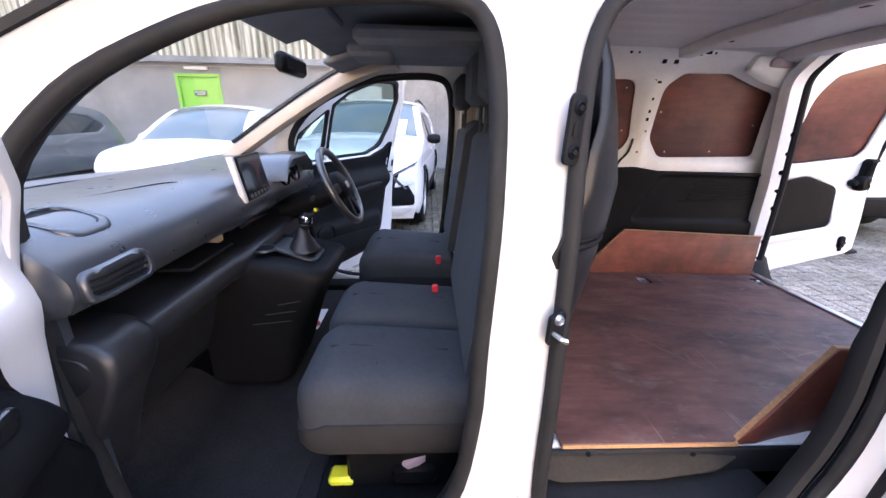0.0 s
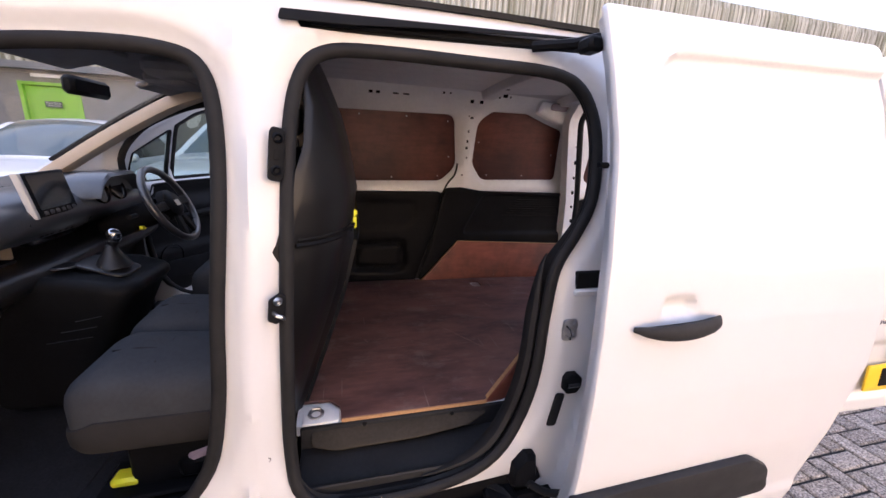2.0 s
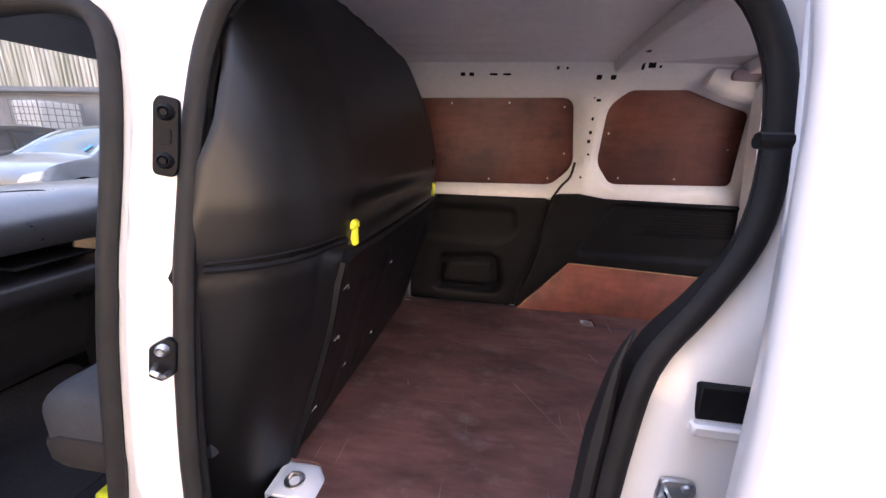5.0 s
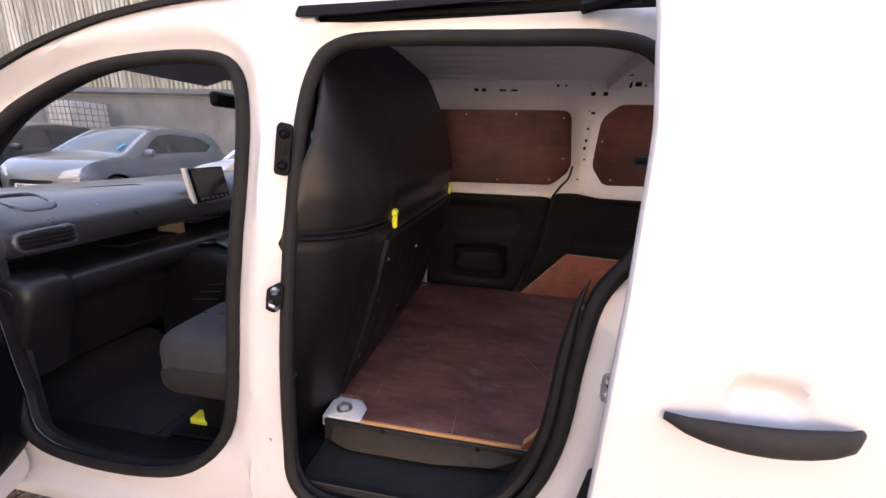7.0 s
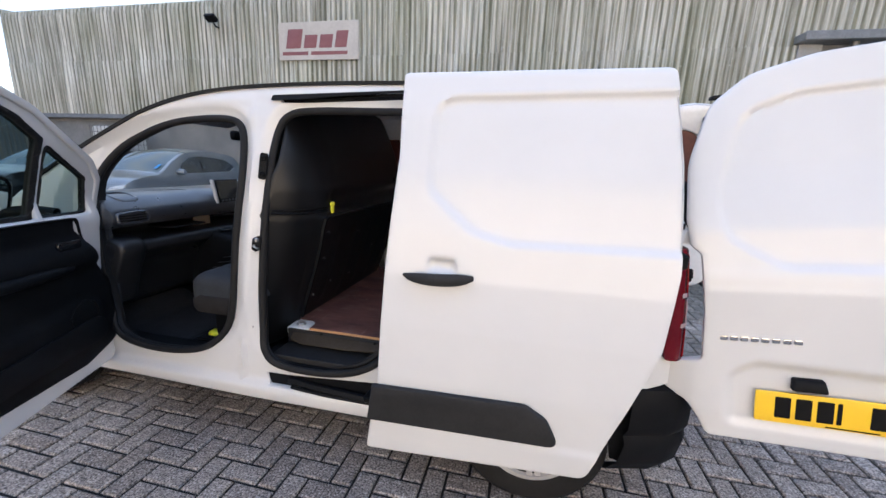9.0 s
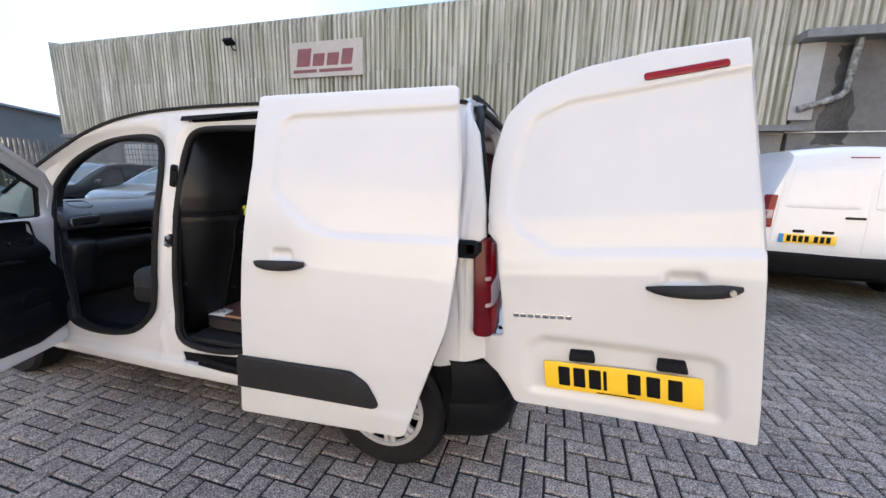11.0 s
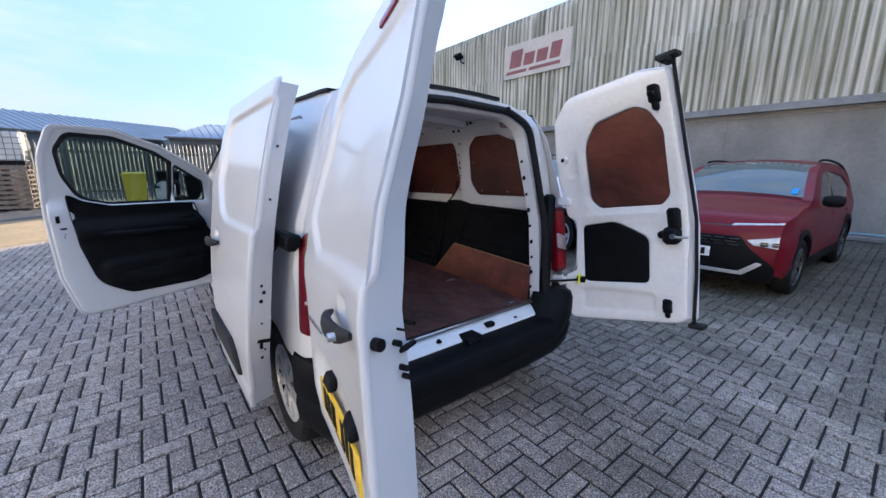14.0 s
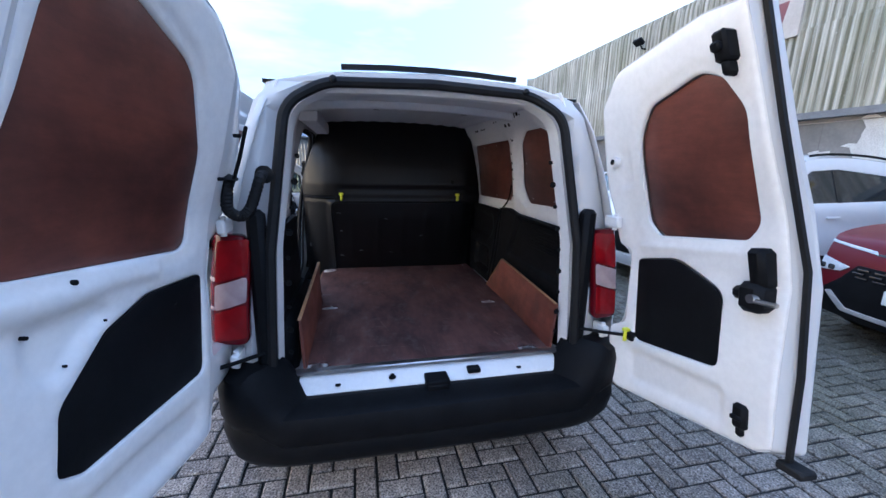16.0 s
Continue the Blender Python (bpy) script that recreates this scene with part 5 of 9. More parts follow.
pl = pillar_patch(0.250, 0.675, 1.388)
catch = part("pillar_fitting", sheet(fillet([(-0.019, -0.056), (0.012, -0.062), (0.019, -0.05), (0.019, 0.056), (-0.012, 0.062), (-0.019, 0.05)], 0.012), pl, [], 0.012, 0.004, 0.015, lambda P: 0.010 + 0 * P[:, 0]), BLACK, van, "black door catch plate with two bolts")
pillar_bolt(pl, 0.036, catch, BLACK)
pillar_bolt(pl, -0.036, catch, BLACK)
part("slot", sheet(rect4(-0.008, 0.009, -0.011, 0.012), pl, [], 0.003, 0.0005, 0.02, lambda P: 0.0125 + 0 * P[:, 0]), INK, catch)
pl = pillar_patch(0.239, 0.611, 1.037)
catch = part("pillar_fitting", sheet(fillet([(-0.021, -0.026), (0.0, -0.038), (0.021, -0.026), (0.021, 0.026), (0.008, 0.038), (-0.021, 0.024)], 0.008), pl, [], 0.012, 0.004, 0.012, lambda P: 0.010 + 0 * P[:, 0]), BLACK, van, "black door striker plate")
pillar_bolt(pl, 0.018, catch, STEEL, 0.009)
part("striker_loop", tube([on_patch(pl, *q) for q in ((-0.010, -0.006, 0.006), (-0.004, -0.008, 0.030), (0.006, -0.012, 0.034), (0.012, -0.018, 0.030), (0.012, -0.022, 0.006))], 0.0045, 8), STEEL, catch)
pl = pillar_patch(0.192, 0.606, 0.642)
catch = part("pillar_fitting", sheet(fillet([(-0.016, -0.036), (0.016, -0.036), (0.016, 0.036), (-0.016, 0.036)], 0.006), pl, [], 0.012, 0.003, 0.012, lambda P: 0.009 + 0 * P[:, 0]), BLACK, van, "black lower door buffer")
part("slot", sheet(rect4(-0.010, 0.010, 0.0, 0.026), pl, [], 0.003, 0.0005, 0.02, lambda P: 0.0115 + 0 * P[:, 0]), INK, catch)
pillar_bolt(pl, -0.018, catch, BLACK, 0.008)
# fittings on the rear jamb of the side opening
def jamb_plate(x, z, slant=0.0):
    """A patch of the rear jamb round one point; u runs aft, v up, w outwards."""
    xx, yy, _ = jamb_pt(x, z)
    return lambda u, v, w: np.stack([xx + u + slant * v, yy - w, z + v], 1)


pl = jamb_plate(1.036, 0.92)
striker = part("striker", sheet(fillet([(-0.024, -0.034), (0.024, -0.034), (0.024, 0.034), (-0.024, 0.034)], 0.014), pl, [], 0.01, 0.003, 0.012, lambda P: 0.008 - 0.004 * smooth(np.abs(P[:, 1]), 0.012, 0.004)), STEEL, van, "steel door striker plate")
part("striker_loop", tube([tuple(pl(np.array([u]), np.array([v]), np.array([w]))[0]) for u, v, w in ((-0.014, -0.016, 0.006), (-0.014, -0.014, 0.03), (-0.012, 0.0, 0.036), (-0.014, 0.014, 0.03), (-0.014, 0.016, 0.006))], 0.0045, 8), CHROME, striker)
for v in (-0.024, 0.024):
    part("bolt", lathe([(0, 0.005), (0.006, 0.004), (0.007, 0)], 8, Matrix.Translation(tuple(pl(np.array([0.01]), np.array([v]), np.array([0.008]))[0])) @ Euler((math.pi / 2, 0, 0)).to_matrix().to_4x4()), STEEL, striker)
pl = jamb_plate(1.054, 0.75)
block = part("stop_block", sheet(fillet([(-0.026, -0.018), (-0.012, -0.034), (0.02, -0.034), (0.034, -0.014), (0.034, 0.016), (0.014, 0.034), (-0.014, 0.034), (-0.026, 0.018)], 0.005, 3), pl, [], 0.025, 0.006, 0.010, lambda P: 0.02 + 0 * P[:, 0]), BLACK, van, "black octagonal stop block")
part("stop_pin", tube([tuple(pl(np.array([u]), np.array([0.0]), np.array([0.024]))[0]) for u in (-0.018, 0.022)], 0.007, 8), GLOSS_BLACK, block)
part("slot_plate", sheet(fillet([(-0.019, -0.055), (0.014, -0.058), (0.019, 0.055), (-0.012, 0.06)], 0.011), jamb_plate(1.017, 0.656, 0.12), [], 0.008, 0.003, 0.02, lambda P: 0.006 + 0 * P[:, 0]), RUBBER, van, "black rubber slot plate")
xx, yy, _ = jamb_pt(1.095, 1.06)
part("middle_rail", box(xx - 0.05, xx + 0.75, yy - 0.004, yy + 0.03, 1.04, 1.095, 0.004), INK, van, "dark recessed middle rail")
part("rail_lip", box(xx - 0.055, xx + 0.06, yy - 0.016, yy + 0.006, 1.022, 1.041, 0.004), WHITE, van)
part("guide_bracket", loft([[(0.915 + dx, 0.585 - w, 0.47 + dz) for dx, dz in fillet([(-0.035 * k, -0.055 * k), (0.02 * k, -0.06 * k), (0.05 * k, -0.02 * k), (0.04 * k, 0.055 * k), (0.005 * k, 0.06 * k), (-0.03 * k, 0.02 * k)], 0.012 * k, 3)] for w, k in ((-0.02, 1.0), (0.025, 1.0), (0.04, 0.8))]), BLACK, van, "black cable guide")
part("guide_cable", tube(spline([(0.93, 0.545, 0.435), (0.99, 0.53, 0.40), (1.06, 0.50, 0.41), (1.10, 0.46, 0.46), (1.11, 0.43, 0.52)], 5, closed=False), 0.012, 8), RUBBER, van, "ribbed black cable sleeve")

# ---- load space ----
def wall_y(z):
    return np.interp(z, [0.5, 1.1, 1.2, 1.45, 1.62, 1.75, 1.8], [2.12, 2.12, 2.115, 2.085, 2.055, 2.01, 1.98])


W1 = fillet([(0.30, 1.19), (1.02, 1.205), (1.115, 1.30), (1.075, 1.615), (0.30, 1.605)], [0.03, 0.1, 0.1, 0.06, 0.03])
W2 = fillet([(1.225, 1.32), (1.30, 1.218), (1.85, 1.232), (1.835, 1.56), (1.70, 1.60), (1.56, 1.65), (1.32, 1.648), (1.235, 1.58)], [0.1, 0.07, 0.03, 0.04, 0.1, 0.1, 0.07, 0.1])


def wall_relief(P):
    d = -np.maximum(sdf(P, W1), sdf(P, W2))
    h = -0.03 * smooth(d, 0.035, 0.0) + 0.012 * smooth(np.abs(P[:, 0] - 1.17), 0.05, 0.03) * smooth(P[:, 1], 1.62, 1.55)
    return h + 0.02 * smooth(P[:, 1], 1.66, 1.69)


def wall_place(sign):
    return lambda u, v, w: np.stack([u, CY + sign * (wall_y(v) - CY - w), v], 1)


inner_r = part("inner_wall", sheet([(0.28, 0.5), (1.96, 0.5), (1.93, 1.2), (1.87, 1.765), (0.24, 1.79)], wall_place(1), [W1, W2], 0.012, 0.004, 0.03, wall_relief), WHITE_IN, van, "white painted inner side with punched slots")
part("inner_wall", sheet([(1.17, 0.5), (1.96, 0.5), (1.93, 1.2), (1.87, 1.74), (1.17, 1.74)], wall_place(-1), [W2], 0.012, 0.004, 0.04, lambda P: -0.03 * smooth(sdf(P, W2), -0.035, 0.0)), WHITE_IN, van)
for W_, s, lab in ((W1, 1, "brown plywood window blank"), (W2, 1, "brown plywood window blank"), (W2, -1, "brown plywood window blank")):
    c_ = np.mean(np.array(W_), axis=0)
    part("window_blank", sheet([(c_[0] + (u - c_[0]) * 1.05, c_[1] + (v - c_[1]) * 1.08) for u, v in W_], wall_place(s), [], 0.009, 0.002, 0.1, lambda P: -0.045 + 0 * P[:, 0]), PLY_WALL, van, lab)
for u, v in ((0.5, 1.585), (0.78, 1.59), (1.04, 1.575), (1.065, 1.36), (1.0, 1.235), (0.7, 1.22), (1.26, 1.46), (1.34, 1.25), (1.6, 1.255), (1.80, 1.40)):
    p_ = wall_place(1)(np.array([u]), np.array([v]), np.array([-0.044]))[0]
    part("screw", lathe([(0, 0.003), (0.004, 0.0022), (0.005, 0)], 8, Matrix.Translation(tuple(p_)) @ Euler((math.pi / 2, 0, 0)).to_matrix().to_4x4()), STEEL, van)
slots = [(0.56, 1.70, 0.022, 0.014), (0.60, 1.70, 0.022, 0.014), (0.70, 1.70, 0.035, 0.008), (0.76, 1.70, 0.035, 0.008), (0.98, 1.725, 0.012, 0.012), (1.02, 1.725, 0.01, 0.01), (1.16, 1.69, 0.022, 0.018), (1.22, 1.69, 0.022, 0.018),
         (1.33, 1.735, 0.012, 0.034), (1.365, 1.735, 0.03, 0.02), (1.30, 1.73, 0.008, 0.008), (1.40, 1.73, 0.01, 0.01), (1.165, 1.52, 0.01, 0.014), (1.165, 1.46, 0.012, 0.016), (1.163, 1.42, 0.014, 0.016), (1.17, 1.36, 0.01, 0.01), (1.18, 1.60, 0.02, 0.012), (1.16, 1.61, 0.008, 0.008), (1.15, 1.25, 0.01, 0.01)]
for u, v, a_, b_ in slots:
    rel = float(wall_relief(np.array([(u, v)]))[0])
    part("slot", sheet(fillet([(u - a_ / 2, v - b_ / 2), (u + a_ / 2, v - b_ / 2), (u + a_ / 2, v + b_ / 2), (u - a_ / 2, v + b_ / 2)], 0.003, 2), wall_place(1), [], 0.004, 0, 0.05, lambda P, rel=rel: rel + 0.0015 + 0 * P[:, 0]), INK, inner_r)
part("corner_cap", sheet(fillet([(1.58, 1.655), (1.70, 1.61), (1.84, 1.575), (1.86, 1.72), (1.60, 1.73)], 0.03), wall_place(1), [], 0.05, 0.03, 0.02, lambda P: 0.05 + 0 * P[:, 0]), WHITE_IN, van, "white inner corner cap")
part("interior_lamp", sheet(fillet([(1.67, 1.675), (1.79, 1.67), (1.79, 1.715), (1.67, 1.715)], 0.02), wall_place(1), [], 0.02, 0.008, 0.02, lambda P: 0.062 + 0 * P[:, 0]), CLEAR_LAMP, van, "small clear load-space lamp")
# black lower lining, in two mouldings
LINE_A = fillet([(0.30, 0.545), (0.86, 0.545), (0.945, 0.80), (0.985, 0.95), (1.02, 1.14), (0.30, 1.135)], [0.02, 0.02, 0.2, 0.1, 0.03, 0.01])
LINE_B = fillet([(0.875, 0.545), (1.94, 0.545), (1.93, 1.145), (1.28, 1.15), (1.15, 1.17), (1.03, 1.165), (0.99, 0.93), (0.955, 0.78)], [0.02, 0.02, 0.01, 0.05, 0.05, 0.05, 0.1, 0.2])
POCKET = fillet([(0.44, 0.62), (0.76, 0.61), (0.80, 0.66), (0.78, 0.83), (0.46, 0.81)], [0.03, 0.05, 0.05, 0.05, 0.05])
POCKET_IN = [(0.62 + (u - 0.62) * 0.80, 0.715 + (v - 0.715) * 0.66) for u, v in POCKET]
UPPER = fillet([(0.34, 0.90), (0.80, 0.90), (0.86, 0.97), (0.85, 1.08), (0.34, 1.085)], [0.02, 0.08, 0.05, 0.04, 0.02])
VENTED = fillet([(1.16, 0.86), (1.93, 0.86), (1.93, 1.13), (1.30, 1.135)], [0.03, 0.01, 0.01, 0.08])


def line_a(P):
    return 0.045 - 0.035 * smooth(sdf(P, POCKET), -0.012, 0.02) + 0.022 * smooth(sdf(P, POCKET_IN), -0.01, 0.01) - 0.012 * smooth(sdf(P, UPPER), -0.006, 0.012)


def line_b(P):
    h = 0.05 - 0.018 * smooth(sdf(P, VENTED), -0.006, 0.016)
    return h


part("lower_lining", sheet(LINE_A, wall_place(1), [], 0.03, 0.012, 0.018, line_a, lambda P: 0.012 + 0 * P[:, 0]), BLACK, van, "black moulded lower lining")
part("lower_lining", sheet(LINE_B, wall_place(1), [], 0.03, 0.012, 0.011, line_b, lambda P: 0.012 + 0 * P[:, 0]), BLACK, van, "black moulded lower lining with vent slats")
part("lower_lining", sheet([p for p in LINE_B if p[0] > 1.16] + [(1.17, 0.545)], wall_place(-1), [], 0.03, 0.012, 0.05, lambda P: 0.05 + 0 * P[:, 0], lambda P: 0.012 + 0 * P[:, 0]), BLACK, van)
part("lining_joint", sheet([(0.835, 0.55), (0.905, 0.55), (0.985, 0.79), (1.02, 0.94), (1.055, 1.14), (0.995, 1.13), (0.955, 0.95), (0.915, 0.80)], wall_place(1), [], 0.004, 0, 0.03, lambda P: 0.028 + 0 * P[:, 0]), RUBBER, van)
part("trim_cord", tube(spline([(1.04, 2.06, 1.16), (1.0, 2.052, 1.02), (0.975, 2.05, 0.9), (0.945, 2.05, 0.8), (0.885, 2.05, 0.58)], 5, closed=False), 0.006, 6), BLACK, van)
for i in range(8):
    v_ = 0.985 + 0.0155 * i
    u0_ = 1.47 + 0.012 * i - (0.03 if i % 3 == 0 else 0)
    q_ = wall_place(1)(np.array([u0_, u0_ + 0.008, 1.885, 1.893]), np.array([v_] * 4), np.array([0.026, 0.034, 0.034, 0.026]))
    part("vent_slat", sweep([tuple(p) for p in q_], fillet([(-0.004, -0.003), (0.004, -0.003), (0.004, 0.003), (-0.004, 0.003)], 0.001, 1)), BLACK, van)
# wiring loom down the post between the blanks
part("wiring", tube(spline([tuple(wall_place(1)(np.array([u]), np.array([v]), np.array([w]))[0]) for u, v, w in ((1.115, 1.32, 0.004), (1.10, 1.25, 0.014), (1.06, 1.20, 0.02), (1.02, 1.14, 0.05))], 5, closed=False), 0.006, 6), RUBBER, van, "black wiring")
# ceiling skin with lengthwise ribs and a cross bow
def ceil_place(u, v, w):
    q = (v - CY) / 0.66
    return np.stack([u, v, 1.745 + 0.035 * (1 - np.abs(q) ** 2.4) + w], 1)


part("roof_lining", sheet([(0.22, 0.80), (1.835, 0.80), (1.835, 2.08), (0.22, 2.08)], ceil_place, [], 0.008, 0, 0.028, lambda P: 0.004 * np.sin(P[:, 1] / 0.11 * 2 * math.pi) * smooth(np.abs(P[:, 0] - 0.7), 0.46, 0.42)), WHITE_IN, van, "white ribbed roof underside")
bowp = [(1.26, y, 1.727 + 0.035 * (1 - abs((y - CY) / 0.66) ** 2.4)) for y in np.linspace(0.80, 2.07, 13)]
part("roof_bow", sweep(bowp, fillet([(-0.055, 0.012), (-0.035, -0.028), (0.035, -0.028), (0.055, 0.012)], 0.008, 2)), WHITE_IN, van, "white pressed roof bow")
part("roof_bow", sweep([(x + 0.50, y, z - 0.01) for x, y, z in bowp], fillet([(-0.05, 0.02), (-0.035, -0.03), (0.06, -0.03), (0.06, 0.02)], 0.008, 2)), WHITE_IN, van)
for y_, r_ in ((1.72, 0.016), (1.2, 0.016)):
    z_ = 1.727 + 0.035 * (1 - abs((y_ - CY) / 0.66) ** 2.4) - 0.0285
    part("bow_hole", lathe([(0, 0.0), (r_, 0.0), (r_, 0.004)], 14, Matrix.Translation((1.255, y_, z_)) @ Matrix.Diagonal((0.6, 1.5, 1, 1))), INK, van)
part("header_rail", sweep([(0.28, 0.835, 1.695), (1.2, 0.835, 1.70)], fillet([(-0.05, -0.04), (0.05, -0.04), (0.05, 0.04), (-0.05, 0.04)], 0.015, 2)), WHITE_IN, van)


# bulkhead behind the seats
def bulk_x(y, z):
    """Its loaded face: it leans back to the waist and forward above it, and rounds off towards the side door."""
    x = np.interp(z, [0.45, 0.556, 0.85, 1.0, 1.19, 1.28, 1.42, 1.5, 1.6, 1.7, 1.78], [0.215, 0.248, 0.348, 0.394, 0.432, 0.442, 0.418, 0.397, 0.357, 0.312, 0.265])
    x = x + 0.018 * (np.clip(y, 0.9, 2.0) - 0.95)
    near = np.interp(y, [0.60, 0.66, 0.70, 0.74, 0.78, 0.83, 0.9, 1.0], [0.25, 0.155, 0.098, 0.064, 0.041, 0.022, 0.008, 0.0])
    return x - near - 0.08 * smooth(y - 1.95, 0.0, 0.18)


FLAP = fillet([(0.88, 0.53), (2.05, 0.53), (2.05, 1.15), (0.86, 1.15)], [0.03, 0.02, 0.02, 0.06])


def bulk_relief(P):
    y, z = P[:, 0], P[:, 1]
    h = 0.016 * smooth(sdf(P, FLAP), -0.006, 0.006)
    h = h - 0.010 * smooth(-np.abs(z - 1.165), -0.02, -0.004) * (y < 0.9)
    for yy in (1.05, 1.25, 1.45, 1.65, 1.85):
        h = h + 0.006 * smooth(-np.abs(y - yy), -0.03, -0.012) * smooth(z, 0.6, 0.66) * smooth(z, 1.07, 1.01)
    h = h - 0.012 * smooth(-np.abs(z - 1.24), -0.03, -0.015) * (y > 0.95)
    return h


part("bulkhead", sheet([(0.645, 0.45), (2.14, 0.45), (2.12, 1.2), (2.03, 1.76), (CY, 1.80), (0.84, 1.76), (0.755, 1.56), (0.68, 1.35), (0.65, 1.2)], lambda u, v, w: np.stack([bulk_x(u, v) + w, u, v], 1), [], 0.02, 0.006, 0.02, bulk_relief), BULKHEAD, van, "black moulded bulkhead with scuffed lower hatch")
def bulk_pt(y, z, off=0.0):
    P = np.array([(y, z)])
    return (float(bulk_x(P[:, 0], P[:, 1])[0] + bulk_relief(P)[0]) + off, y, z)


part("hatch_edge", sweep([bulk_pt(y, z, 0.002) for y, z in ((0.905, 0.56), (0.90, 0.75), (0.895, 0.95), (0.89, 1.08), (0.90, 1.125), (0.93, 1.14), (1.2, 1.14), (1.6, 1.14), (2.0, 1.14))], [(-0.009, -0.006), (0.009, -0.006), (0.006, 0.010), (-0.006, 0.010)], up=(1, 0, 0.2)), BLACK, van, "raised edge of the bulkhead hatch")
part("bulkhead_seam", tube([bulk_pt(y, 1.172 - 0.02 * math.sin((y - 0.67) * 12) * 0.3, 0.004) for y in np.linspace(0.67, 0.93, 14)], 0.007, 6), BLACK, van)
part("bulkhead_seam", tube([bulk_pt(y, 1.185, -0.002) for y in np.linspace(0.67, 0.93, 14)], 0.004, 6), INK, van)
for y, z in ((0.93, 1.05), (0.945, 0.9), (1.3, 1.0), (1.1, 0.72), (1.6, 0.85), (0.94, 0.68), (1.35, 0.7)):
    part("scuff", tube([bulk_pt(y, z, 0.0005), bulk_pt(y + 0.02, z + 0.004, 0.0005), bulk_pt(y + 0.025, z - 0.008, 0.0003)], 0.0016, 5), surface("pale_scuff", (0.2, 0.2, 0.2), (0.3, 0.3, 0.3), 0.7, 30), van)
for y in (0.965, 1.90):
    x_ = float(bulk_x(np.array([y]), np.array([1.2]))[0])
    part("hatch_tab", join(box(x_ - 0.012, x_ + 0.010, y - 0.018, y + 0.018, 1.19, 1.212, 0.006), box(x_ - 0.012, x_ + 0.008, y - 0.008, y + 0.012, 1.15, 1.195, 0.005)), YELLOW_TAB, van, "yellow hatch release tab")
    part("hatch_slot", box(x_ - 0.01, x_ + 0.006, y + 0.03 if y < CY else y - 0.06, y + 0.06 if y < CY else y - 0.03, 1.285, 1.32, 0.006), INK, van)
part("bulkhead_grab", tube(spline([(0.245, 0.755, 1.36), (0.268, 0.74, 1.37), (0.275, 0.735, 1.405), (0.268, 0.74, 1.44), (0.245, 0.755, 1.45)], 4, closed=False), 0.012, 8), BLACK, van)

# floor
FLOOR = fillet([(0.245, 2.06), (0.245, 0.90), (0.335, 0.90), (0.375, 0.855), (0.375, 0.797), (0.875, 0.797), (0.92, 0.84), (1.935, 0.855), (1.935, 2.03), (1.0, 2.06)], [0, 0, 0.03, 0.04, 0, 0.01, 0.02, 0, 0, 0])


def notch(x, y, a, b):
    return fillet([(x - a, y - b), (x + a, y - b), (x + a, y + b), (x - a, y + b)], min(a, b) * 0.8)


TIES = [(0.30, 2.0), (1.235, 1.93), (1.90, 1.905), (1.19, 0.905), (1.895, 0.895)]
cuts = [notch(x, y, 0.032, 0.05) for x, y in TIES[1:]]
floor_ob = part("ply_floor", sheet(FLOOR, lambda u, v, w: np.stack([u, v, 0.556 + w], 1), cuts, 0.012, 0.001, 0.08), PLY_FLOOR, van, "worn brown plywood floor, scratched and dusty")
part("floor_lip", box(0.377, 0.88, 0.790, 0.7965, 0.543, 0.556, 0.001), RAW_EDGE, floor_ob, "pale bare plywood edge")
part("floor_pan", box(0.235, 1.95, 0.802, 2.08, 0.50, 0.540, 0.004), WHITE_IN, van, "white steel floor pan")
for x, y in [(0.295, 0.845)] + TIES:
    tie = part("tie_down", join(lathe([(0.014, 0.004), (0.026, 0.008), (0.028, 0.0), (0.0, 0.0)], 16, Matrix.Translation((x, y, 0.541))), tube([(x - 0.018, y, 0.548), (x - 0.012, y + 0.012, 0.556), (x + 0.012, y + 0.012, 0.556), (x + 0.018, y, 0.548)], 0.004, 6)), STEEL, van, "steel tie-down ring in a floor cut-out")
part("floor_bracket", sheet(fillet([(0.255, 0.80), (0.37, 0.80), (0.372, 0.855), (0.33, 0.895), (0.255, 0.895)], [0.01, 0.02, 0.03, 0.03, 0.01]), lambda u, v, w: np.stack([u, v, 0.545 + w], 1), [], 0.02, 0.003, 0.03), WHITE_IN, van, "white steel corner bracket")
# pale gouges in the floor
for x0, y0, x1, y1, w_ in ((0.86, 1.36, 1.04, 1.08, 0.003), (0.60, 1.62, 0.66, 1.60, 0.004), (1.18, 1.62, 1.20, 1.56, 0.006), (1.70, 1.80, 1.74, 1.82, 0.008), (0.48, 1.3, 0.49, 1.27, 0.004), (1.45, 1.2, 1.6, 1.24, 0.003)):
    d = Vector((y1 - y0, x0 - x1)).normalized() * w_ / 2
    part("floor_scratch", ([(x0 - d.x, y0 - d.y, 0.5563), (x0 + d.x, y0 + d.y, 0.5563), (x1 + d.x * 0.3, y1 + d.y * 0.3, 0.5563), (x1 - d.x * 0.3, y1 - d.y * 0.3, 0.5563)], [(0, 1, 2, 3)]), surface("pale_scratch", (0.22, 0.14, 0.12), (0.3, 0.2, 0.17), 0.7, 20), floor_ob)
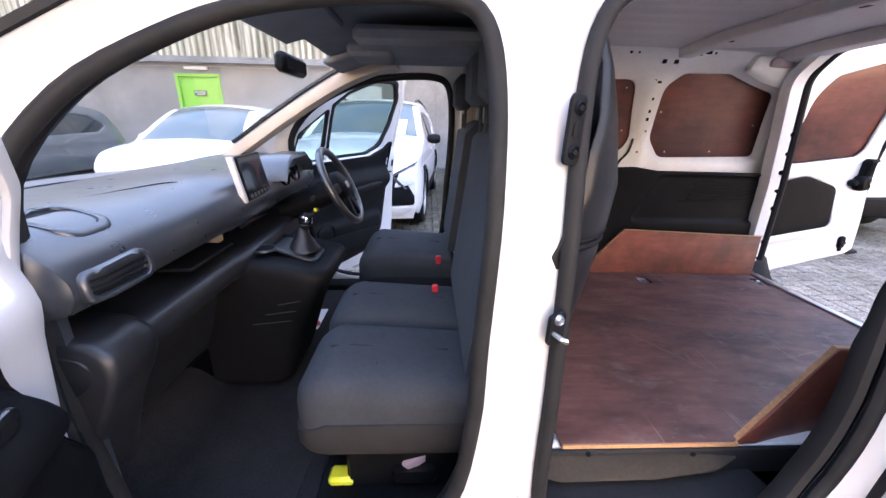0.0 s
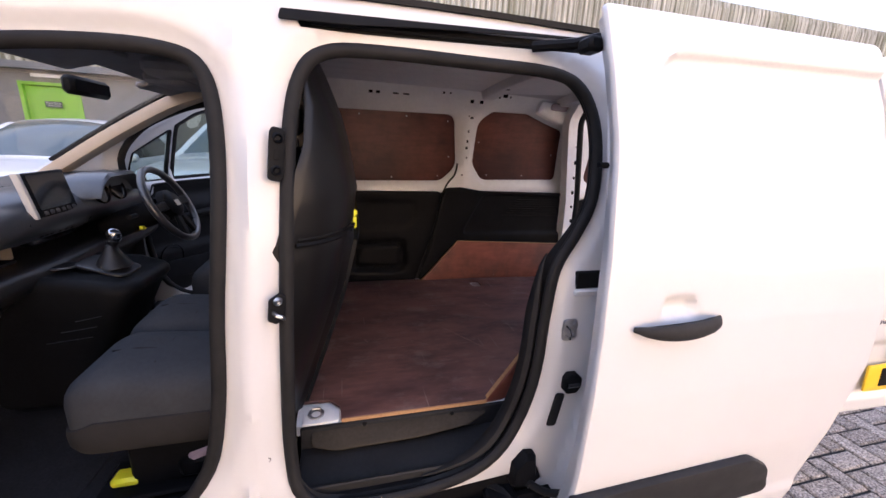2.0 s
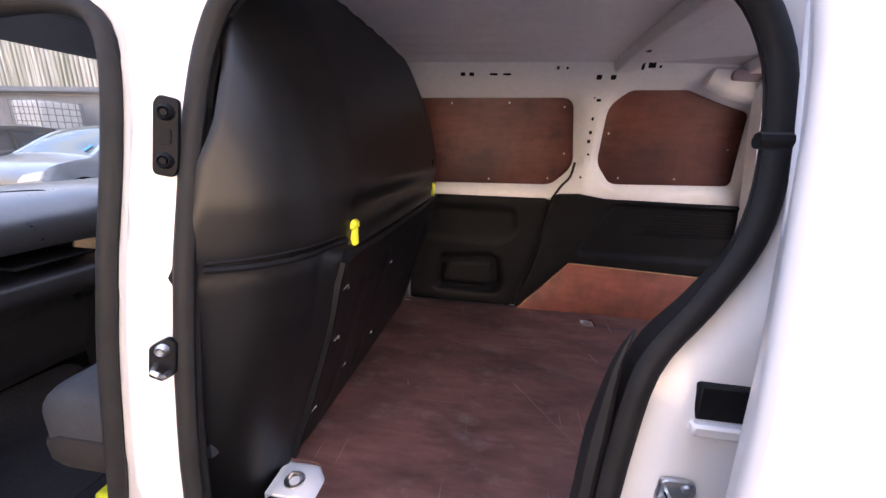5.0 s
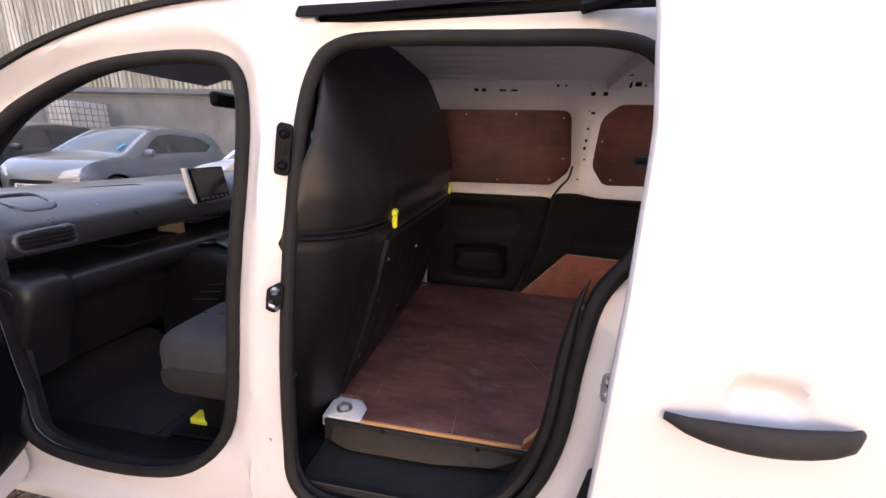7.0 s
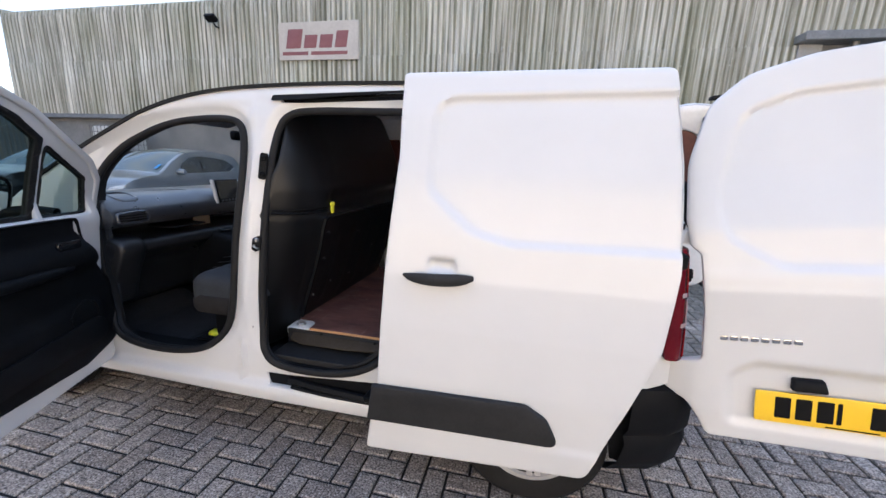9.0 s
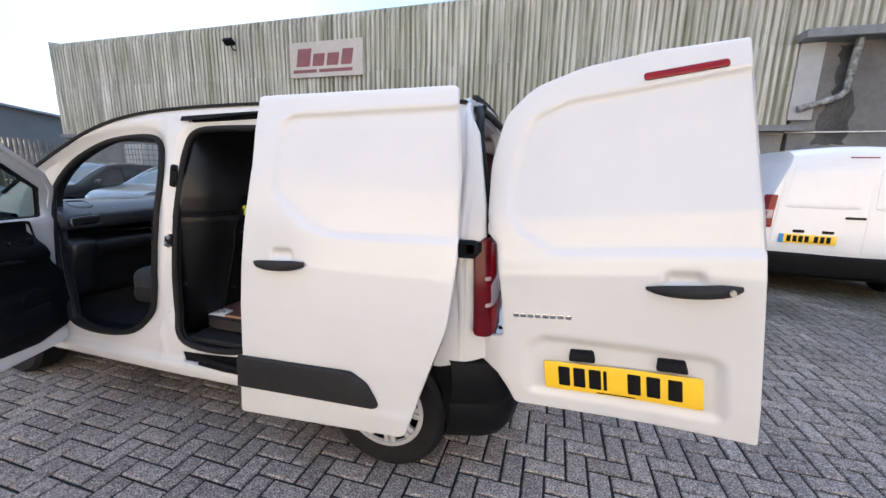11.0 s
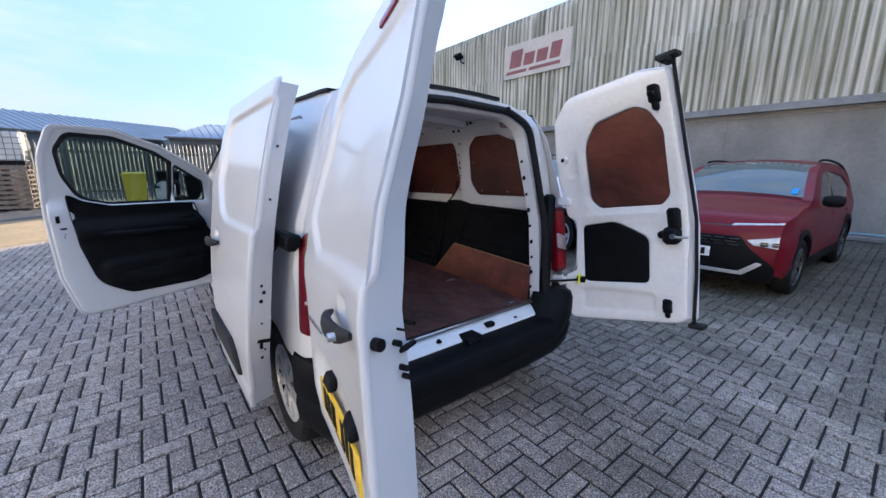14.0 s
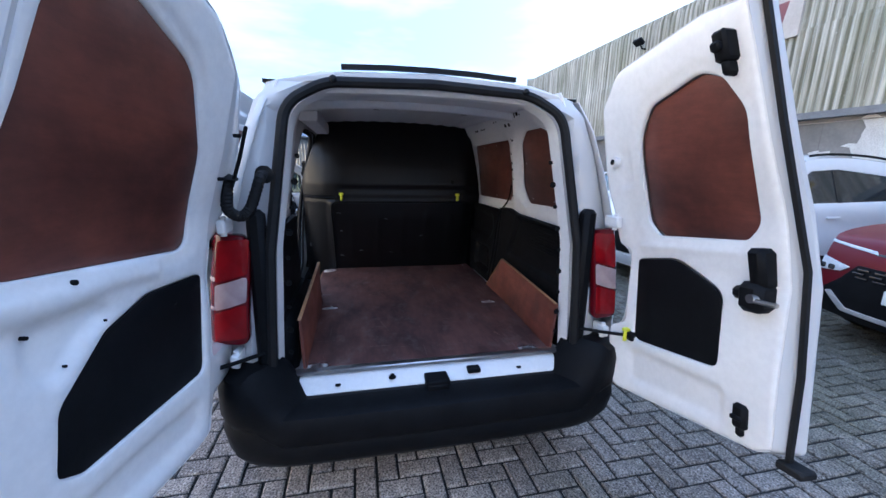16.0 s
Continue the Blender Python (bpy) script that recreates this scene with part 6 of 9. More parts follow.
# wheel-box guards
GUARD_R = [(0.895, 0.556), (1.935, 0.556), (1.94, 0.79), (1.135, 0.818)]
part("wheel_guard", sheet(GUARD_R, lambda u, v, w: np.stack([u, 2.035 + 0.06 * (v - 0.55) - w - 0.03 * smooth(u, 1.2, 1.95), v], 1), [], 0.012, 0.0015, 0.12), PLY_GUARD, van, "reddish plywood wheel-box guard")
part("guard_edge", sweep([(0.895, 2.036, 0.5575), (1.135, 2.052, 0.8185), (1.94, 2.02, 0.7925)], [(-0.0075, -0.001), (0.0075, -0.001), (0.0075, 0.002), (-0.0075, 0.002)]), RAW_EDGE, van)
GUARD_L = [(0.90, 0.47), (0.95, 0.47), (1.935, 0.55), (1.94, 0.79), (1.12, 0.83), (0.875, 0.54)]
part("wheel_guard", sheet(GUARD_L, lambda u, v, w: np.stack([u, 0.80 + 0.045 * smooth(u, 0.9, 1.15) - 0.03 * (v - 0.55) - w, v], 1), [], 0.012, 0.0015, 0.1), PLY_GUARD, van, "reddish plywood wheel-box guard")
part("guard_edge", sweep([(0.875, 0.807, 0.542), (1.12, 0.846, 0.8315), (1.94, 0.842, 0.7915)], [(-0.0075, -0.001), (0.0075, -0.001), (0.0075, 0.002), (-0.0075, 0.002)]), RAW_EDGE, van)
for s in (1, -1):
    part("wheel_box", box(1.15, 1.92, 2.06 if s > 0 else 0.66, 2.22 if s > 0 else 0.82, 0.5, 0.76, 0.05), BLACK, van)
# step well in the side opening
STEP = fillet([(0.25, 0.61), (0.9, 0.61), (0.95, 0.72), (0.93, 0.80), (0.25, 0.80)], [0.06, 0.12, 0.05, 0.01, 0.01])
part("step_tray", join(sheet(STEP, lambda u, v, w: np.stack([u, v, 0.465 + w + 0.03 * smooth(0.64 - v, 0, 0.04)], 1), [], 0.05, 0.008, 0.014,
     lambda P: np.where((P[:, 1] < 0.685) & (P[:, 1] > 0.635) & (P[:, 0] > 0.36) & (P[:, 0] < 0.82), 0.003 * np.sin((P[:, 1] - 0.635) / 0.0125 * 2 * math.pi), 0)), box(0.25, 1.12, 0.785, 0.80, 0.45, 0.540, 0.004)), TRIM_GREY, van, "black plastic step well")
part("step_insert", sheet(fillet([(0.285, 0.055), (0.36, 0.035), (0.62, 0.038), (0.80, 0.055), (0.885, 0.092), (0.70, 0.106), (0.285, 0.106)], [0.02, 0.06, 0.1, 0.08, 0.006, 0.1, 0.02]), lambda u, v, w: np.stack([u, 0.705 + v * 0.82, 0.474 + v * 0.52 + w], 1), [], 0.006, 0.003, 0.03), PALE_INSERT, van, "grey-brown step insert")
for i, (x, z) in enumerate(((0.75, 0.525), (0.45, 0.532))):
    part("screw_cap", lathe([(0, 0.006), (0.007, 0.004), (0.009, 0)], 8, Matrix.Translation((x, 0.784, z)) @ Euler((math.pi / 2, 0, 0)).to_matrix().to_4x4()), BLACK, van)

# ---- cab ----
part("cab_floor", box(-1.0, 0.22, 0.63, 2.25, 0.36, 0.40, 0.02), CARPET, van, "black cab floor")
part("floor_mat", sheet(fillet([(-0.92, 0.70), (-0.36, 0.68), (-0.34, 1.22), (-0.9, 1.25)], 0.06), lambda u, v, w: np.stack([u, v, 0.405 + w + 0.12 * smooth(-0.75 - u, 0, 0.2)], 1), [], 0.01, 0.004, 0.03), CARPET, van, "ribbed black rubber floor mat")
part("firewall", sheet([(0.62, 0.36), (2.26, 0.36), (2.26, 1.12), (0.62, 1.12)], lambda u, v, w: np.stack([-0.98 + w - 0.1 * smooth(v, 0.4, 0.8), u, v], 1), [], 0.02, 0, 0.2), CARPET, van)
for s in (1, -1):
    part("footwell_side", sheet([(-1.0, 0.40), (-0.70, 0.40), (-0.70, 1.12), (-1.0, 1.12)], lambda u, v, w: np.stack([u, CY - s * (CY - 0.655) - s * w, v], 1), [], 0.02, 0, 0.2), BLACK_SOFT, van)
    part("sill_cover", sweep([(-0.70, CY - s * (CY - 0.66), 0.415), (0.12, CY - s * (CY - 0.655), 0.42)], fillet([(-0.05, -0.03), (0.05, -0.03), (0.05, 0.02), (-0.05, 0.02)], 0.015, 2)), BLACK, van)


def dash_ring(y, k=0.0):
    """Cross-section of the dashboard; k rounds it off towards the doors."""
    pts = [(-1.40, 1.13), (-1.22, 1.175), (-1.0, 1.20), (-0.82, 1.197 - 0.02 * k), (-0.72, 1.17 - 0.03 * k), (-0.66, 1.115 - 0.03 * k), (-0.652, 1.065), (-0.675, 1.03), (-0.80, 1.015), (-0.86, 0.99), (-0.82, 0.955), (-0.67, 0.945),
           (-0.635, 0.92), (-0.645, 0.875), (-0.74, 0.80), (-0.78, 0.68), (-0.84, 0.56), (-0.98, 0.50), (-1.3, 0.5), (-1.4, 0.8)]
    return [(x - 0.05 * k, y, z) for x, z in pts]


DASH_STEPS = ((0.645, 0.6), (0.66, 0.2), (0.72, 0.0), (1.0, 0), (1.22, 0), (1.26, -0.2), (1.60, -0.2), (1.64, 0), (2.0, 0), (2.16, 0.0), (2.22, 0.2), (2.235, 0.6))
DASH_LOW = surface("black_dash_plastic", (0.010, 0.0108, 0.0125), (0.017, 0.018, 0.0205), 0.38, 5, spec=0.5, bump_scale=500, bump_amt=0.2, spot=0.1, bdist=0.0005)
dash = part("dashboard", loft([spline(dash_ring(y, k)[:8], 4, closed=False) + [(-1.38, y, 1.03)] for y, k in DASH_STEPS]), BLACK_SOFT, van, "dark grey padded dashboard with a black lower half")
part("lower_dash", loft([[(x - 0.004, yy, z - 0.001) for x, yy, z in [(-1.38, y, 1.03)] + spline(dash_ring(y, k)[7:], 4, closed=False)] for y, k in DASH_STEPS]), DASH_LOW, dash, "black moulded lower dashboard")
VENT = fillet([(0.672, 1.045), (0.845, 1.045), (0.845, 1.115), (0.672, 1.11)], 0.028)
vent_place = lambda u, v, w: np.stack([-0.646 + w - 0.3 * np.maximum(v - 1.08, 0) - 0.3 * np.maximum(0.72 - u, 0), u, v], 1)
vent = part("air_vent", sheet(VENT, vent_place, [fillet([(0.686, 1.056), (0.832, 1.056), (0.832, 1.104), (0.686, 1.099)], 0.02)], 0.03, 0.006, 0.02, lambda P: 0.012 + 0 * P[:, 0]), BLACK_SOFT, dash, "black side air vent with slats")
part("vent_back", sheet(fillet([(0.68, 1.05), (0.838, 1.05), (0.838, 1.108), (0.68, 1.104)], 0.02), vent_place, [], 0.004, 0, 0.04, lambda P: -0.006 + 0 * P[:, 0]), INK, vent)
for z in (1.066, 1.078, 1.09):
    part("slat", tube([tuple(vent_place(np.array([u]), np.array([z]), np.array([0.004]))[0]) for u in (0.688, 0.72, 0.83)], 0.0028, 6), BLACK, vent)
top_z = lambda u: np.interp(u, [-1.0, -0.82, -0.72, -0.66], [1.20, 1.197, 1.17, 1.115])
cup_place = lambda u, v, w: np.stack([u, v, top_z(u) + w], 1)
part("cup_holder", sheet(fillet([(-0.835, 0.725), (-0.70, 0.735), (-0.70, 0.855), (-0.835, 0.865)], 0.045), cup_place, [fillet([(-0.82, 0.742), (-0.718, 0.75), (-0.718, 0.84), (-0.82, 0.848)], 0.035)], 0.02, 0.006, 0.02, lambda P: 0.009 + 0 * P[:, 0]), BLACK_SOFT, dash, "raised cup holder rim")
part("cup_well", sheet(fillet([(-0.825, 0.738), (-0.714, 0.745), (-0.714, 0.845), (-0.825, 0.852)], 0.035), cup_place, [], 0.003, 0, 0.03, lambda P: 0.002 + 0 * P[:, 0]), INK, dash)
part("defrost_vent", join(*[box(-0.95, -0.925, 0.70 + i * 0.035, 0.725 + i * 0.035, 1.1985, 1.2025, 0.001) for i in range(3)]), INK, dash)
part("top_tray", sheet(fillet([(-0.82, 1.30), (-0.70, 1.215), (-0.735, 1.42), (-0.83, 1.47)], [0.01, 0.02, 0.02, 0.01]), cup_place, [], 0.004, 0.001, 0.02, lambda P: 0.003 + 0 * P[:, 0]), INK, dash, "dark open tray")
for path in ([(-0.93, 0.665, 1.199), (-0.86, 0.95, 1.198), (-0.815, 1.19, 1.197), (-0.78, 1.235, 1.187), (-0.70, 1.30, 1.152), (-0.665, 1.33, 1.12)], [(-0.86, 0.80, 1.198), (-0.84, 0.865, 1.197), (-0.74, 0.885, 1.176), (-0.68, 0.90, 1.134), (-0.655, 0.905, 1.08)]):
    part("pad_seam", tube(spline(path, 4, closed=False), 0.0022, 5), INK, dash)
knee = [(-0.85, 0.62), (-0.845, 0.93), (-0.80, 0.972), (-0.70, 0.976), (-0.645, 0.955), (-0.622, 0.92), (-0.635, 0.86), (-0.69, 0.75), (-0.74, 0.60)]
part("knee_bolster", loft([spline([(-0.76 + (x + 0.76) * k, y, 0.84 + (z - 0.84) * k) for x, z in knee], 4, closed=False) for y, k in ((0.648, 0.86), (0.654, 0.95), (0.668, 1.0), (0.74, 1.0), (0.772, 0.985), (0.792, 0.93), (0.802, 0.82), (0.804, 0.7))]), DASH_LOW, dash, "rounded knee bolster")
part("glove_catch", move(box(-0.01, 0.01, -0.012, 0.012, -0.03, 0.03, 0.006), Matrix.Translation((-0.70, 1.17, 0.845)) @ Euler((0.4, 0, 0)).to_matrix().to_4x4()), BLACK, dash)
screen_place = lambda u, v, w: np.stack([-0.636 + w - 0.2 * (v - 1.11) - 0.05 * (u - 1.34), u, v], 1)
scr = part("touch_screen", sheet(rect4(1.345, 1.575, 1.108, 1.262), screen_place, [], 0.016, 0.004, 0.05), BLACK, dash, "tablet-like touch screen with a pale edge")
part("screen_glass", sheet(rect4(1.362, 1.567, 1.134, 1.256), screen_place, [], 0.002, 0, 0.05, lambda P: 0.002 + 0 * P[:, 0]), GLOSS_BLACK, scr, "dark switched-off display")
part("screen_edge", sheet(rect4(1.328, 1.346, 1.106, 1.264), screen_place, [], 0.022, 0.004, 0.02, lambda P: 0.001 + 0 * P[:, 0]), PALE_EDGE, scr, "pale silver edge strip")
for i in range(6):
    part("screen_key", sheet(rect4(1.372 + i * 0.033, 1.394 + i * 0.033, 1.114, 1.128), screen_place, [], 0.003, 0.001, 0.05, lambda P: 0.002 + 0 * P[:, 0]), BLACK_SOFT, scr)
part("heater_panel", sheet(fillet([(1.20, 1.02), (1.45, 1.02), (1.44, 1.11), (1.21, 1.11)], 0.02), lambda u, v, w: np.stack([-0.668 + w - 0.35 * (v - 1.02), u + 0.12, v - 0.01], 1), [], 0.05, 0.006, 0.04), GLOSS_BLACK, dash, "black heater control panel")
for u in (1.235, 1.26, 1.285, 1.33, 1.365, 1.40):
    part("button", box(-0.68, -0.655, u + 0.12, u + 0.138, 1.035, 1.06, 0.004), BLACK, dash)
bin_rings = []
for y, k in ((1.64, 0.3), (1.68, 0.75), (1.74, 1.0), (1.94, 1.0), (2.0, 0.75), (2.04, 0.3)):
    bin_rings.append([(x, y, 1.10 + (z - 1.10) * k + 0.0) for x, z in ((-0.90, 1.10), (-0.84, 1.20), (-0.72, 1.235), (-0.61, 1.235), (-0.60, 1.22), (-0.66, 1.20), (-0.69, 1.10))])
cl = part("instrument_binnacle", loft(bin_rings), BLACK_SOFT, dash, "hooded instrument binnacle")
for y in (1.77, 1.91):
    part("dial", lathe([(0, 0.004), (0.05, 0.004), (0.056, 0.012), (0.06, 0)], 20, Matrix.Translation((-0.672, y, 1.15)) @ Euler((0, math.pi / 2 - 0.3, 0)).to_matrix().to_4x4()), GLOSS_BLACK, cl, "round dial")
# steering wheel
swm = Matrix.Translation((-0.42, 1.84, 1.085)) @ Euler((0, radians(64), 0)).to_matrix().to_4x4()
sw = part("steering_wheel", move(tube([(0.182 * math.cos(a_), 0.182 * math.sin(a_), 0) for a_ in np.linspace(0, 2 * math.pi, 40, endpoint=False)], 0.0165, 10, closed=True), swm), BLACK_SOFT, van, "black steering wheel")
part("wheel_hub", join(move(lathe([(0, 0.03), (0.05, 0.028), (0.07, 0.012), (0.075, -0.02), (0, -0.05)], 20), swm), *[move(box(0.05, 0.17, -0.022, 0.022, -0.008, 0.012, 0.006), swm @ Matrix.Rotation(a_, 4, "Z")) for a_ in (math.pi / 2, -math.pi / 2, 0.35, -0.35)]), BLACK, sw, "airbag hub with three spokes")
part("wheel_badge", move(join(box(-0.01, 0.02, -0.02, 0.02, 0.028, 0.033, 0.002)), swm), ALU, sw)
part("column", join(tube([(-0.46, 1.84, 1.06), (-0.70, 1.84, 0.96)], 0.06, 12), tube([(-0.52, 1.72, 1.05), (-0.5, 1.62, 1.06)], 0.01, 8)), BLACK, van, "black steering column")
part("column_tag", box(-0.55, -0.53, 1.79, 1.83, 0.965, 0.985, 0.004), YELLOW_TAB, van)
# centre console and gear lever
def console_ring(rear, z, inset=0.0, r=0.09):
    """Plan outline of the console at one height; its top falls towards the seats."""
    pts = fillet([(-0.82, 1.24 + inset), (rear - inset, 1.24 + inset), (rear - inset, 1.63 - inset), (-0.82, 1.63 - inset)], [0.005, r, r, 0.005], 6)
    return [(x, y, z + (0.06 * smooth(np.array([-x]), 0.38, 0.62)[0] if z > 0.82 else 0.0)) for x, y in pts]


con = part("centre_console", loft([console_ring(-0.53, 0.42), console_ring(-0.46, 0.64), console_ring(-0.385, 0.795), console_ring(-0.352, 0.835), console_ring(-0.350, 0.852, 0.002), console_ring(-0.352, 0.866, 0.008), console_ring(-0.355, 0.874, 0.02), console_ring(-0.36, 0.873, 0.034), console_ring(-0.365, 0.868, 0.05)]), BLACK, van, "black rounded centre console")
for dz, d0 in ((0.765, 0.03), (0.725, 0.0), (0.685, -0.03)):
    xr = float(np.interp(dz, [0.42, 0.64, 0.795], [-0.53, -0.46, -0.385]))
    part("console_line", tube([(xr - 0.17 + d0, 1.2392, dz - 0.012), (xr - 0.06, 1.2392, dz + 0.004)], 0.0016, 5), BLACK_SOFT, con)
part("gear_surround", sheet(fillet([(-0.58, 1.34), (-0.42, 1.34), (-0.42, 1.50), (-0.58, 1.50)], 0.04), lambda u, v, w: np.stack([u, v, 0.868 + 0.06 * smooth(-u, 0.38, 0.62) + w], 1), [], 0.012, 0.004, 0.02, lambda P: 0.012 + 0 * P[:, 0]), DASH_LOW, con)
part("gear_boot", lathe([(0.062, 0), (0.057, 0.012), (0.05, 0.02), (0.046, 0.03), (0.035, 0.045), (0.03, 0.055), (0.016, 0.085), (0, 0.085)], 14, Matrix.Translation((-0.485, 1.42, 0.905))), DASH_LOW, con)
gl_ = part("gear_lever", join(tube([(-0.485, 1.42, 0.96), (-0.475, 1.42, 1.02)], 0.008, 8), sweep([(-0.474, 1.42, 0.985), (-0.472, 1.418, 1.0), (-0.468, 1.415, 1.02), (-0.462, 1.41, 1.035), (-0.455, 1.405, 1.045)], disc(0.023, 12), scale=[0.5, 0.85, 1.08, 1.0, 0.6])), DASH_LOW, con, "gear lever with chrome-edged knob")
part("knob_ring", sweep([(-0.470, 1.4165, 1.012), (-0.468, 1.4145, 1.020), (-0.462, 1.4095, 1.036), (-0.457, 1.4065, 1.046)], disc(0.0255, 14), scale=[0.9, 1.0, 0.96, 0.7]), CHROME, gl_, "chrome knob cap")
part("console_ring", join(tube([(-0.61 + 0.04 * math.cos(a_), 1.36 + 0.04 * math.sin(a_), 0.926) for a_ in np.linspace(0, 2 * math.pi, 18, endpoint=False)], 0.005, 6, closed=True)), BLACK_SOFT, con, "cup ring")
part("console_well", lathe([(0.0, 0.0), (0.037, 0.0), (0.037, 0.002)], 16, Matrix.Translation((-0.61, 1.36, 0.9285))), INK, con)
part("knee_shelf", box(-0.86, -0.66, 1.0, 1.24, 0.98, 0.99, 0.003), BLACK, dash)
part("glove_shelf_end", sheet(fillet([(1.19, 0.935), (1.335, 0.935), (1.335, 1.012), (1.20, 1.012)], 0.02), lambda u, v, w: np.stack([-0.775 + w, u + 0.06, v], 1), [], 0.01, 0.003, 0.04), BEIGE, dash)


def cushion(x0, x1, y0, y1, z0, z1, puff=0.02, fall=0.06, n=10):
    """A padded cushion, rounded over its front edge."""
    rings = []
    for j in range(n + 1):
        q = j / n
        y = y0 + (y1 - y0) * q
        e = (1 - abs(2 * q - 1) ** 6)
        ins = 0.035 * (1 - e)
        prof = [(x1, z0), (x1, z1 - 0.03), (x1 - 0.05, z1 - 0.012), (x1 - 0.18, z1 - 0.01), (x0 + 0.14, z1 + puff * 0.6), (x0 + 0.07, z1 + puff * 0.5), (x0 + 0.025, z1 - 0.015), (x0 + 0.005, z1 - fall), (x0 + 0.02, z0 + 0.03), (x0 + 0.06, z0)]
        rings.append([(x + (0.3 * ins if x < (x0 + x1) / 2 else 0), y, z - ins * (1 if z > (z0 + z1) / 2 else 0)) for x, z in prof])
    return loft(rings)


def seat_outline(x0, x1, y0, y1, inset, r):
    return fillet([(x0 + inset, y0 + inset), (x1 - inset, y0 + inset), (x1 - inset, y1 - inset), (x0 + inset, y1 - inset)], [max(0.01, r - inset), 0.03, 0.03, max(0.01, r - inset)], 7)


def seat_rise(x):
    """The cushion is highest behind its rounded front edge."""
    return 0.022 * float(smooth(np.array([-x]), 0.0, 0.24)[0]) - 0.02 * float(smooth(np.array([-x]), 0.24, 0.34)[0])


def pad(x0, x1, y0, y1, z0, z1, r=0.085):
    """A padded seat cushion with a soft rounded rim and a crowned top."""
    rows = []
    for inset, z in ((0.02, z0), (0.006, z0 + 0.012), (0.0, z0 + 0.04), (0.0, z1 - 0.058), (0.004, z1 - 0.036), (0.014, z1 - 0.018), (0.03, z1 - 0.006), (0.055, z1 + 0.002), (0.10, z1 + 0.008)):
        rows.append([(x, y, z + (seat_rise(x) if z > z1 - 0.06 else 0.0)) for x, y in seat_outline(x0, x1, y0, y1, inset, r)])
    return loft(rows)


def seat(y0, y1, label, split):
    edges = [y0, split, y1] if split else [y0, y1]
    s = part("seat", pad(-0.335, 0.14, edges[0], edges[1] - (0.002 if split else 0), 0.60, 0.775), CLOTH, van, label)
    if split:
        part("cushion", pad(-0.335, 0.14, split + 0.002, y1, 0.60, 0.775), CLOTH, s, "second charcoal seat cushion")
    rows = []
    for grow, z, sag in ((-0.03, 0.572, 0), (-0.006, 0.580, 0), (0.006, 0.605, 0), (0.008, 0.655, 0.4), (0.005, 0.70, 1), (-0.012, 0.706, 1)):
        rows.append([(x, y, z - sag * 0.05 * math.exp(-((x + 0.335) / 0.09) ** 2) - sag * 0.02 * float(smooth(np.array([x]), 0.0, 0.12)[0])) for x, y in seat_outline(-0.335, 0.14, y0, y1, -grow, 0.085)])
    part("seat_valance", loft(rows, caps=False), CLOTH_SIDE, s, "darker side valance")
    part("seat_base", join(box(-0.22, 0.14, y0 + 0.05, y1 - 0.05, 0.40, 0.59, 0.01)), BLACK, s, "black seat frame")
    m = Matrix.Translation((0.135, 0, 0.79)) @ Euler((0, radians(97), 0)).to_matrix().to_4x4()
    part("backrest", move(cushion(-0.62, -0.02, y0 + 0.01, y1 - 0.01, -0.045, 0.075), m), CLOTH, s, "charcoal cloth backrest")
    n = max(1, round((y1 - y0) / 0.42))
    for i in range(n):
        yc = y0 + (i + 0.5) * (y1 - y0) / n
        part("headrest", join(box(0.12, 0.20, yc - 0.12, yc + 0.12, 1.44, 1.59, 0.035), *[tube([(0.17, yc + q, 1.36), (0.17, yc + q, 1.46)], 0.006, 6) for q in (-0.06, 0.06)]), CLOTH, s, "padded headrest")
    for ya, yb in zip(edges[:-1], edges[1:]):
        ym = ya + 0.52 * (yb - ya)
        part("seam", tube([(x, ym + 0.03 * x, 0.7815 + seat_rise(x)) for x in (-0.265, -0.2, -0.1, 0.0, 0.06)], 0.0028, 6), CLOTH_SIDE, s)
        part("seam", tube([(-0.13, y, 0.7815 + seat_rise(-0.13)) for y in (ya + 0.09, ym, yb - 0.09)], 0.0022, 6), CLOTH_SIDE, s)
    return s


seat(0.745, 1.40, "charcoal cloth double passenger bench", 1.075)
seat(1.66, 2.14, "charcoal cloth driver's seat", 0)
for y, x in ((1.30, 0.03), (1.62, 0.05)):
    part("belt_buckle", join(box(x - 0.012, x + 0.012, y - 0.010, y + 0.010, 0.77, 0.808, 0.005)), RED_TAB, van, "red belt buckle")
part("seat_lever", box(-0.275, -0.20, 0.79, 0.845, 0.415, 0.445, 0.012), YELLOW_TAB, van, "yellow jack strap tab")
part("jack_tray", join(box(-0.30, 0.06, 0.72, 0.90, 0.40, 0.418, 0.004), tube([(-0.28, 0.735, 0.43), (0.05, 0.735, 0.44)], 0.008, 6), box(-0.10, 0.04, 0.78, 0.88, 0.42, 0.50, 0.02)), BLACK, van, "black jack tray under the bench")
part("tool_wrap", move(box(-0.09, 0.09, -0.03, 0.03, 0, 0.05, 0.015), Matrix.Translation((0.02, 0.83, 0.50)) @ Euler((0, -0.5, 0.2)).to_matrix().to_4x4()), surface("mauve_wrap", (0.35, 0.28, 0.36), (0.42, 0.34, 0.42), 0.5, 12), van, "mauve wrapped tool under the bench")
lf = solid("leaflet", join(box(-0.71, -0.54, 1.655, 1.86, 0.4015, 0.406, 0.001)), surface("white_paper", (0.7, 0.71, 0.73), (0.78, 0.78, 0.79), 0.7, 9), "white paper leaflet with round red mark on the cab floor", "leaflet")
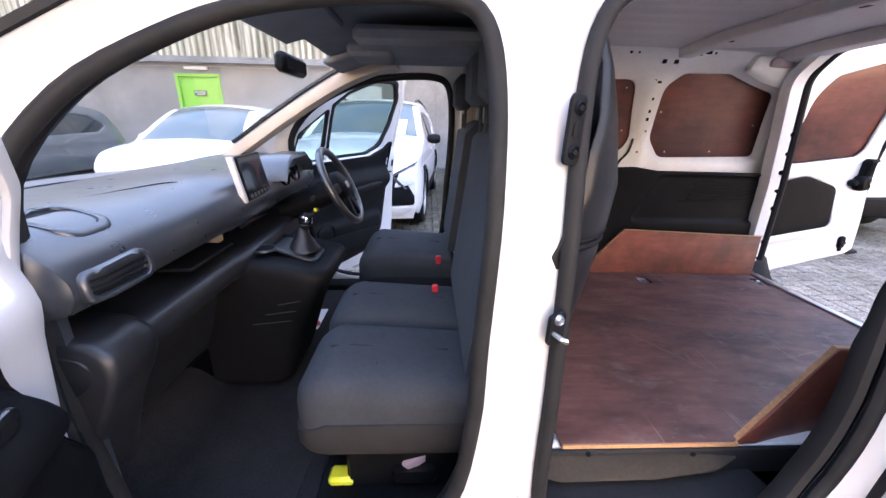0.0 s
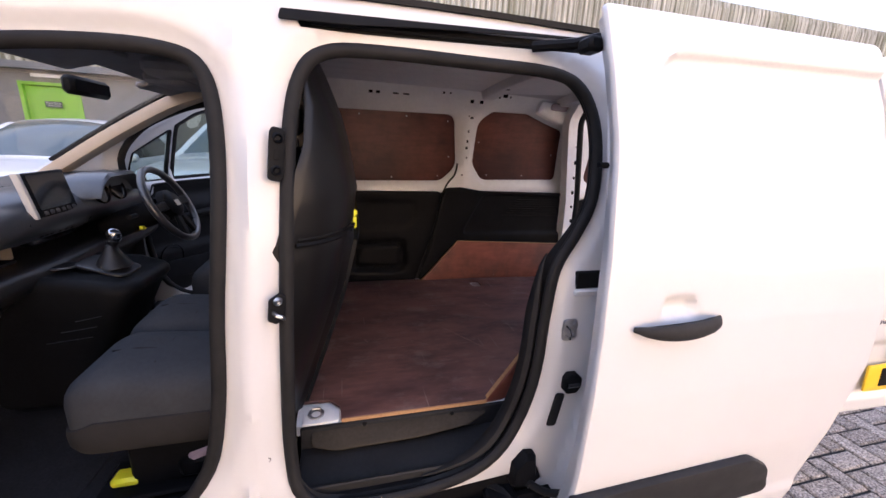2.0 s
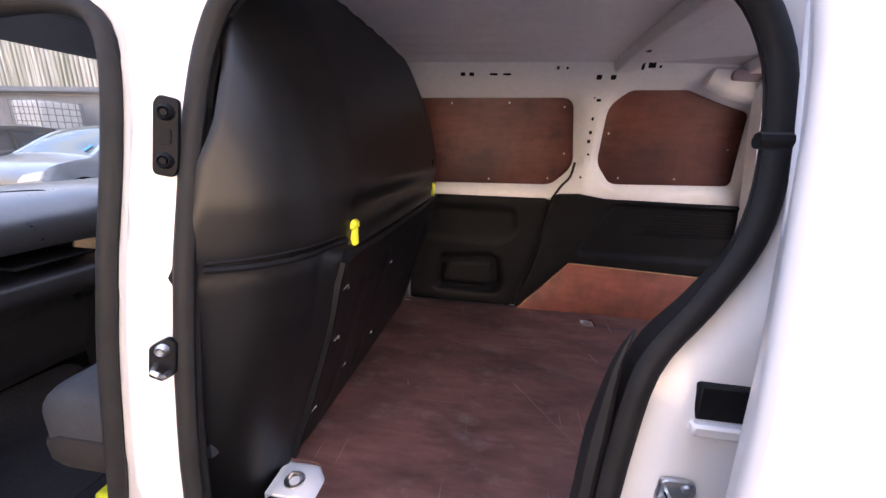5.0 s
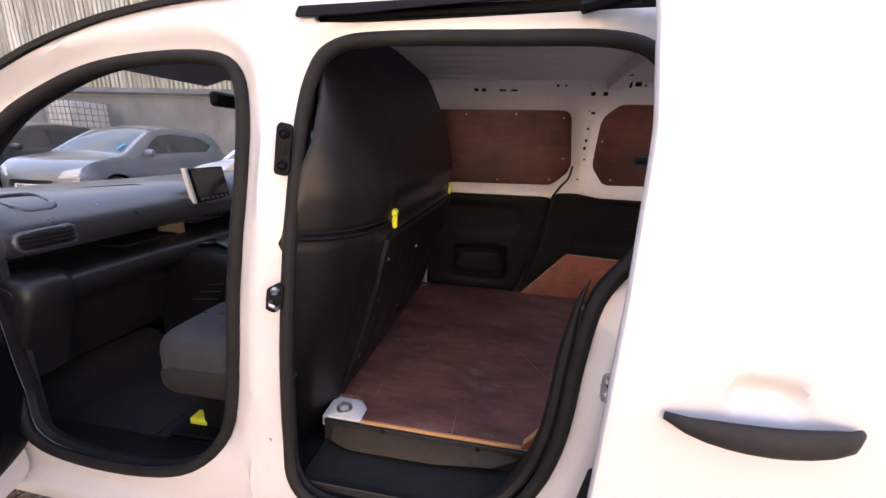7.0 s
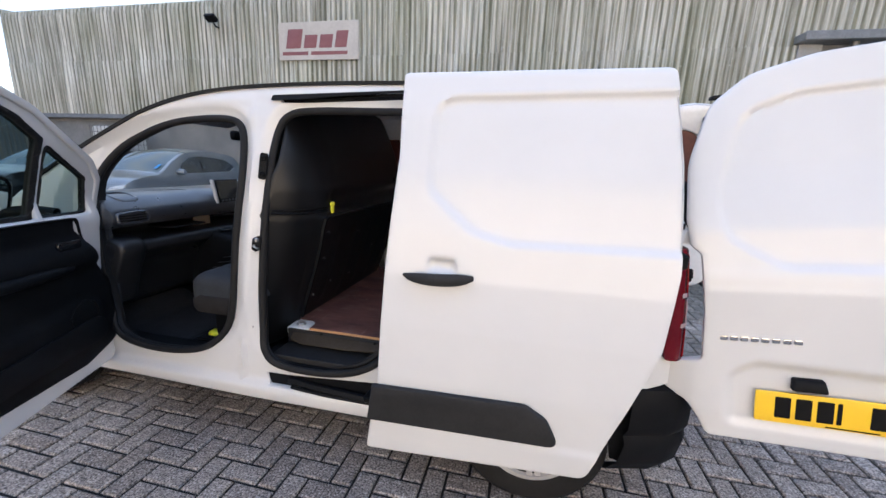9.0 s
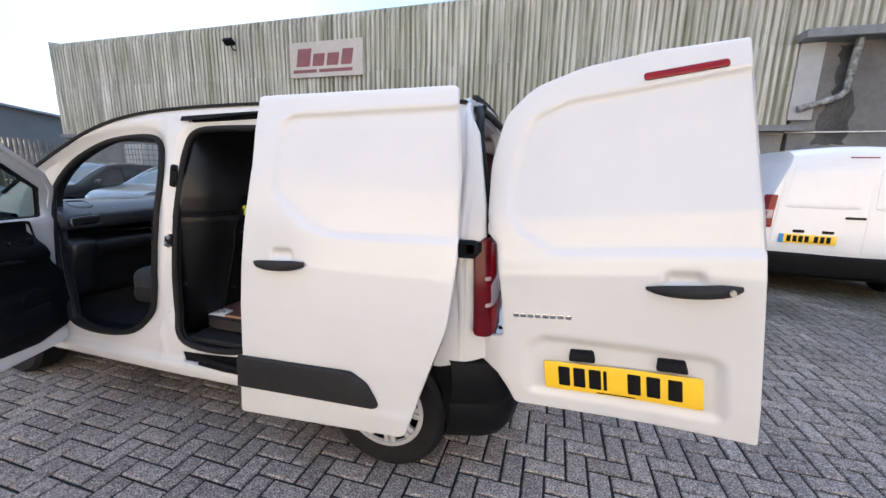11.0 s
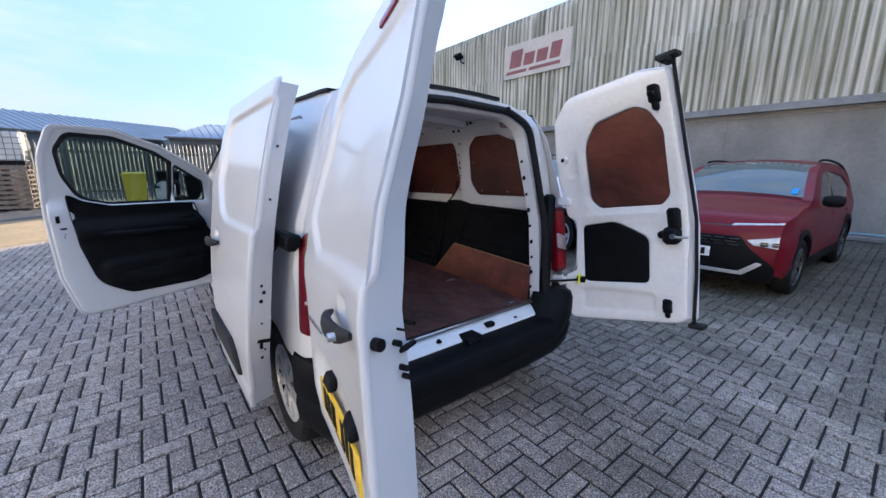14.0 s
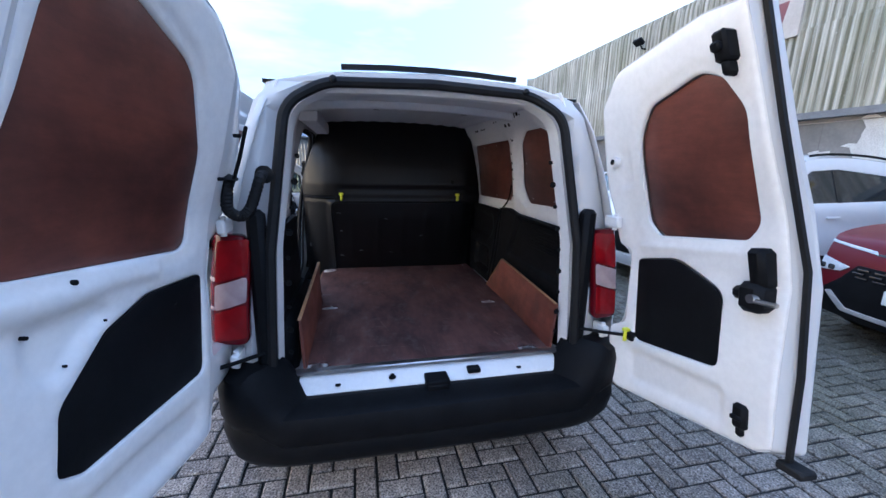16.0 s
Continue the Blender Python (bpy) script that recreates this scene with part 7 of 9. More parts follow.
part("leaflet_mark", lathe([(0, 0.001), (0.035, 0.001), (0.035, 0)], 20, Matrix.Translation((-0.575, 1.70, 0.406))), surface("red_print", (0.5, 0.03, 0.05), (0.55, 0.04, 0.06), 0.6, 9), lf)
part("leaflet_mark", lathe([(0, 0.001), (0.022, 0.001), (0.022, 0)], 20, Matrix.Translation((-0.575, 1.70, 0.407))), surface("blue_print", (0.03, 0.05, 0.35), (0.04, 0.07, 0.4), 0.6, 9), lf)
# headliner, visors, pillar trims
HL = [[(x, CY + q * (CY - 0.78), z + 0.03 * (1 - q * q)) for q in np.linspace(-1, 1, 13)] for x, z in ((-0.40, 1.615), (-0.2, 1.665), (0.0, 1.685), (0.28, 1.69))]
part("headliner", slab(HL, 0.012), HEADLINER, van, "grey cab headliner")
for y in (1.02, 1.86):
    part("sun_visor", move(box(-0.09, 0.09, -0.21, 0.21, -0.012, 0.012, 0.011), Matrix.Translation((-0.33, y, 1.628)) @ Euler((0, radians(-16), 0)).to_matrix().to_4x4()), HEADLINER, van, "grey sun visor")
part("overhead_shelf", join(box(-0.22, 0.2, 1.22, 1.68, 1.60, 1.655, 0.03), box(-0.26, -0.12, 1.33, 1.55, 1.585, 1.625, 0.02)), HEADLINER, van, "grey overhead console")
part("cab_mirror", move(box(-0.02, 0.02, -0.11, 0.11, -0.03, 0.03, 0.012), Matrix.Translation((-0.46, CY, 1.56))), BLACK, van)
for s in (1, -1):
    path = [(x + 0.05, CY - s * (CY - float(skin(z)) - (0.055 if s > 0 else 0.11)), z - (0.03 if s > 0 else 0.05)) for x, z in TOP_LINE if -1.32 < x < -0.15]
    if s < 0:
        part("pillar_trim", sweep(path, fillet([(-0.05, -0.03), (0.05, -0.03), (0.04, 0.03), (-0.04, 0.03)], 0.015, 2), up=(0, 0, 1)), BEIGE, van, "beige windscreen pillar trim")
    part("rear_pillar_trim", sweep([(0.19, CY - s * (CY - float(skin(z)) - 0.19), z) for z in (0.75, 1.0, 1.3, 1.5, 1.64)], fillet([(-0.03, -0.03), (0.03, -0.03), (0.03, 0.03), (-0.03, 0.03)], 0.012, 2), up=(1, 0, 0)), BEIGE if s < 0 else BLACK_SOFT, van)
part("seat_belt", sheet([(0, 0), (0.045, 0), (0.045, 0.75), (0, 0.75)], lambda u, v, w: np.stack([0.13 + w, 2.15 + 0 * u - 0.0 + u * 0.6, 0.80 + v], 1), [], 0.002, 0, 0.2), CLOTH_SIDE, van)

# ---- the yard ----
GROUND = surface("yard_asphalt", (0.05, 0.05, 0.052), (0.085, 0.083, 0.08), 0.9, 0.6, bump_scale=90, bump_amt=0.6, spot=0.3, bdist=0.004)
bed = solid("ground", sheet([(-300, -300), (300, -300), (300, 300), (-300, 300)], lambda u, v, w: np.stack([u, v, -0.05 + w], 1), [], 0.1, 0, 60), GROUND, "grey asphalt ground", "ground", kind="structure")
PX0, PX1, PY0, PY1 = -11.0, 11.5, -6.2, 11.42
TAN = fillet([(-3.2, -6.3), (-4.9, -3.5), (-6.5, -2.0), (-8.4, -0.6), (-10.2, 1.2), (-13.6, 1.6), (-12.4, -1.9), (-11.2, -3.4), (-8.8, -4.9), (-6.9, -6.3)], [0.3, 0.6, 0.8, 0.8, 0.6, 0.5, 0.8, 0.8, 0.8, 0.3])
bedding = solid("pavement", box(PX0, PX1, PY0, PY1, -0.045, -0.012, 0.002), JOINT, "grey block paving in herringbone with dark joints", "paving", kind="structure")
# sunlit ground painted in tan; its near edge follows the workshop's shadow line
gravel = surface("sunlit_tan_ground", (0.20, 0.145, 0.07), (0.29, 0.215, 0.115), 0.95, 1.2, bump_scale=60, bump_amt=0.7, spot=0.3, bdist=0.006)
solid("sunlit_patch", sheet(TAN, lambda u, v, w: np.stack([u, v, -0.003 + w], 1), [], 0.04, 0.01, 0.6), gravel, "tan strip painted as the sunlit patch of ground beside the paving", "gravel", kind="structure")

# workshop behind the parked cars
def corrugated():
    m, t, b = nodes_of("weathered_corrugated_cement")
    base = ramp(t, noise_node(t, 0.35, 6, 0.6), 0.3, 0.7, (0.56, 0.54, 0.47), (0.74, 0.72, 0.64))
    streak = noise_node(t, 1.6, 7, 0.65, stretch=(2.2, 2.2, 0.10))
    base = mixc(t, base, ramp(t, streak, 0.45, 0.72, (1, 1, 1), (0.36, 0.35, 0.29)), 0.8, "MULTIPLY")
    fine = noise_node(t, 5.0, 6, 0.7, stretch=(2.6, 2.6, 0.07))
    base = mixc(t, base, ramp(t, fine, 0.42, 0.62, (1.1, 1.1, 1.08), (0.5, 0.49, 0.44)), 0.9, "MULTIPLY")
    lich = noise_node(t, 3.2, 8, 0.7, stretch=(1, 1, 0.5))
    base = mixc(t, base, (0.66, 0.66, 0.62), ramp(t, lich, 0.60, 0.72, (0, 0, 0), (0.6,) * 3))
    green = noise_node(t, 0.5, 5, 0.6, stretch=(1, 1, 0.3))
    base = mixc(t, base, (0.24, 0.25, 0.14), ramp(t, green, 0.45, 0.72, (0, 0, 0), (0.55,) * 3))
    # streaky darkening down the valleys between the corrugations
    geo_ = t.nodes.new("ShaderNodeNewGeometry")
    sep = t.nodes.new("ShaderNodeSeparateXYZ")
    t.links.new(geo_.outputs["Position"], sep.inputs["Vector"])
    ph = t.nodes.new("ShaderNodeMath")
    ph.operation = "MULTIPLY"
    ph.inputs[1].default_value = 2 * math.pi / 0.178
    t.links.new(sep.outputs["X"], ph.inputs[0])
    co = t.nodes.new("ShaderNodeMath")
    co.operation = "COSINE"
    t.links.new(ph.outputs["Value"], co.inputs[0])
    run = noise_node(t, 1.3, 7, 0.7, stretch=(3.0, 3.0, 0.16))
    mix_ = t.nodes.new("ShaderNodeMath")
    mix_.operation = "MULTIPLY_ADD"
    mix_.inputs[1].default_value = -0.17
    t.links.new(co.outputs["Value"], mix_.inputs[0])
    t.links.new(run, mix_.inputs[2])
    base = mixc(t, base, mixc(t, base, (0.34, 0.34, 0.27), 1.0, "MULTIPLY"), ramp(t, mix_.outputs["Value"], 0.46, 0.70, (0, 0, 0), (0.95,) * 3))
    spots = noise_node(t, 9, 6, 0.7)
    base = mixc(t, base, (0.62, 0.62, 0.55), ramp(t, spots, 0.64, 0.70, (0, 0, 0), (0.7,) * 3))
    t.links.new(base, b.inputs["Base Color"])
    b.inputs["Roughness"].default_value = 0.92
    bump(t, b, noise_node(t, 60, 4), 0.4, 0.004)
    return m


CORR = corrugated()
RENDER = surface("grey_rendered_wall", (0.185, 0.182, 0.173), (0.285, 0.278, 0.264), 0.9, 1.1, bump_scale=45, bump_amt=0.5, spot=0.10, bdist=0.004)
WALL_LINE = surface("dark_wall_joint", (0.10, 0.098, 0.09), (0.2, 0.195, 0.185), 0.9, 2, spot=0.2)
GUTTER = surface("grey_painted_gutter", (0.16, 0.17, 0.18), (0.25, 0.26, 0.27), 0.55, 3, spot=0.2)
WY, WX0, WX1, WZ, WT = 11.5, -19.7, 7.9, 2.72, 6.75
shop = thing("workshop", (-6, WY + 8, 0), "long grey workshop with weathered corrugated cladding above a rendered wall", "building")
part("lower_wall", sheet([(WX0, -0.04), (WX1, -0.04), (WX1, WZ), (WX0, WZ)], lambda u, v, w: np.stack([u, WY - w, v], 1), [[(-6.86, -0.03), (-5.78, -0.03), (-5.78, 2.36), (-6.86, 2.36)]], 0.3, 0, 1.5), RENDER, shop, "grey rendered lower wall")
part("body", join(box(WX0 + 0.05, WX1 - 0.05, WY + 0.31, WY + 16, -0.03, WT - 0.2, 0.02)), RENDER, shop)
PITCH = 0.178
nx = int((WX1 - WX0) / PITCH * 8)
xs = np.linspace(WX0, WX1, nx + 1)
bell = lambda ph: np.where(np.abs(((ph + 0.5) % 1) - 0.5) < 0.36, 0.05 * np.cos(np.clip(((ph + 0.5) % 1) - 0.5, -0.36, 0.36) / 0.72 * 2 * math.pi) * 0.5 + 0.0225, 0)
rows_ = []
zz = [WZ + 0.1, 3.6, 4.75, 4.77, 5.7, WT - 0.35, WT - 0.12, WT]
for k, z in enumerate(zz):
    back = 0.0 if z < WT - 0.3 else (0.05 if z < WT - 0.05 else 0.3)
    lap = -0.02 if z <= 4.75 else 0.0
    rows_.append([(x, WY - 0.06 - float(h) + back + lap + 0.02, z) for x, h in zip(xs, bell(xs / PITCH))])
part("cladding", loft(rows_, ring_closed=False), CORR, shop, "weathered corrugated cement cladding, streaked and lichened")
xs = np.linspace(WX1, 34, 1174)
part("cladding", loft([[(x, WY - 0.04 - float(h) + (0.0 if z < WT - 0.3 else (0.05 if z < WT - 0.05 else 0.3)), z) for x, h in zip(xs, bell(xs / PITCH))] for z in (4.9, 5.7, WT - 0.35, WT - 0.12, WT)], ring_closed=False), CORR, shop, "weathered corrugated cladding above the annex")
part("roof", loft([[(WX0, WY + 0.24, WT), (34, WY + 0.24, WT)], [(WX0, WY + 8, WT + 1.2), (34, WY + 8, WT + 1.2)], [(WX0, WY + 16, WT), (34, WY + 16, WT)]], ring_closed=False), CORR, shop, "corrugated roof")
part("gable_side", sheet([(0, WZ), (16, WZ), (16, WT), (8, WT + 1.2), (0, WT)], lambda u, v, w: np.stack([WX0 + 0 * u - w, WY - 0.03 + u, v], 1), [], 0.1, 0, 2), CORR, shop)
part("gutter", sweep([(WX0, WY - 0.13, WZ + 0.03), (8.36, WY - 0.13, WZ + 0.03)], [(-0.09, -0.07), (0.09, -0.07), (0.09, 0.08), (-0.09, 0.08)], up=(0, 0, 1)), GUTTER, shop, "grey boxed gutter")
part("wall_cable", tube([(x, WY - 0.03 - 0.01 * math.sin(x * 3), WZ - 0.12 - 0.012 * math.sin(x * 1.3)) for x in np.linspace(WX0, WX1, 60)], 0.014, 6), surface("cable_grey", (0.25, 0.24, 0.23), (0.4, 0.38, 0.35), 0.7, 5), shop, "cable under the gutter")
for x in (-15.0, -11.2, -3.4, 0.2, 3.05, 5.4):
    part("wall_joint", box(x, x + 0.006, WY - 0.003, WY + 0.01, 0.0, WZ - 0.1, 0.0005), WALL_LINE, shop)
PALE_PATCH = surface("flaking_pale_paint", (0.62, 0.62, 0.60), (0.78, 0.78, 0.76), 0.85, 3, spot=0.25)
def ragged(pts, jag, seed):
    """An outline with an uneven, broken edge."""
    rr_ = random.Random(seed)
    return [(x + rr_.uniform(-jag, jag), z + rr_.uniform(-jag, jag)) for x, z in resample(pts, jag * 2.2)]


for poly, sd in (([(-2.95, 2.05), (-2.6, 2.2), (-2.75, 2.66), (-1.9, 2.62), (-1.75, 2.25), (-1.3, 2.2), (-1.35, 1.75), (-2.0, 1.5), (-2.5, 1.62)], 3), ([(-3.6, 1.9), (-3.2, 1.95), (-3.25, 1.6), (-3.5, 1.55)], 5)):
    part("flaked_patch", sheet(ragged(poly, 0.06, sd), lambda u, v, w: np.stack([u, WY - 0.003 - w, v], 1), [], 0.002, 0, 0.4), PALE_PATCH, shop, "pale flaking paint patch")
part("base_course", box(WX0, WX1, WY - 0.05, WY, -0.03, 0.06, 0.01), RENDER, shop)
door_green = surface("lime_green_door_paint", (0.22, 0.50, 0.03), (0.27, 0.58, 0.05), 0.45, 3, spot=0.08)
fd_ = part("fire_door", sheet([(-6.84, -0.02), (-5.80, -0.02), (-5.80, 2.34), (-6.84, 2.34)], lambda u, v, w: np.stack([u, WY + 0.06 - w, v], 1), [], 0.05, 0.004, 0.5), door_green, shop, "lime green fire exit door")
part("door_frame", join(box(-6.92, -6.84, WY - 0.02, WY + 0.1, 0, 2.42, 0.008), box(-5.80, -5.72, WY - 0.02, WY + 0.1, 0, 2.42, 0.008), box(-6.92, -5.72, WY - 0.021, WY + 0.1, 2.345, 2.42, 0.008)), door_green, fd_)
sgn = part("door_sign", box(-6.47, -6.13, WY - 0.002, WY + 0.009, 1.86, 2.0, 0.003), surface("grey_green_sign", (0.03, 0.06, 0.045), (0.04, 0.08, 0.06), 0.4, 5), fd_, "small dark sign on the fire door")


def words(text, size, m, mat, parent, name="lettering"):
    """Raised lettering from the built-in font, as a mesh."""
    cu = bpy.data.curves.new(name, "FONT")
    cu.body, cu.size, cu.align_x, cu.align_y, cu.extrude = text, size, "CENTER", "CENTER", 0.001
    tmp = bpy.data.objects.new(name, cu)
    scene.collection.objects.link(tmp)
    me = bpy.data.meshes.new_from_object(tmp.evaluated_get(bpy.context.evaluated_depsgraph_get()))
    g = ([tuple(m @ v.co) for v in me.vertices], [tuple(p.vertices) for p in me.polygons])
    bpy.data.objects.remove(tmp)
    bpy.data.curves.remove(cu)
    return part(name, g, mat, parent)


WALL_M = Euler((math.pi / 2, 0, 0)).to_matrix().to_4x4()
words("Fire Exit", 0.085, Matrix.Translation((-6.30, WY - 0.004, 1.955)) @ WALL_M, PLATE_WHITE, sgn)
part("sign_bar", box(-6.42, -6.18, WY - 0.004, WY, 1.895, 1.905, 0.0005), PLATE_WHITE, sgn)
part("door_lamp", box(-6.6, -6.0, WY - 0.08, WY, 2.52, 2.60, 0.01), PLATE_WHITE, shop, "white strip lamp over the fire door")

# large company board: plain shapes in place of its lettering
board = thing("company_sign", (-5.68, WY - 0.1, 4.63), "large faded white company board with dark red shapes", "sign")
SB = surface("faded_sign_board", (0.50, 0.46, 0.40), (0.60, 0.56, 0.50), 0.6, 1.5, spot=0.08)
SR = surface("faded_maroon", (0.20, 0.07, 0.07), (0.27, 0.11, 0.11), 0.6, 2)
part("panel", box(-7.11, -4.25, WY - 0.16, WY - 0.10, 4.64, 5.79, 0.008), SB, board)
fit_w = lambda u, v, w: np.stack([u + 0.18 * (v - 5.0), WY - 0.161 - w, v], 1)
for x0, x1, top in ((-6.85, -6.30, 5.58), (-6.20, -5.74, 5.40), (-5.64, -5.18, 5.40), (-5.08, -4.66, 5.50)):
    part("mark", sheet(fillet([(x0, 5.0), (x1, 5.0), (x1, top), (x0, top)], 0.03), fit_w, [], 0.012, 0.001, 0.3), SR, board)
for x0, x1 in ((-6.95, -6.0), (-5.9, -4.6)):
    part("line", sheet([(x0, 4.79), (x1, 4.79), (x1, 4.90), (x0, 4.90)], fit_w, [], 0.012, 0.001, 0.5), SR, board)
flood = thing("wall_floodlight", (-9.5, WY - 0.2, 5.8), "small black floodlight on a wall bracket", "floodlight")
part("head", move(box(-0.2, 0.2, -0.07, 0.07, -0.13, 0.13, 0.03), Matrix.Translation((-9.5, WY - 0.38, 5.95)) @ Euler((0.9, 0, 0)).to_matrix().to_4x4()), BLACK, flood)
part("bracket", tube([(-9.5, WY - 0.03, 5.75), (-9.5, WY - 0.2, 5.75), (-9.5, WY - 0.34, 5.9)], 0.025, 6), BLACK, flood)
warn = thing("warning_sign", (3.66, WY - 0.1, 3.5), "yellow and blue safety notice on the cladding", "sign")
part("board", box(3.28, 4.03, WY - 0.12, WY - 0.105, 3.53, 4.02, 0.003), PLATE_WHITE, warn)
YS, BS = surface("sign_yellow", (0.7, 0.45, 0.02), (0.75, 0.5, 0.03), 0.5, 5), surface("sign_blue", (0.02, 0.09, 0.35), (0.03, 0.11, 0.4), 0.5, 5)
wp = lambda d: (lambda u, v, w: np.stack([u, WY - 0.1205 - d - w, v], 1))
part("triangle", sheet(fillet([(3.33, 3.72), (3.63, 3.72), (3.48, 3.98)], 0.02), wp(0.003), [], 0.003, 0, 0.3), INK, warn)
part("triangle_face", sheet(fillet([(3.365, 3.74), (3.595, 3.74), (3.48, 3.94)], 0.015), wp(0.006), [], 0.003, 0, 0.3), YS, warn)
part("symbol", sheet([(3.44, 3.76), (3.48, 3.83), (3.455, 3.83), (3.50, 3.90), (3.49, 3.85), (3.52, 3.85)], wp(0.009), [], 0.003, 0, 0.3), INK, warn)
part("round", sheet(spline([(3.83 + 0.135 * math.cos(a_), 3.85 + 0.135 * math.sin(a_)) for a_ in np.linspace(0, 2 * math.pi, 12, endpoint=False)], 3), wp(0.003), [], 0.003, 0, 0.3), BS, warn)
part("mark", join(sheet([(3.81, 3.82), (3.85, 3.82), (3.86, 3.95), (3.80, 3.95)], wp(0.006), [], 0.003, 0, 0.3), sheet([(3.81, 3.76), (3.85, 3.76), (3.85, 3.80), (3.81, 3.80)], wp(0.006), [], 0.003, 0, 0.3)), PLATE_WHITE, warn)
part("strip", box(3.31, 3.64, WY - 0.124, WY - 0.12, 3.56, 3.69, 0.001), YS, warn)
part("strip", box(3.67, 4.0, WY - 0.124, WY - 0.12, 3.56, 3.69, 0.001), BS, warn)
for x0, x1 in ((3.34, 3.61), (3.70, 3.97)):
    for z in (3.60, 3.64):
        part("text_bar", box(x0, x1, WY - 0.1255, WY - 0.124, z, z + 0.015, 0.0005), INK if x0 < 3.5 else PLATE_WHITE, warn)

# grey block to the side of the workshop, with canopy, flashing and stained downpipe
annex = thing("annex", (13, WY + 3, 0), "grey rendered annex with a flat canopy and stained downpipe", "building")
part("wall", box(WX1 + 0.1, 34, WY - 0.02, WY + 9, -0.03, 4.98, 0.02), surface("stained_grey_render", (0.12, 0.12, 0.117), (0.25, 0.245, 0.235), 0.9, 0.5, bump_scale=60, bump_amt=0.4, spot=0.15), annex, "stained grey rendered wall")
part("canopy", box(7.78, 34, WY - 0.5, WY + 0.1, 4.79, 5.0, 0.02), GUTTER, annex, "grey canopy edge")
part("flashing", box(7.87, 8.38, WY - 0.14, WY - 0.09, 2.95, 4.785, 0.004), surface("pale_sheet", (0.36, 0.37, 0.37), (0.44, 0.445, 0.44), 0.5, 2, spot=0.1), annex, "pale flat cladding sheet")
part("water_stain", sheet(ragged([(8.72, 4.7), (9.02, 4.7), (9.1, 3.9), (9.25, 3.3), (9.2, 2.35), (8.55, 2.35), (8.6, 3.1), (8.8, 3.7)], 0.05, 11), lambda u, v, w: np.stack([u, WY - 0.024 - w, v], 1), [], 0.002, 0, 0.4), surface("dark_water_stain", (0.03, 0.03, 0.029), (0.12, 0.118, 0.112), 0.9, 1.4, spot=0.3), annex, "dark water stain below the pipe")
PIPE = surface("flaking_white_pipe", (0.06, 0.055, 0.05), (0.50, 0.50, 0.48), 0.6, 9, spot=0.3)
part("downpipe", tube([(8.98, WY - 0.25, 4.79), (8.96, WY - 0.2, 4.3), (8.93, WY - 0.18, 3.62), (8.84, WY - 0.18, 3.50), (8.5, WY - 0.19, 3.36), (8.02, WY - 0.2, 3.2)], 0.085, 10), PIPE, annex, "flaking white downpipe")
part("ledge", box(8.3, 22, WY - 0.1, WY - 0.03, 2.2, 2.28, 0.01), GUTTER, annex)
part("annex_cable", tube([(x, WY - 0.06, 2.62 + 0.004 * x) for x in np.linspace(WX1, 20, 20)], 0.018, 6), PLATE_WHITE, annex)
part("lamp", box(9.75, 10.3, WY - 0.3, WY - 0.05, 4.72, 4.86, 0.03), BLACK, annex)
# hose along the wall foot
solid("hose", tube(spline([(1.6, 11.25, 0.06), (2.3, 11.3, 0.12), (3.1, 11.2, 0.15), (3.8, 11.25, 0.08), (4.6, 11.3, 0.04), (5.6, 11.25, 0.03), (7.0, 11.3, 0.03)], 8, closed=False), 0.022, 8), surface("pale_blue_hose", (0.16, 0.28, 0.38), (0.2, 0.33, 0.42), 0.45, 6), "pale blue hose lying along the foot of the wall", "hose")

# ---- parked vehicles ----
# windscreens: the sky's reflection is painted in as a paler base colour
SCREEN_GLASS = surface("sky_lit_screen_glass", (0.07, 0.09, 0.09), (0.10, 0.125, 0.122), 0.05, 2, coat=0.0, spec=0.55, rough_var=0.02)
DARK_GLASS = surface("dark_car_glass", (0.02, 0.024, 0.026), (0.03, 0.034, 0.036), 0.06, 2, coat=0.5, rough_var=0.02)
LAMP_GLASS = surface("headlamp_glass", (0.45, 0.47, 0.5), (0.62, 0.64, 0.66), 0.12, 18, coat=0.7)


def paint(name, c0, c1, metal=0.0):
    return surface(name, c0, c1, 0.3, 2, metal=metal, coat=0.8, bump_scale=150, bump_amt=0.02, rough_var=0.05)


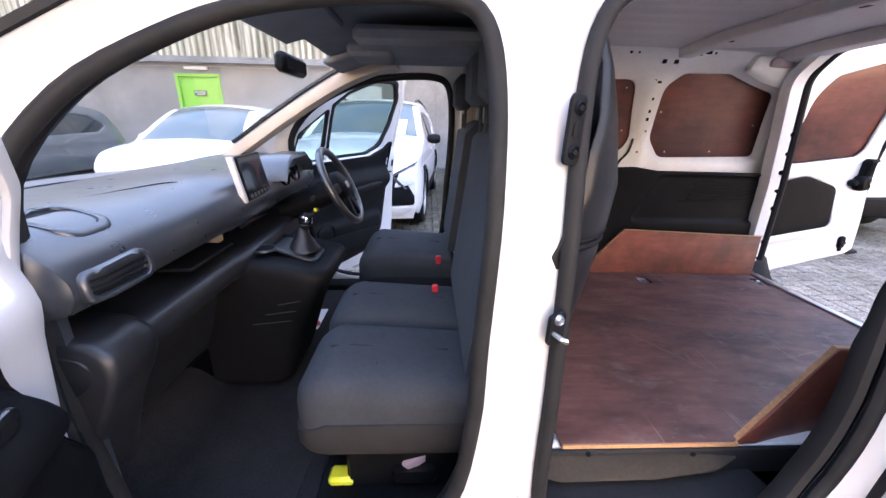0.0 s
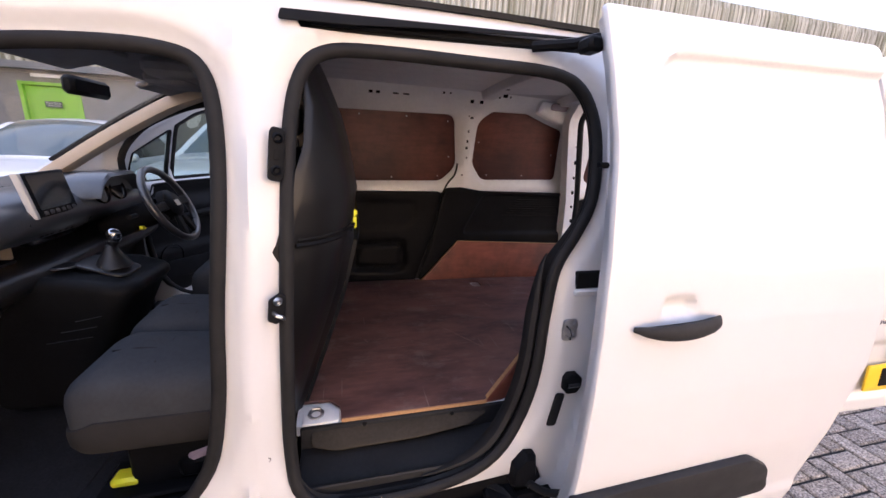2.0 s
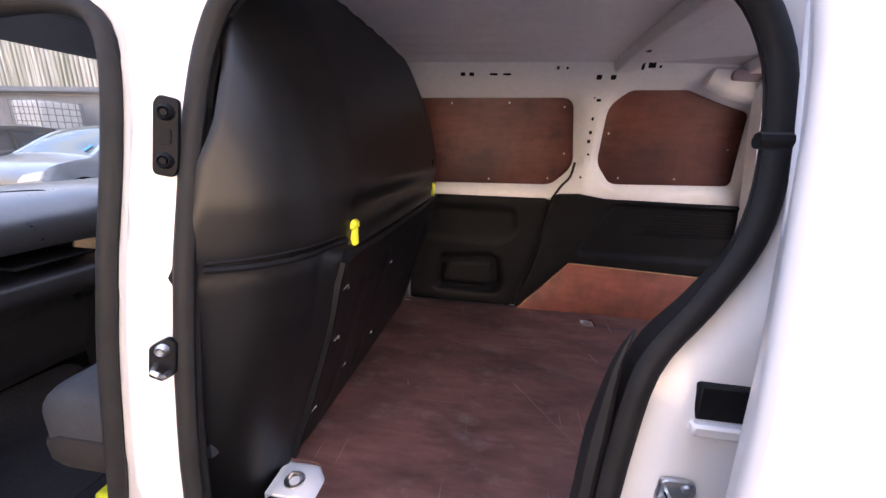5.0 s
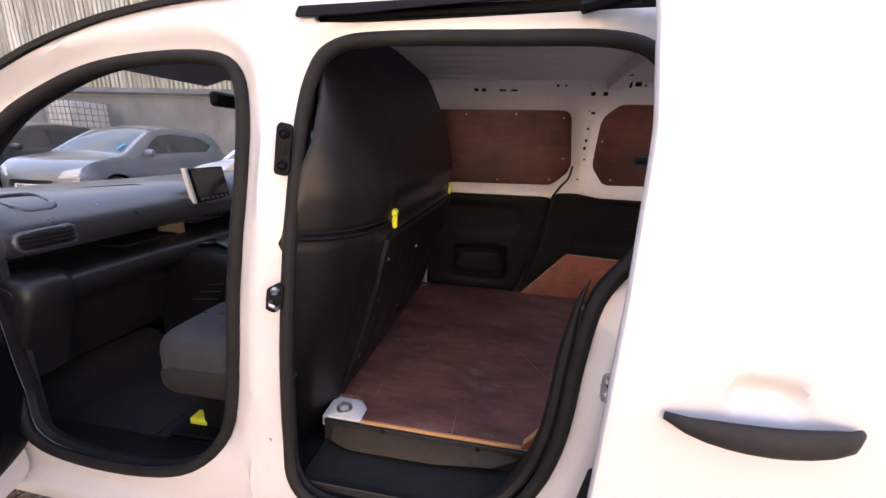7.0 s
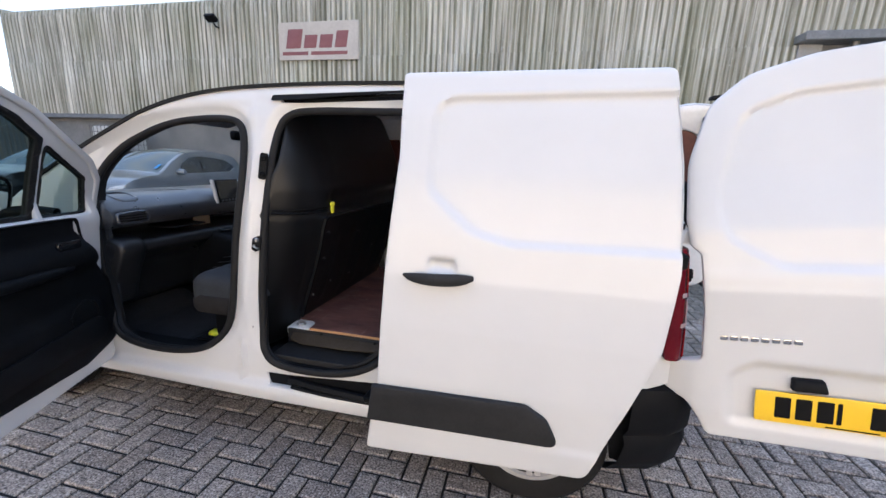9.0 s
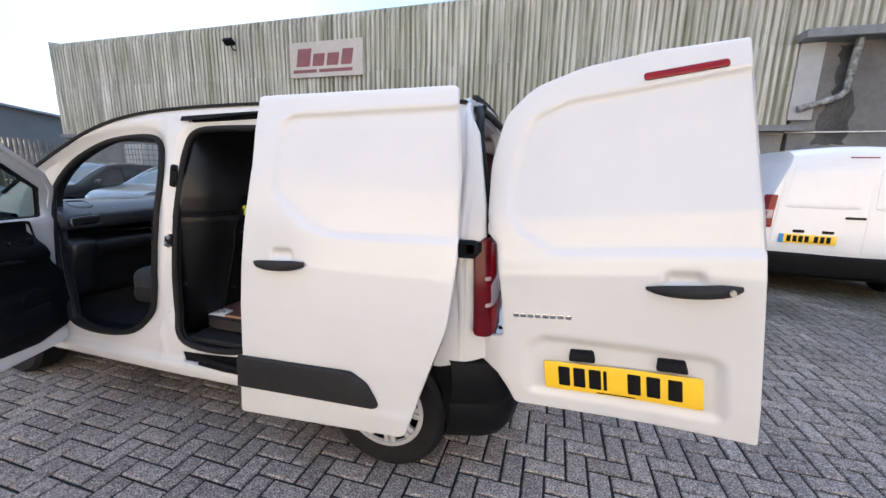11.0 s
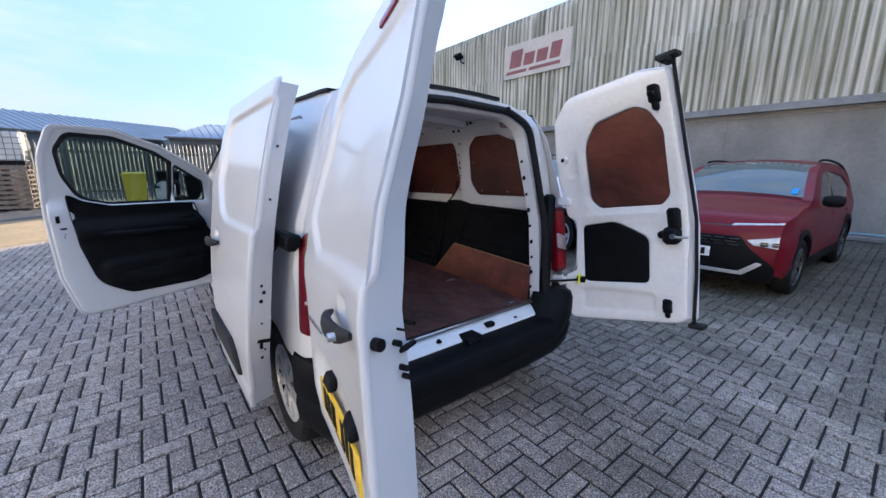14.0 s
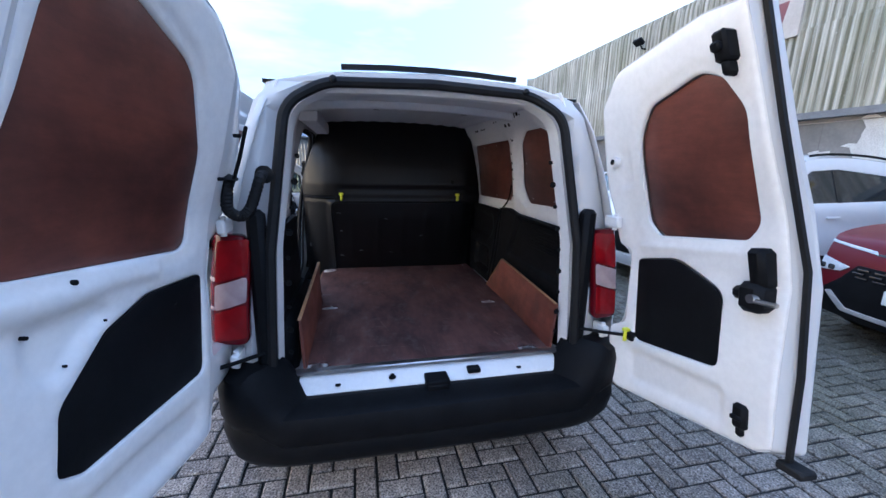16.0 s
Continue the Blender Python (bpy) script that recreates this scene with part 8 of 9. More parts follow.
def car(name, label, m, length, width, top, belt, dlo, axles, r, body, screen, rear_glass, group="parked vehicles", clad=0.0, pillar=None, roof_rail=False, tail_first=False, rim_mat=None):
    """A parked vehicle. Local s runs from nose to tail, q to its left, z up; top is its upper outline from nose to tail.
    dlo: outline of the side glass; screen, rear_glass: stretches of s of the upper outline that are glazed."""
    c = m @ Vector((length / 2, 0, 0))
    th = thing(name, c, label, "van" if "van" in name else "car", group)
    line = spline(top, 5, closed=False)
    hw0 = width / 2

    def half(s, z):
        s, z = np.asarray(s, float), np.asarray(z, float)
        h = np.interp(z, [0.15, 0.35, 0.62, belt, belt + 0.62], [hw0 - 0.07, hw0 - 0.01, hw0, hw0 - 0.035, hw0 - 0.25])
        return h - 0.42 * np.maximum(0.42 - s, 0) ** 2 - (0.12 if tail_first else 0.30) * np.maximum(s - length + 0.45, 0) ** 2

    def world(s, q, z):
        P = np.stack(np.broadcast_arrays(np.asarray(s, float), np.asarray(q, float), np.asarray(z, float)), 1)
        M = np.array(m)
        return P @ M[:3, :3].T + M[:3, 3]

    bow = lambda s: (0.05 if tail_first else 0.16) * (1 - smooth(s, 0.0, 0.75)) - (0.05 if tail_first else 0.10) * smooth(s, length - 0.6, length)
    arch_pts = lambda cx: [(cx + (r + 0.045) * math.cos(a_), r + (r + 0.045) * math.sin(a_)) for a_ in np.linspace(math.pi - 0.15, 0.15, 13)]
    low = 0.24
    bottom = [(length - 0.05, 0.32), (length - 0.45, low)] + [(p[0], p[1]) for p in reversed(arch_pts(axles[1]))] + [(p[0], p[1]) for p in reversed(arch_pts(axles[0]))] + [(0.3, low), (0.06, 0.3)]
    side = line + bottom

    def crease(P):
        return -0.018 * smooth(np.abs(P[:, 1] - belt + 0.22), 0.07, 0.0) + 0.012 * smooth(np.abs(P[:, 1] - belt + 0.05), 0.04, 0.0)

    for sg in (1, -1):
        pl = lambda u, v, w, sg=sg: world(u + bow(u), sg * (half(u, v) + w), v)
        sd = part("side_panel", sheet(side, pl, [dlo], 0.03, 0.01, 0.09, crease), body, th)
        part("side_glass", sheet(dlo, pl, [], 0.005, 0, 0.12, lambda P: -0.012 + 0 * P[:, 0]), DARK_GLASS, th, "dark side glass")
        for px in pillar or ():
            zz0, zz1 = belt - 0.02, max(p[1] for p in dlo) + 0.0
            part("pillar", sheet([(px - 0.035, zz0), (px + 0.035, zz0), (px + 0.02, zz1), (px - 0.05, zz1)], pl, [], 0.008, 0, 0.1, lambda P: -0.004 + 0 * P[:, 0]), GLOSS_BLACK, th)
        for hx in ((pillar[0] - 0.22, pillar[0] + 0.72) if pillar else ()):
            part("door_handle", sheet(fillet([(hx, belt - 0.13), (hx + 0.2, belt - 0.125), (hx + 0.2, belt - 0.095), (hx, belt - 0.1)], 0.012), pl, [], 0.02, 0.006, 0.1, lambda P: 0.018 + 0 * P[:, 0]), body, th)
        if clad:
            part("sill_cladding", sheet([(axles[0] + r + 0.05, low), (axles[1] - r - 0.05, low), (axles[1] - r - 0.05, clad), (axles[0] + r + 0.05, clad)], pl, [], 0.03, 0.01, 0.2, lambda P: 0.012 + 0 * P[:, 0]), BLACK, th, "black sill cladding")
        for ax in axles:
            if clad:
                aw = arch_pts(ax)
                part("arch_cladding", sheet([(ax + (p[0] - ax) * 1.16, r + (p[1] - r) * 1.16) for p in aw] + list(reversed(aw)), pl, [], 0.03, 0.008, 0.2, lambda P: 0.010 + 0 * P[:, 0]), BLACK, th)
            well = arch_pts(ax)
            part("wheel_well", loft([[tuple(p) for p in world([q[0] for q in well], [sg * (hw0 - d)] * len(well), [q[1] for q in well])] for d in (0.02, 0.3)], ring_closed=False), INK, th)
            add_wheel(th, m @ Matrix.Translation((ax + float(bow(ax)), sg * (hw0 - 0.11), r)) @ Euler((-sg * math.pi / 2, 0, 0)).to_matrix().to_4x4(), r, 0.2, r * 0.66, 5, rim_mat)
        if roof_rail:
            rl = [p for p in line if screen[1] + 0.1 < p[0] < rear_glass[0] + 0.1]
            part("roof_rail", tube([tuple(world([s_], [sg * (float(half(s_, z_)) - 0.03)], [z_ + 0.045])[0]) for s_, z_ in rl], 0.016, 6), BLACK, th, "black roof rail")
        # door mirror
        mx = screen[0] + 0.42
        mc = world([mx], [sg * (hw0 + 0.06)], [belt + 0.08])[0]
        part("mirror", lathe([(0.0, -0.1), (0.075, -0.085), (0.1, -0.03), (0.1, 0.05), (0.07, 0.09), (0, 0.1)], 12, Matrix.Translation(tuple(mc)) @ m.to_3x3().to_4x4() @ Matrix.Diagonal((0.75, 1.05, 0.72, 1)) @ Euler((math.pi / 2, 0, 0)).to_matrix().to_4x4()), BLACK if clad or tail_first else body, th)

    def row(s, z, inset=0.0, lift=0.0, n=14):
        h = float(half(s, z)) - inset
        cr = 0.05 * float(smooth(z, 0.75, 1.2)) + 0.01
        return [tuple(world([s + float(bow(s)) * t * t], [t * h], [z + cr * (1 - t * t) + lift])[0]) for t in np.linspace(-1, 1, n + 1)]

    segs = [(-1, screen[0], body, "nose"), (screen[0], screen[1], SCREEN_GLASS, "windscreen"), (screen[1], rear_glass[0], body, "roof"), (rear_glass[0], rear_glass[1], body if tail_first else DARK_GLASS, "rear_window"), (rear_glass[1], 99, body, "tail")]
    for a, b, mat, nm in segs:
        pts = [p for p in line if a - 1e-6 <= p[0] <= b + 1e-6]
        if not pts:
            continue
        i0, i1 = line.index(pts[0]), line.index(pts[-1])
        pts = line[i0:min(i1 + 2, len(line))]
        g = loft([row(s_, z_) for s_, z_ in pts], ring_closed=False)
        part(nm, g, mat, th)
    # glazed strips get painted pillars along their sides
    for a, b in (screen, rear_glass):
        pts = [p for p in line if a - 0.05 <= p[0] <= b + 0.05]
        for sg in (1, -1):
            rr2 = []
            for s_, z_ in pts:
                h = float(half(s_, z_))
                rr2.append([tuple(world([s_ + float(bow(s_)) * ((1 - d / h) ** 2)], [sg * (h - d)], [z_ + 0.012 + 0.02 * d])[0]) for d in (-0.004, 0.04, 0.085)])
            if len(rr2) > 1:
                part("screen_pillar", loft(rr2, ring_closed=False), body, th)
    part("underside", ([tuple(p) for p in world([0.25, length - 0.25, length - 0.25, 0.25] * 2, [-hw0 + 0.12, -hw0 + 0.12, hw0 - 0.12, hw0 - 0.12] * 2, [0.2] * 4 + [0.34] * 4)], [(0, 1, 2, 3), (7, 6, 5, 4), (0, 4, 5, 1), (1, 5, 6, 2), (2, 6, 7, 3), (3, 7, 4, 0)]), INK, th)
    sn = [p for p in line[:line.index(max(line, key=lambda q: q[1])) + 1]]

    def nose(u, v, w):
        s = np.interp(v, [p[1] for p in sn], [p[0] for p in sn])
        h = half(s, v)
        t = np.clip(u / h, -1.0, 1.0)
        return world(s + bow(s) * t * t - w, np.clip(u, -h - 0.0, h), v)

    tl = list(reversed([p for p in line[line.index(max(line, key=lambda q: q[1])):]]))

    def tail(u, v, w):
        s = np.interp(v, [p[1] for p in tl], [p[0] for p in tl])
        h = half(s, v)
        t = np.clip(u / h, -1.0, 1.0)
        return world(s + bow(s) * t * t + w, np.clip(u, -h, h), v)

    return th, nose, tail, world


def on(place, outline, mat, th, name, label="", thick=0.02, up=0.012, holes=()):
    return part(name, sheet(outline, place, list(holes), thick, 0.004, 0.06, lambda P: up + 0 * P[:, 0]), mat, th, label)


def rect(u0, u1, v0, v1, rad=0.02):
    return fillet([(u0, v0), (u1, v0), (u1, v1), (u0, v1)], rad)


def plate_on(place, th, v, white=True, u=0.0):
    p = on(place, rect(u - 0.26, u + 0.26, v - 0.055, v + 0.055, 0.008), PLATE_WHITE if white else PLATE_YELLOW, th, "number_plate", ("white" if white else "yellow") + " number plate with black bars", 0.008, 0.03)
    for k in range(7):
        a = u - 0.215 + k * 0.058 + (0.03 if k > 3 else 0)
        part("plate_bar", sheet(rect(a, a + 0.04, v - 0.038, v + 0.038, 0.004), place, [], 0.003, 0, 0.1, lambda P: 0.0325 + 0 * P[:, 0]), INK, p)


def facing(x, y, deg):
    """A pose whose local x (nose to tail) runs along +y, turned by deg."""
    return Matrix.Translation((x, y, 0)) @ Matrix.Rotation(radians(90 + deg), 4, "Z")


# red crossover
DARK_RIM = surface("dark_grey_rim", (0.06, 0.062, 0.066), (0.09, 0.092, 0.096), 0.4, 9, metal=0.3)
RED = surface("metallic_red_paint", (0.105, 0.003, 0.010), (0.135, 0.005, 0.014), 0.36, 2, coat=0.06, spec=0.22, bump_scale=150, bump_amt=0.02, rough_var=0.05)
t_, nose, tail, wld = car("red_crossover", "dark red metallic crossover with black grille, parked nose out", facing(1.80, 5.06, -2), 4.18, 1.775,
    [(0.05, 0.22), (0.0, 0.42), (0.0, 0.66), (0.05, 0.83), (0.18, 0.915), (0.65, 0.985), (1.12, 1.04), (1.6, 1.28), (2.0, 1.44), (2.5, 1.495), (3.2, 1.47), (3.7, 1.38), (4.02, 1.1), (4.15, 0.85), (4.17, 0.5), (4.1, 0.28)],
    0.96, fillet([(1.55, 0.99), (3.45, 1.03), (3.66, 1.16), (3.35, 1.32), (2.5, 1.385), (2.1, 1.35), (1.85, 1.22)], 0.04), (0.82, 3.40), 0.325, RED, (1.12, 2.02), (3.68, 4.04), clad=0.38, pillar=(2.45,), roof_rail=True, rim_mat=DARK_RIM)
on(nose, fillet([(-0.84, 0.225), (0.84, 0.225), (0.87, 0.34), (0.78, 0.42), (0.60, 0.575), (0.50, 0.705), (-0.50, 0.705), (-0.60, 0.575), (-0.78, 0.42), (-0.87, 0.34)], 0.03), BLACK, t_, "grille", "black lower grille and cladding")
for k in range(8):
    for j in range(3):
        on(nose, rect(-0.50 + k * 0.128 + (0.03 if j % 2 else 0), -0.41 + k * 0.128 + (0.03 if j % 2 else 0), 0.60 + j * 0.034, 0.618 + j * 0.034, 0.004), GLOSS_BLACK, t_, "grille_bar", "", 0.02, 0.026)
on(nose, fillet([(-0.56, 0.285), (0.56, 0.285), (0.72, 0.43), (0.66, 0.44), (0.52, 0.325), (-0.52, 0.325), (-0.66, 0.44), (-0.72, 0.43)], 0.02), ALU, t_, "skid_trim", "silver lower trim", 0.02, 0.028)
flip = lambda pts, sg: [(sg * a, b) for a, b in (pts if sg > 0 else list(reversed(pts)))]
for sg in (-1, 1):
    lamp_ = on(nose, flip(fillet([(0.55, 0.675), (0.62, 0.625), (0.82, 0.60), (0.875, 0.735)], 0.012), sg), LAMP_GLASS, t_, "headlamp", "clear headlamp", 0.03, 0.02)
    for u in (0.67, 0.76):
        on(nose, flip(rect(u, u + 0.065, 0.62, 0.665, 0.02), sg), GLOSS_BLACK, lamp_, "reflector", "", 0.01, 0.024)
    on(nose, flip(fillet([(0.80, 0.44), (0.86, 0.45), (0.86, 0.575), (0.82, 0.575)], 0.012), sg), BLACK, t_, "air_slot", "black side air slot", 0.02, 0.014)
    on(nose, flip([(0.40, 0.815), (0.86, 0.855), (0.86, 0.872), (0.42, 0.84)], sg), LAMP_GLASS, t_, "day_lamp", "thin day lamp", 0.02, 0.015)
on(nose, rect(-0.42, 0.42, 0.806, 0.826, 0.005), GLOSS_BLACK, t_, "bonnet_slit", "", 0.02, 0.006)
ring_ = [(0.085 * math.cos(a_), 0.757 + 0.034 * math.sin(a_)) for a_ in np.linspace(0, 2 * math.pi, 20, endpoint=False)]
on(nose, ring_, CHROME, t_, "badge", "plain chrome oval", 0.02, 0.018, [[(x * 0.78, 0.757 + (z - 0.757) * 0.68) for x, z in ring_]])
plate_on(nose, t_, 0.51)
STICK = surface("blue_sticker", (0.03, 0.22, 0.5), (0.05, 0.28, 0.6), 0.5, 9)
on(lambda u, v, w: wld(np.interp(v, [1.02, 1.27, 1.44], [1.15, 1.6, 2.0]) - w, u, v + 0.035), rect(-0.66, -0.595, 1.09, 1.15, 0.005), STICK, t_, "sticker", "small blue window sticker", 0.003, 0.02)

# white crossover with sharp lamps
t_, nose, tail, wld = car("white_crossover", "white crossover with black wheel arches, parked nose out", facing(-1.02, 4.42, -4), 4.5, 1.865,
    [(0.06, 0.22), (0.0, 0.42), (0.0, 0.66), (0.08, 0.86), (0.3, 0.98), (0.8, 1.05), (1.2, 1.10), (1.65, 1.36), (2.05, 1.57), (2.5, 1.64), (3.2, 1.62), (3.85, 1.5), (4.25, 1.2), (4.45, 1.0), (4.48, 0.6), (4.4, 0.3)],
    1.03, fillet([(1.65, 1.07), (3.45, 1.13), (3.72, 1.22), (3.4, 1.42), (2.6, 1.50), (2.2, 1.47), (1.95, 1.34)], 0.04), (0.90, 3.58), 0.35, paint("white_metallic_paint", (0.72, 0.73, 0.74), (0.8, 0.8, 0.8)), (1.2, 2.08), (3.86, 4.28), clad=0.45, pillar=(2.55,), roof_rail=True)
on(nose, fillet([(-0.85, 0.40), (0.85, 0.40), (0.86, 0.50), (0.70, 0.78), (-0.70, 0.78), (-0.86, 0.50)], 0.05), BLACK, t_, "grille", "black grille")
on(nose, fillet([(-0.7, 0.26), (0.7, 0.26), (0.86, 0.38), (-0.86, 0.38)], 0.03), WHITE, t_, "lower_bumper", "", 0.02, 0.02)
plate_on(nose, t_, 0.50)
for sg in (-1, 1):
    f = lambda pts: [(sg * a, b) for a, b in (pts if sg > 0 else list(reversed(pts)))]
    on(nose, f(fillet([(0.62, 0.62), (0.86, 0.66), (0.88, 0.76), (0.70, 0.86)], 0.02)), LAMP_GLASS, t_, "headlamp", "clear headlamp", 0.03, 0.03)
    on(nose, f([(0.60, 0.74), (0.90, 0.90), (0.90, 0.925), (0.57, 0.76)]), GLOSS_BLACK, t_, "day_lamp", "black boomerang trim", 0.02, 0.036)
    on(nose, f([(0.57, 0.75), (0.74, 0.60), (0.77, 0.61), (0.61, 0.76)]), GLOSS_BLACK, t_, "day_lamp", "", 0.02, 0.036)
on(lambda u, v, w: wld(np.interp(v, [1.10, 1.36, 1.57], [1.2, 1.65, 2.05]) - w, u, v + 0.035), rect(-0.6, -0.36, 1.14, 1.34, 0.005), PLATE_WHITE, t_, "price_card", "white price card behind the screen", 0.003, 0.012)

# small cars in the row
def hatch(name, label, x, y, deg, body):
    t_, nose, tail, wld = car(name, label, facing(x, y, deg), 3.85, 1.735,
        [(0.05, 0.22), (0.0, 0.4), (0.02, 0.6), (0.1, 0.78), (0.3, 0.88), (0.75, 0.95), (1.05, 1.0), (1.45, 1.25), (1.85, 1.44), (2.3, 1.5), (3.0, 1.48), (3.45, 1.38), (3.7, 1.1), (3.82, 0.85), (3.84, 0.5), (3.75, 0.28)],
        0.95, fillet([(1.45, 0.98), (3.1, 1.02), (3.36, 1.14), (3.05, 1.32), (2.3, 1.39), (1.95, 1.35), (1.7, 1.22)], 0.04), (0.78, 3.22), 0.31, body, (1.04, 1.88), (3.46, 3.72), pillar=(2.25,))
    on(nose, fillet([(-0.5, 0.34), (0.5, 0.34), (0.42, 0.58), (-0.42, 0.58)], 0.06), BLACK, t_, "grille", "black grille")
    plate_on(nose, t_, 0.46)
    for sg in (-1, 1):
        f = lambda pts: [(sg * a, b) for a, b in (pts if sg > 0 else list(reversed(pts)))]
        on(nose, f(fillet([(0.48, 0.60), (0.80, 0.66), (0.82, 0.80), (0.58, 0.74)], 0.04)), LAMP_GLASS, t_, "headlamp", "clear headlamp", 0.03, 0.014)
        on(tail, f(fillet([(0.60, 0.82), (0.83, 0.82), (0.83, 1.0), (0.64, 0.96)], 0.03)), RED_LAMP, t_, "tail_lamp", "red tail lamp", 0.03, 0.014)
    return t_, wld


hatch("white_hatchback", "small white hatchback parked nose out by the wall", -3.55, 4.95, 0, paint("plain_white_paint", (0.70, 0.71, 0.72), (0.78, 0.78, 0.78)))
g_, wld = hatch("grey_hatchback", "metallic grey hatchback parked nose out by the wall", -7.15, 4.85, 2, paint("metallic_grey_paint", (0.16, 0.18, 0.2), (0.22, 0.24, 0.26), 0.5))
on(lambda u, v, w: wld(np.interp(v, [1.0, 1.25, 1.44], [1.05, 1.45, 1.85]) - w, u, v + 0.035), rect(-0.62, -0.54, 1.06, 1.15, 0.005), STICK, g_, "sticker", "small blue window sticker", 0.003, 0.02)
hatch("dark_hatchback", "black hatchback parked nose out at the end of the row", -10.2, 4.7, 2, paint("black_paint", (0.012, 0.013, 0.015), (0.02, 0.021, 0.023)))

# older white van, nose to the wall
v2 = Matrix.Translation((6.08, 9.08, 0)) @ Matrix.Rotation(radians(-95), 4, "Z")
OLD_WHITE = paint("older_white_paint", (0.70, 0.71, 0.73), (0.76, 0.77, 0.78))
t_, nose, tail, wld = car("white_older_van", "older white panel van parked nose to the wall", v2, 4.38, 1.81,
    [(0.06, 0.22), (0.0, 0.45), (0.03, 0.75), (0.3, 0.95), (0.9, 1.06), (1.2, 1.16), (1.7, 1.50), (2.05, 1.70), (2.6, 1.79), (3.3, 1.81), (4.0, 1.795), (4.2, 1.76), (4.29, 1.66), (4.34, 1.2), (4.37, 0.8), (4.37, 0.5), (4.33, 0.3)],
    1.08, fillet([(1.36, 1.10), (2.16, 1.13), (2.2, 1.46), (2.10, 1.56), (1.86, 1.45)], 0.05), (0.92, 3.63), 0.315, OLD_WHITE, (1.18, 2.02), (4.22, 4.23), tail_first=True)
for u0, u1, v0, v1 in ((-0.78, 0.10, 0.56, 1.70), (0.115, 0.78, 0.56, 1.70)):
    on(tail, fillet([(u0, v0), (u1, v0), (u1 - (0.10 if u1 > 0.5 else 0), v1), (u0 + (0.10 if u0 < 0 else 0), v1)], 0.05), OLD_WHITE, t_, "back_door", "white rear door", 0.02, 0.006)
    un0, un1 = (u0 + 0.10, u1 - 0.05) if u0 < 0 else (u0 + 0.05, u1 - 0.10)
    on(tail, fillet([(un0, 1.10), (un1, 1.10), (un1 - (0.06 if u0 > 0 else 0), 1.60), (un0 + (0.06 if u0 < 0 else 0), 1.60)], 0.06), OLD_WHITE, t_, "door_pressing", "", 0.02, 0.010)
bump_ = []
for f, g in ((0.0, -0.05), (0.15, 0.03), (0.55, 0.055), (0.9, 0.05), (1.0, 0.0)):
    bump_.append([tuple(wld([4.36 + g - 0.10 * abs(q) ** 8 - (0.55 * max(0, abs(q) - 0.93) / 0.07)], [math.copysign(min(abs(q), 0.93) / 0.93 * (0.895 + 0.3 * max(g, -0.02)), q)], [0.24 + (0.30 + 0.16 * float(smooth(np.array(abs(q)), 0.80, 0.86))) * f])[0]) for q in np.linspace(-1, 1, 41)])
part("rear_bumper", loft(bump_, ring_closed=False), BLACK, t_, "black rear bumper with raised corners")
plate_on(tail, t_, 0.72, False, -0.40)
on(tail, rect(-0.69, -0.645, 0.665, 0.775, 0.006), STICK, t_, "plate_band", "blue band of the plate", 0.006, 0.033)
on(tail, rect(-0.09, 0.09, 0.985, 1.012, 0.01), BLACK, t_, "handle", "black handle", 0.03, 0.03)
for u in (-0.56, -0.28):
    on(tail, rect(u, u + 0.11, 0.795, 0.83, 0.01), BLACK, t_, "plate_lamp", "black plate lamp", 0.03, 0.02)
on(tail, rect(-0.13, 0.13, 1.70, 1.722, 0.008), RED_LAMP, t_, "brake_lamp", "red high brake lamp", 0.02, 0.02)
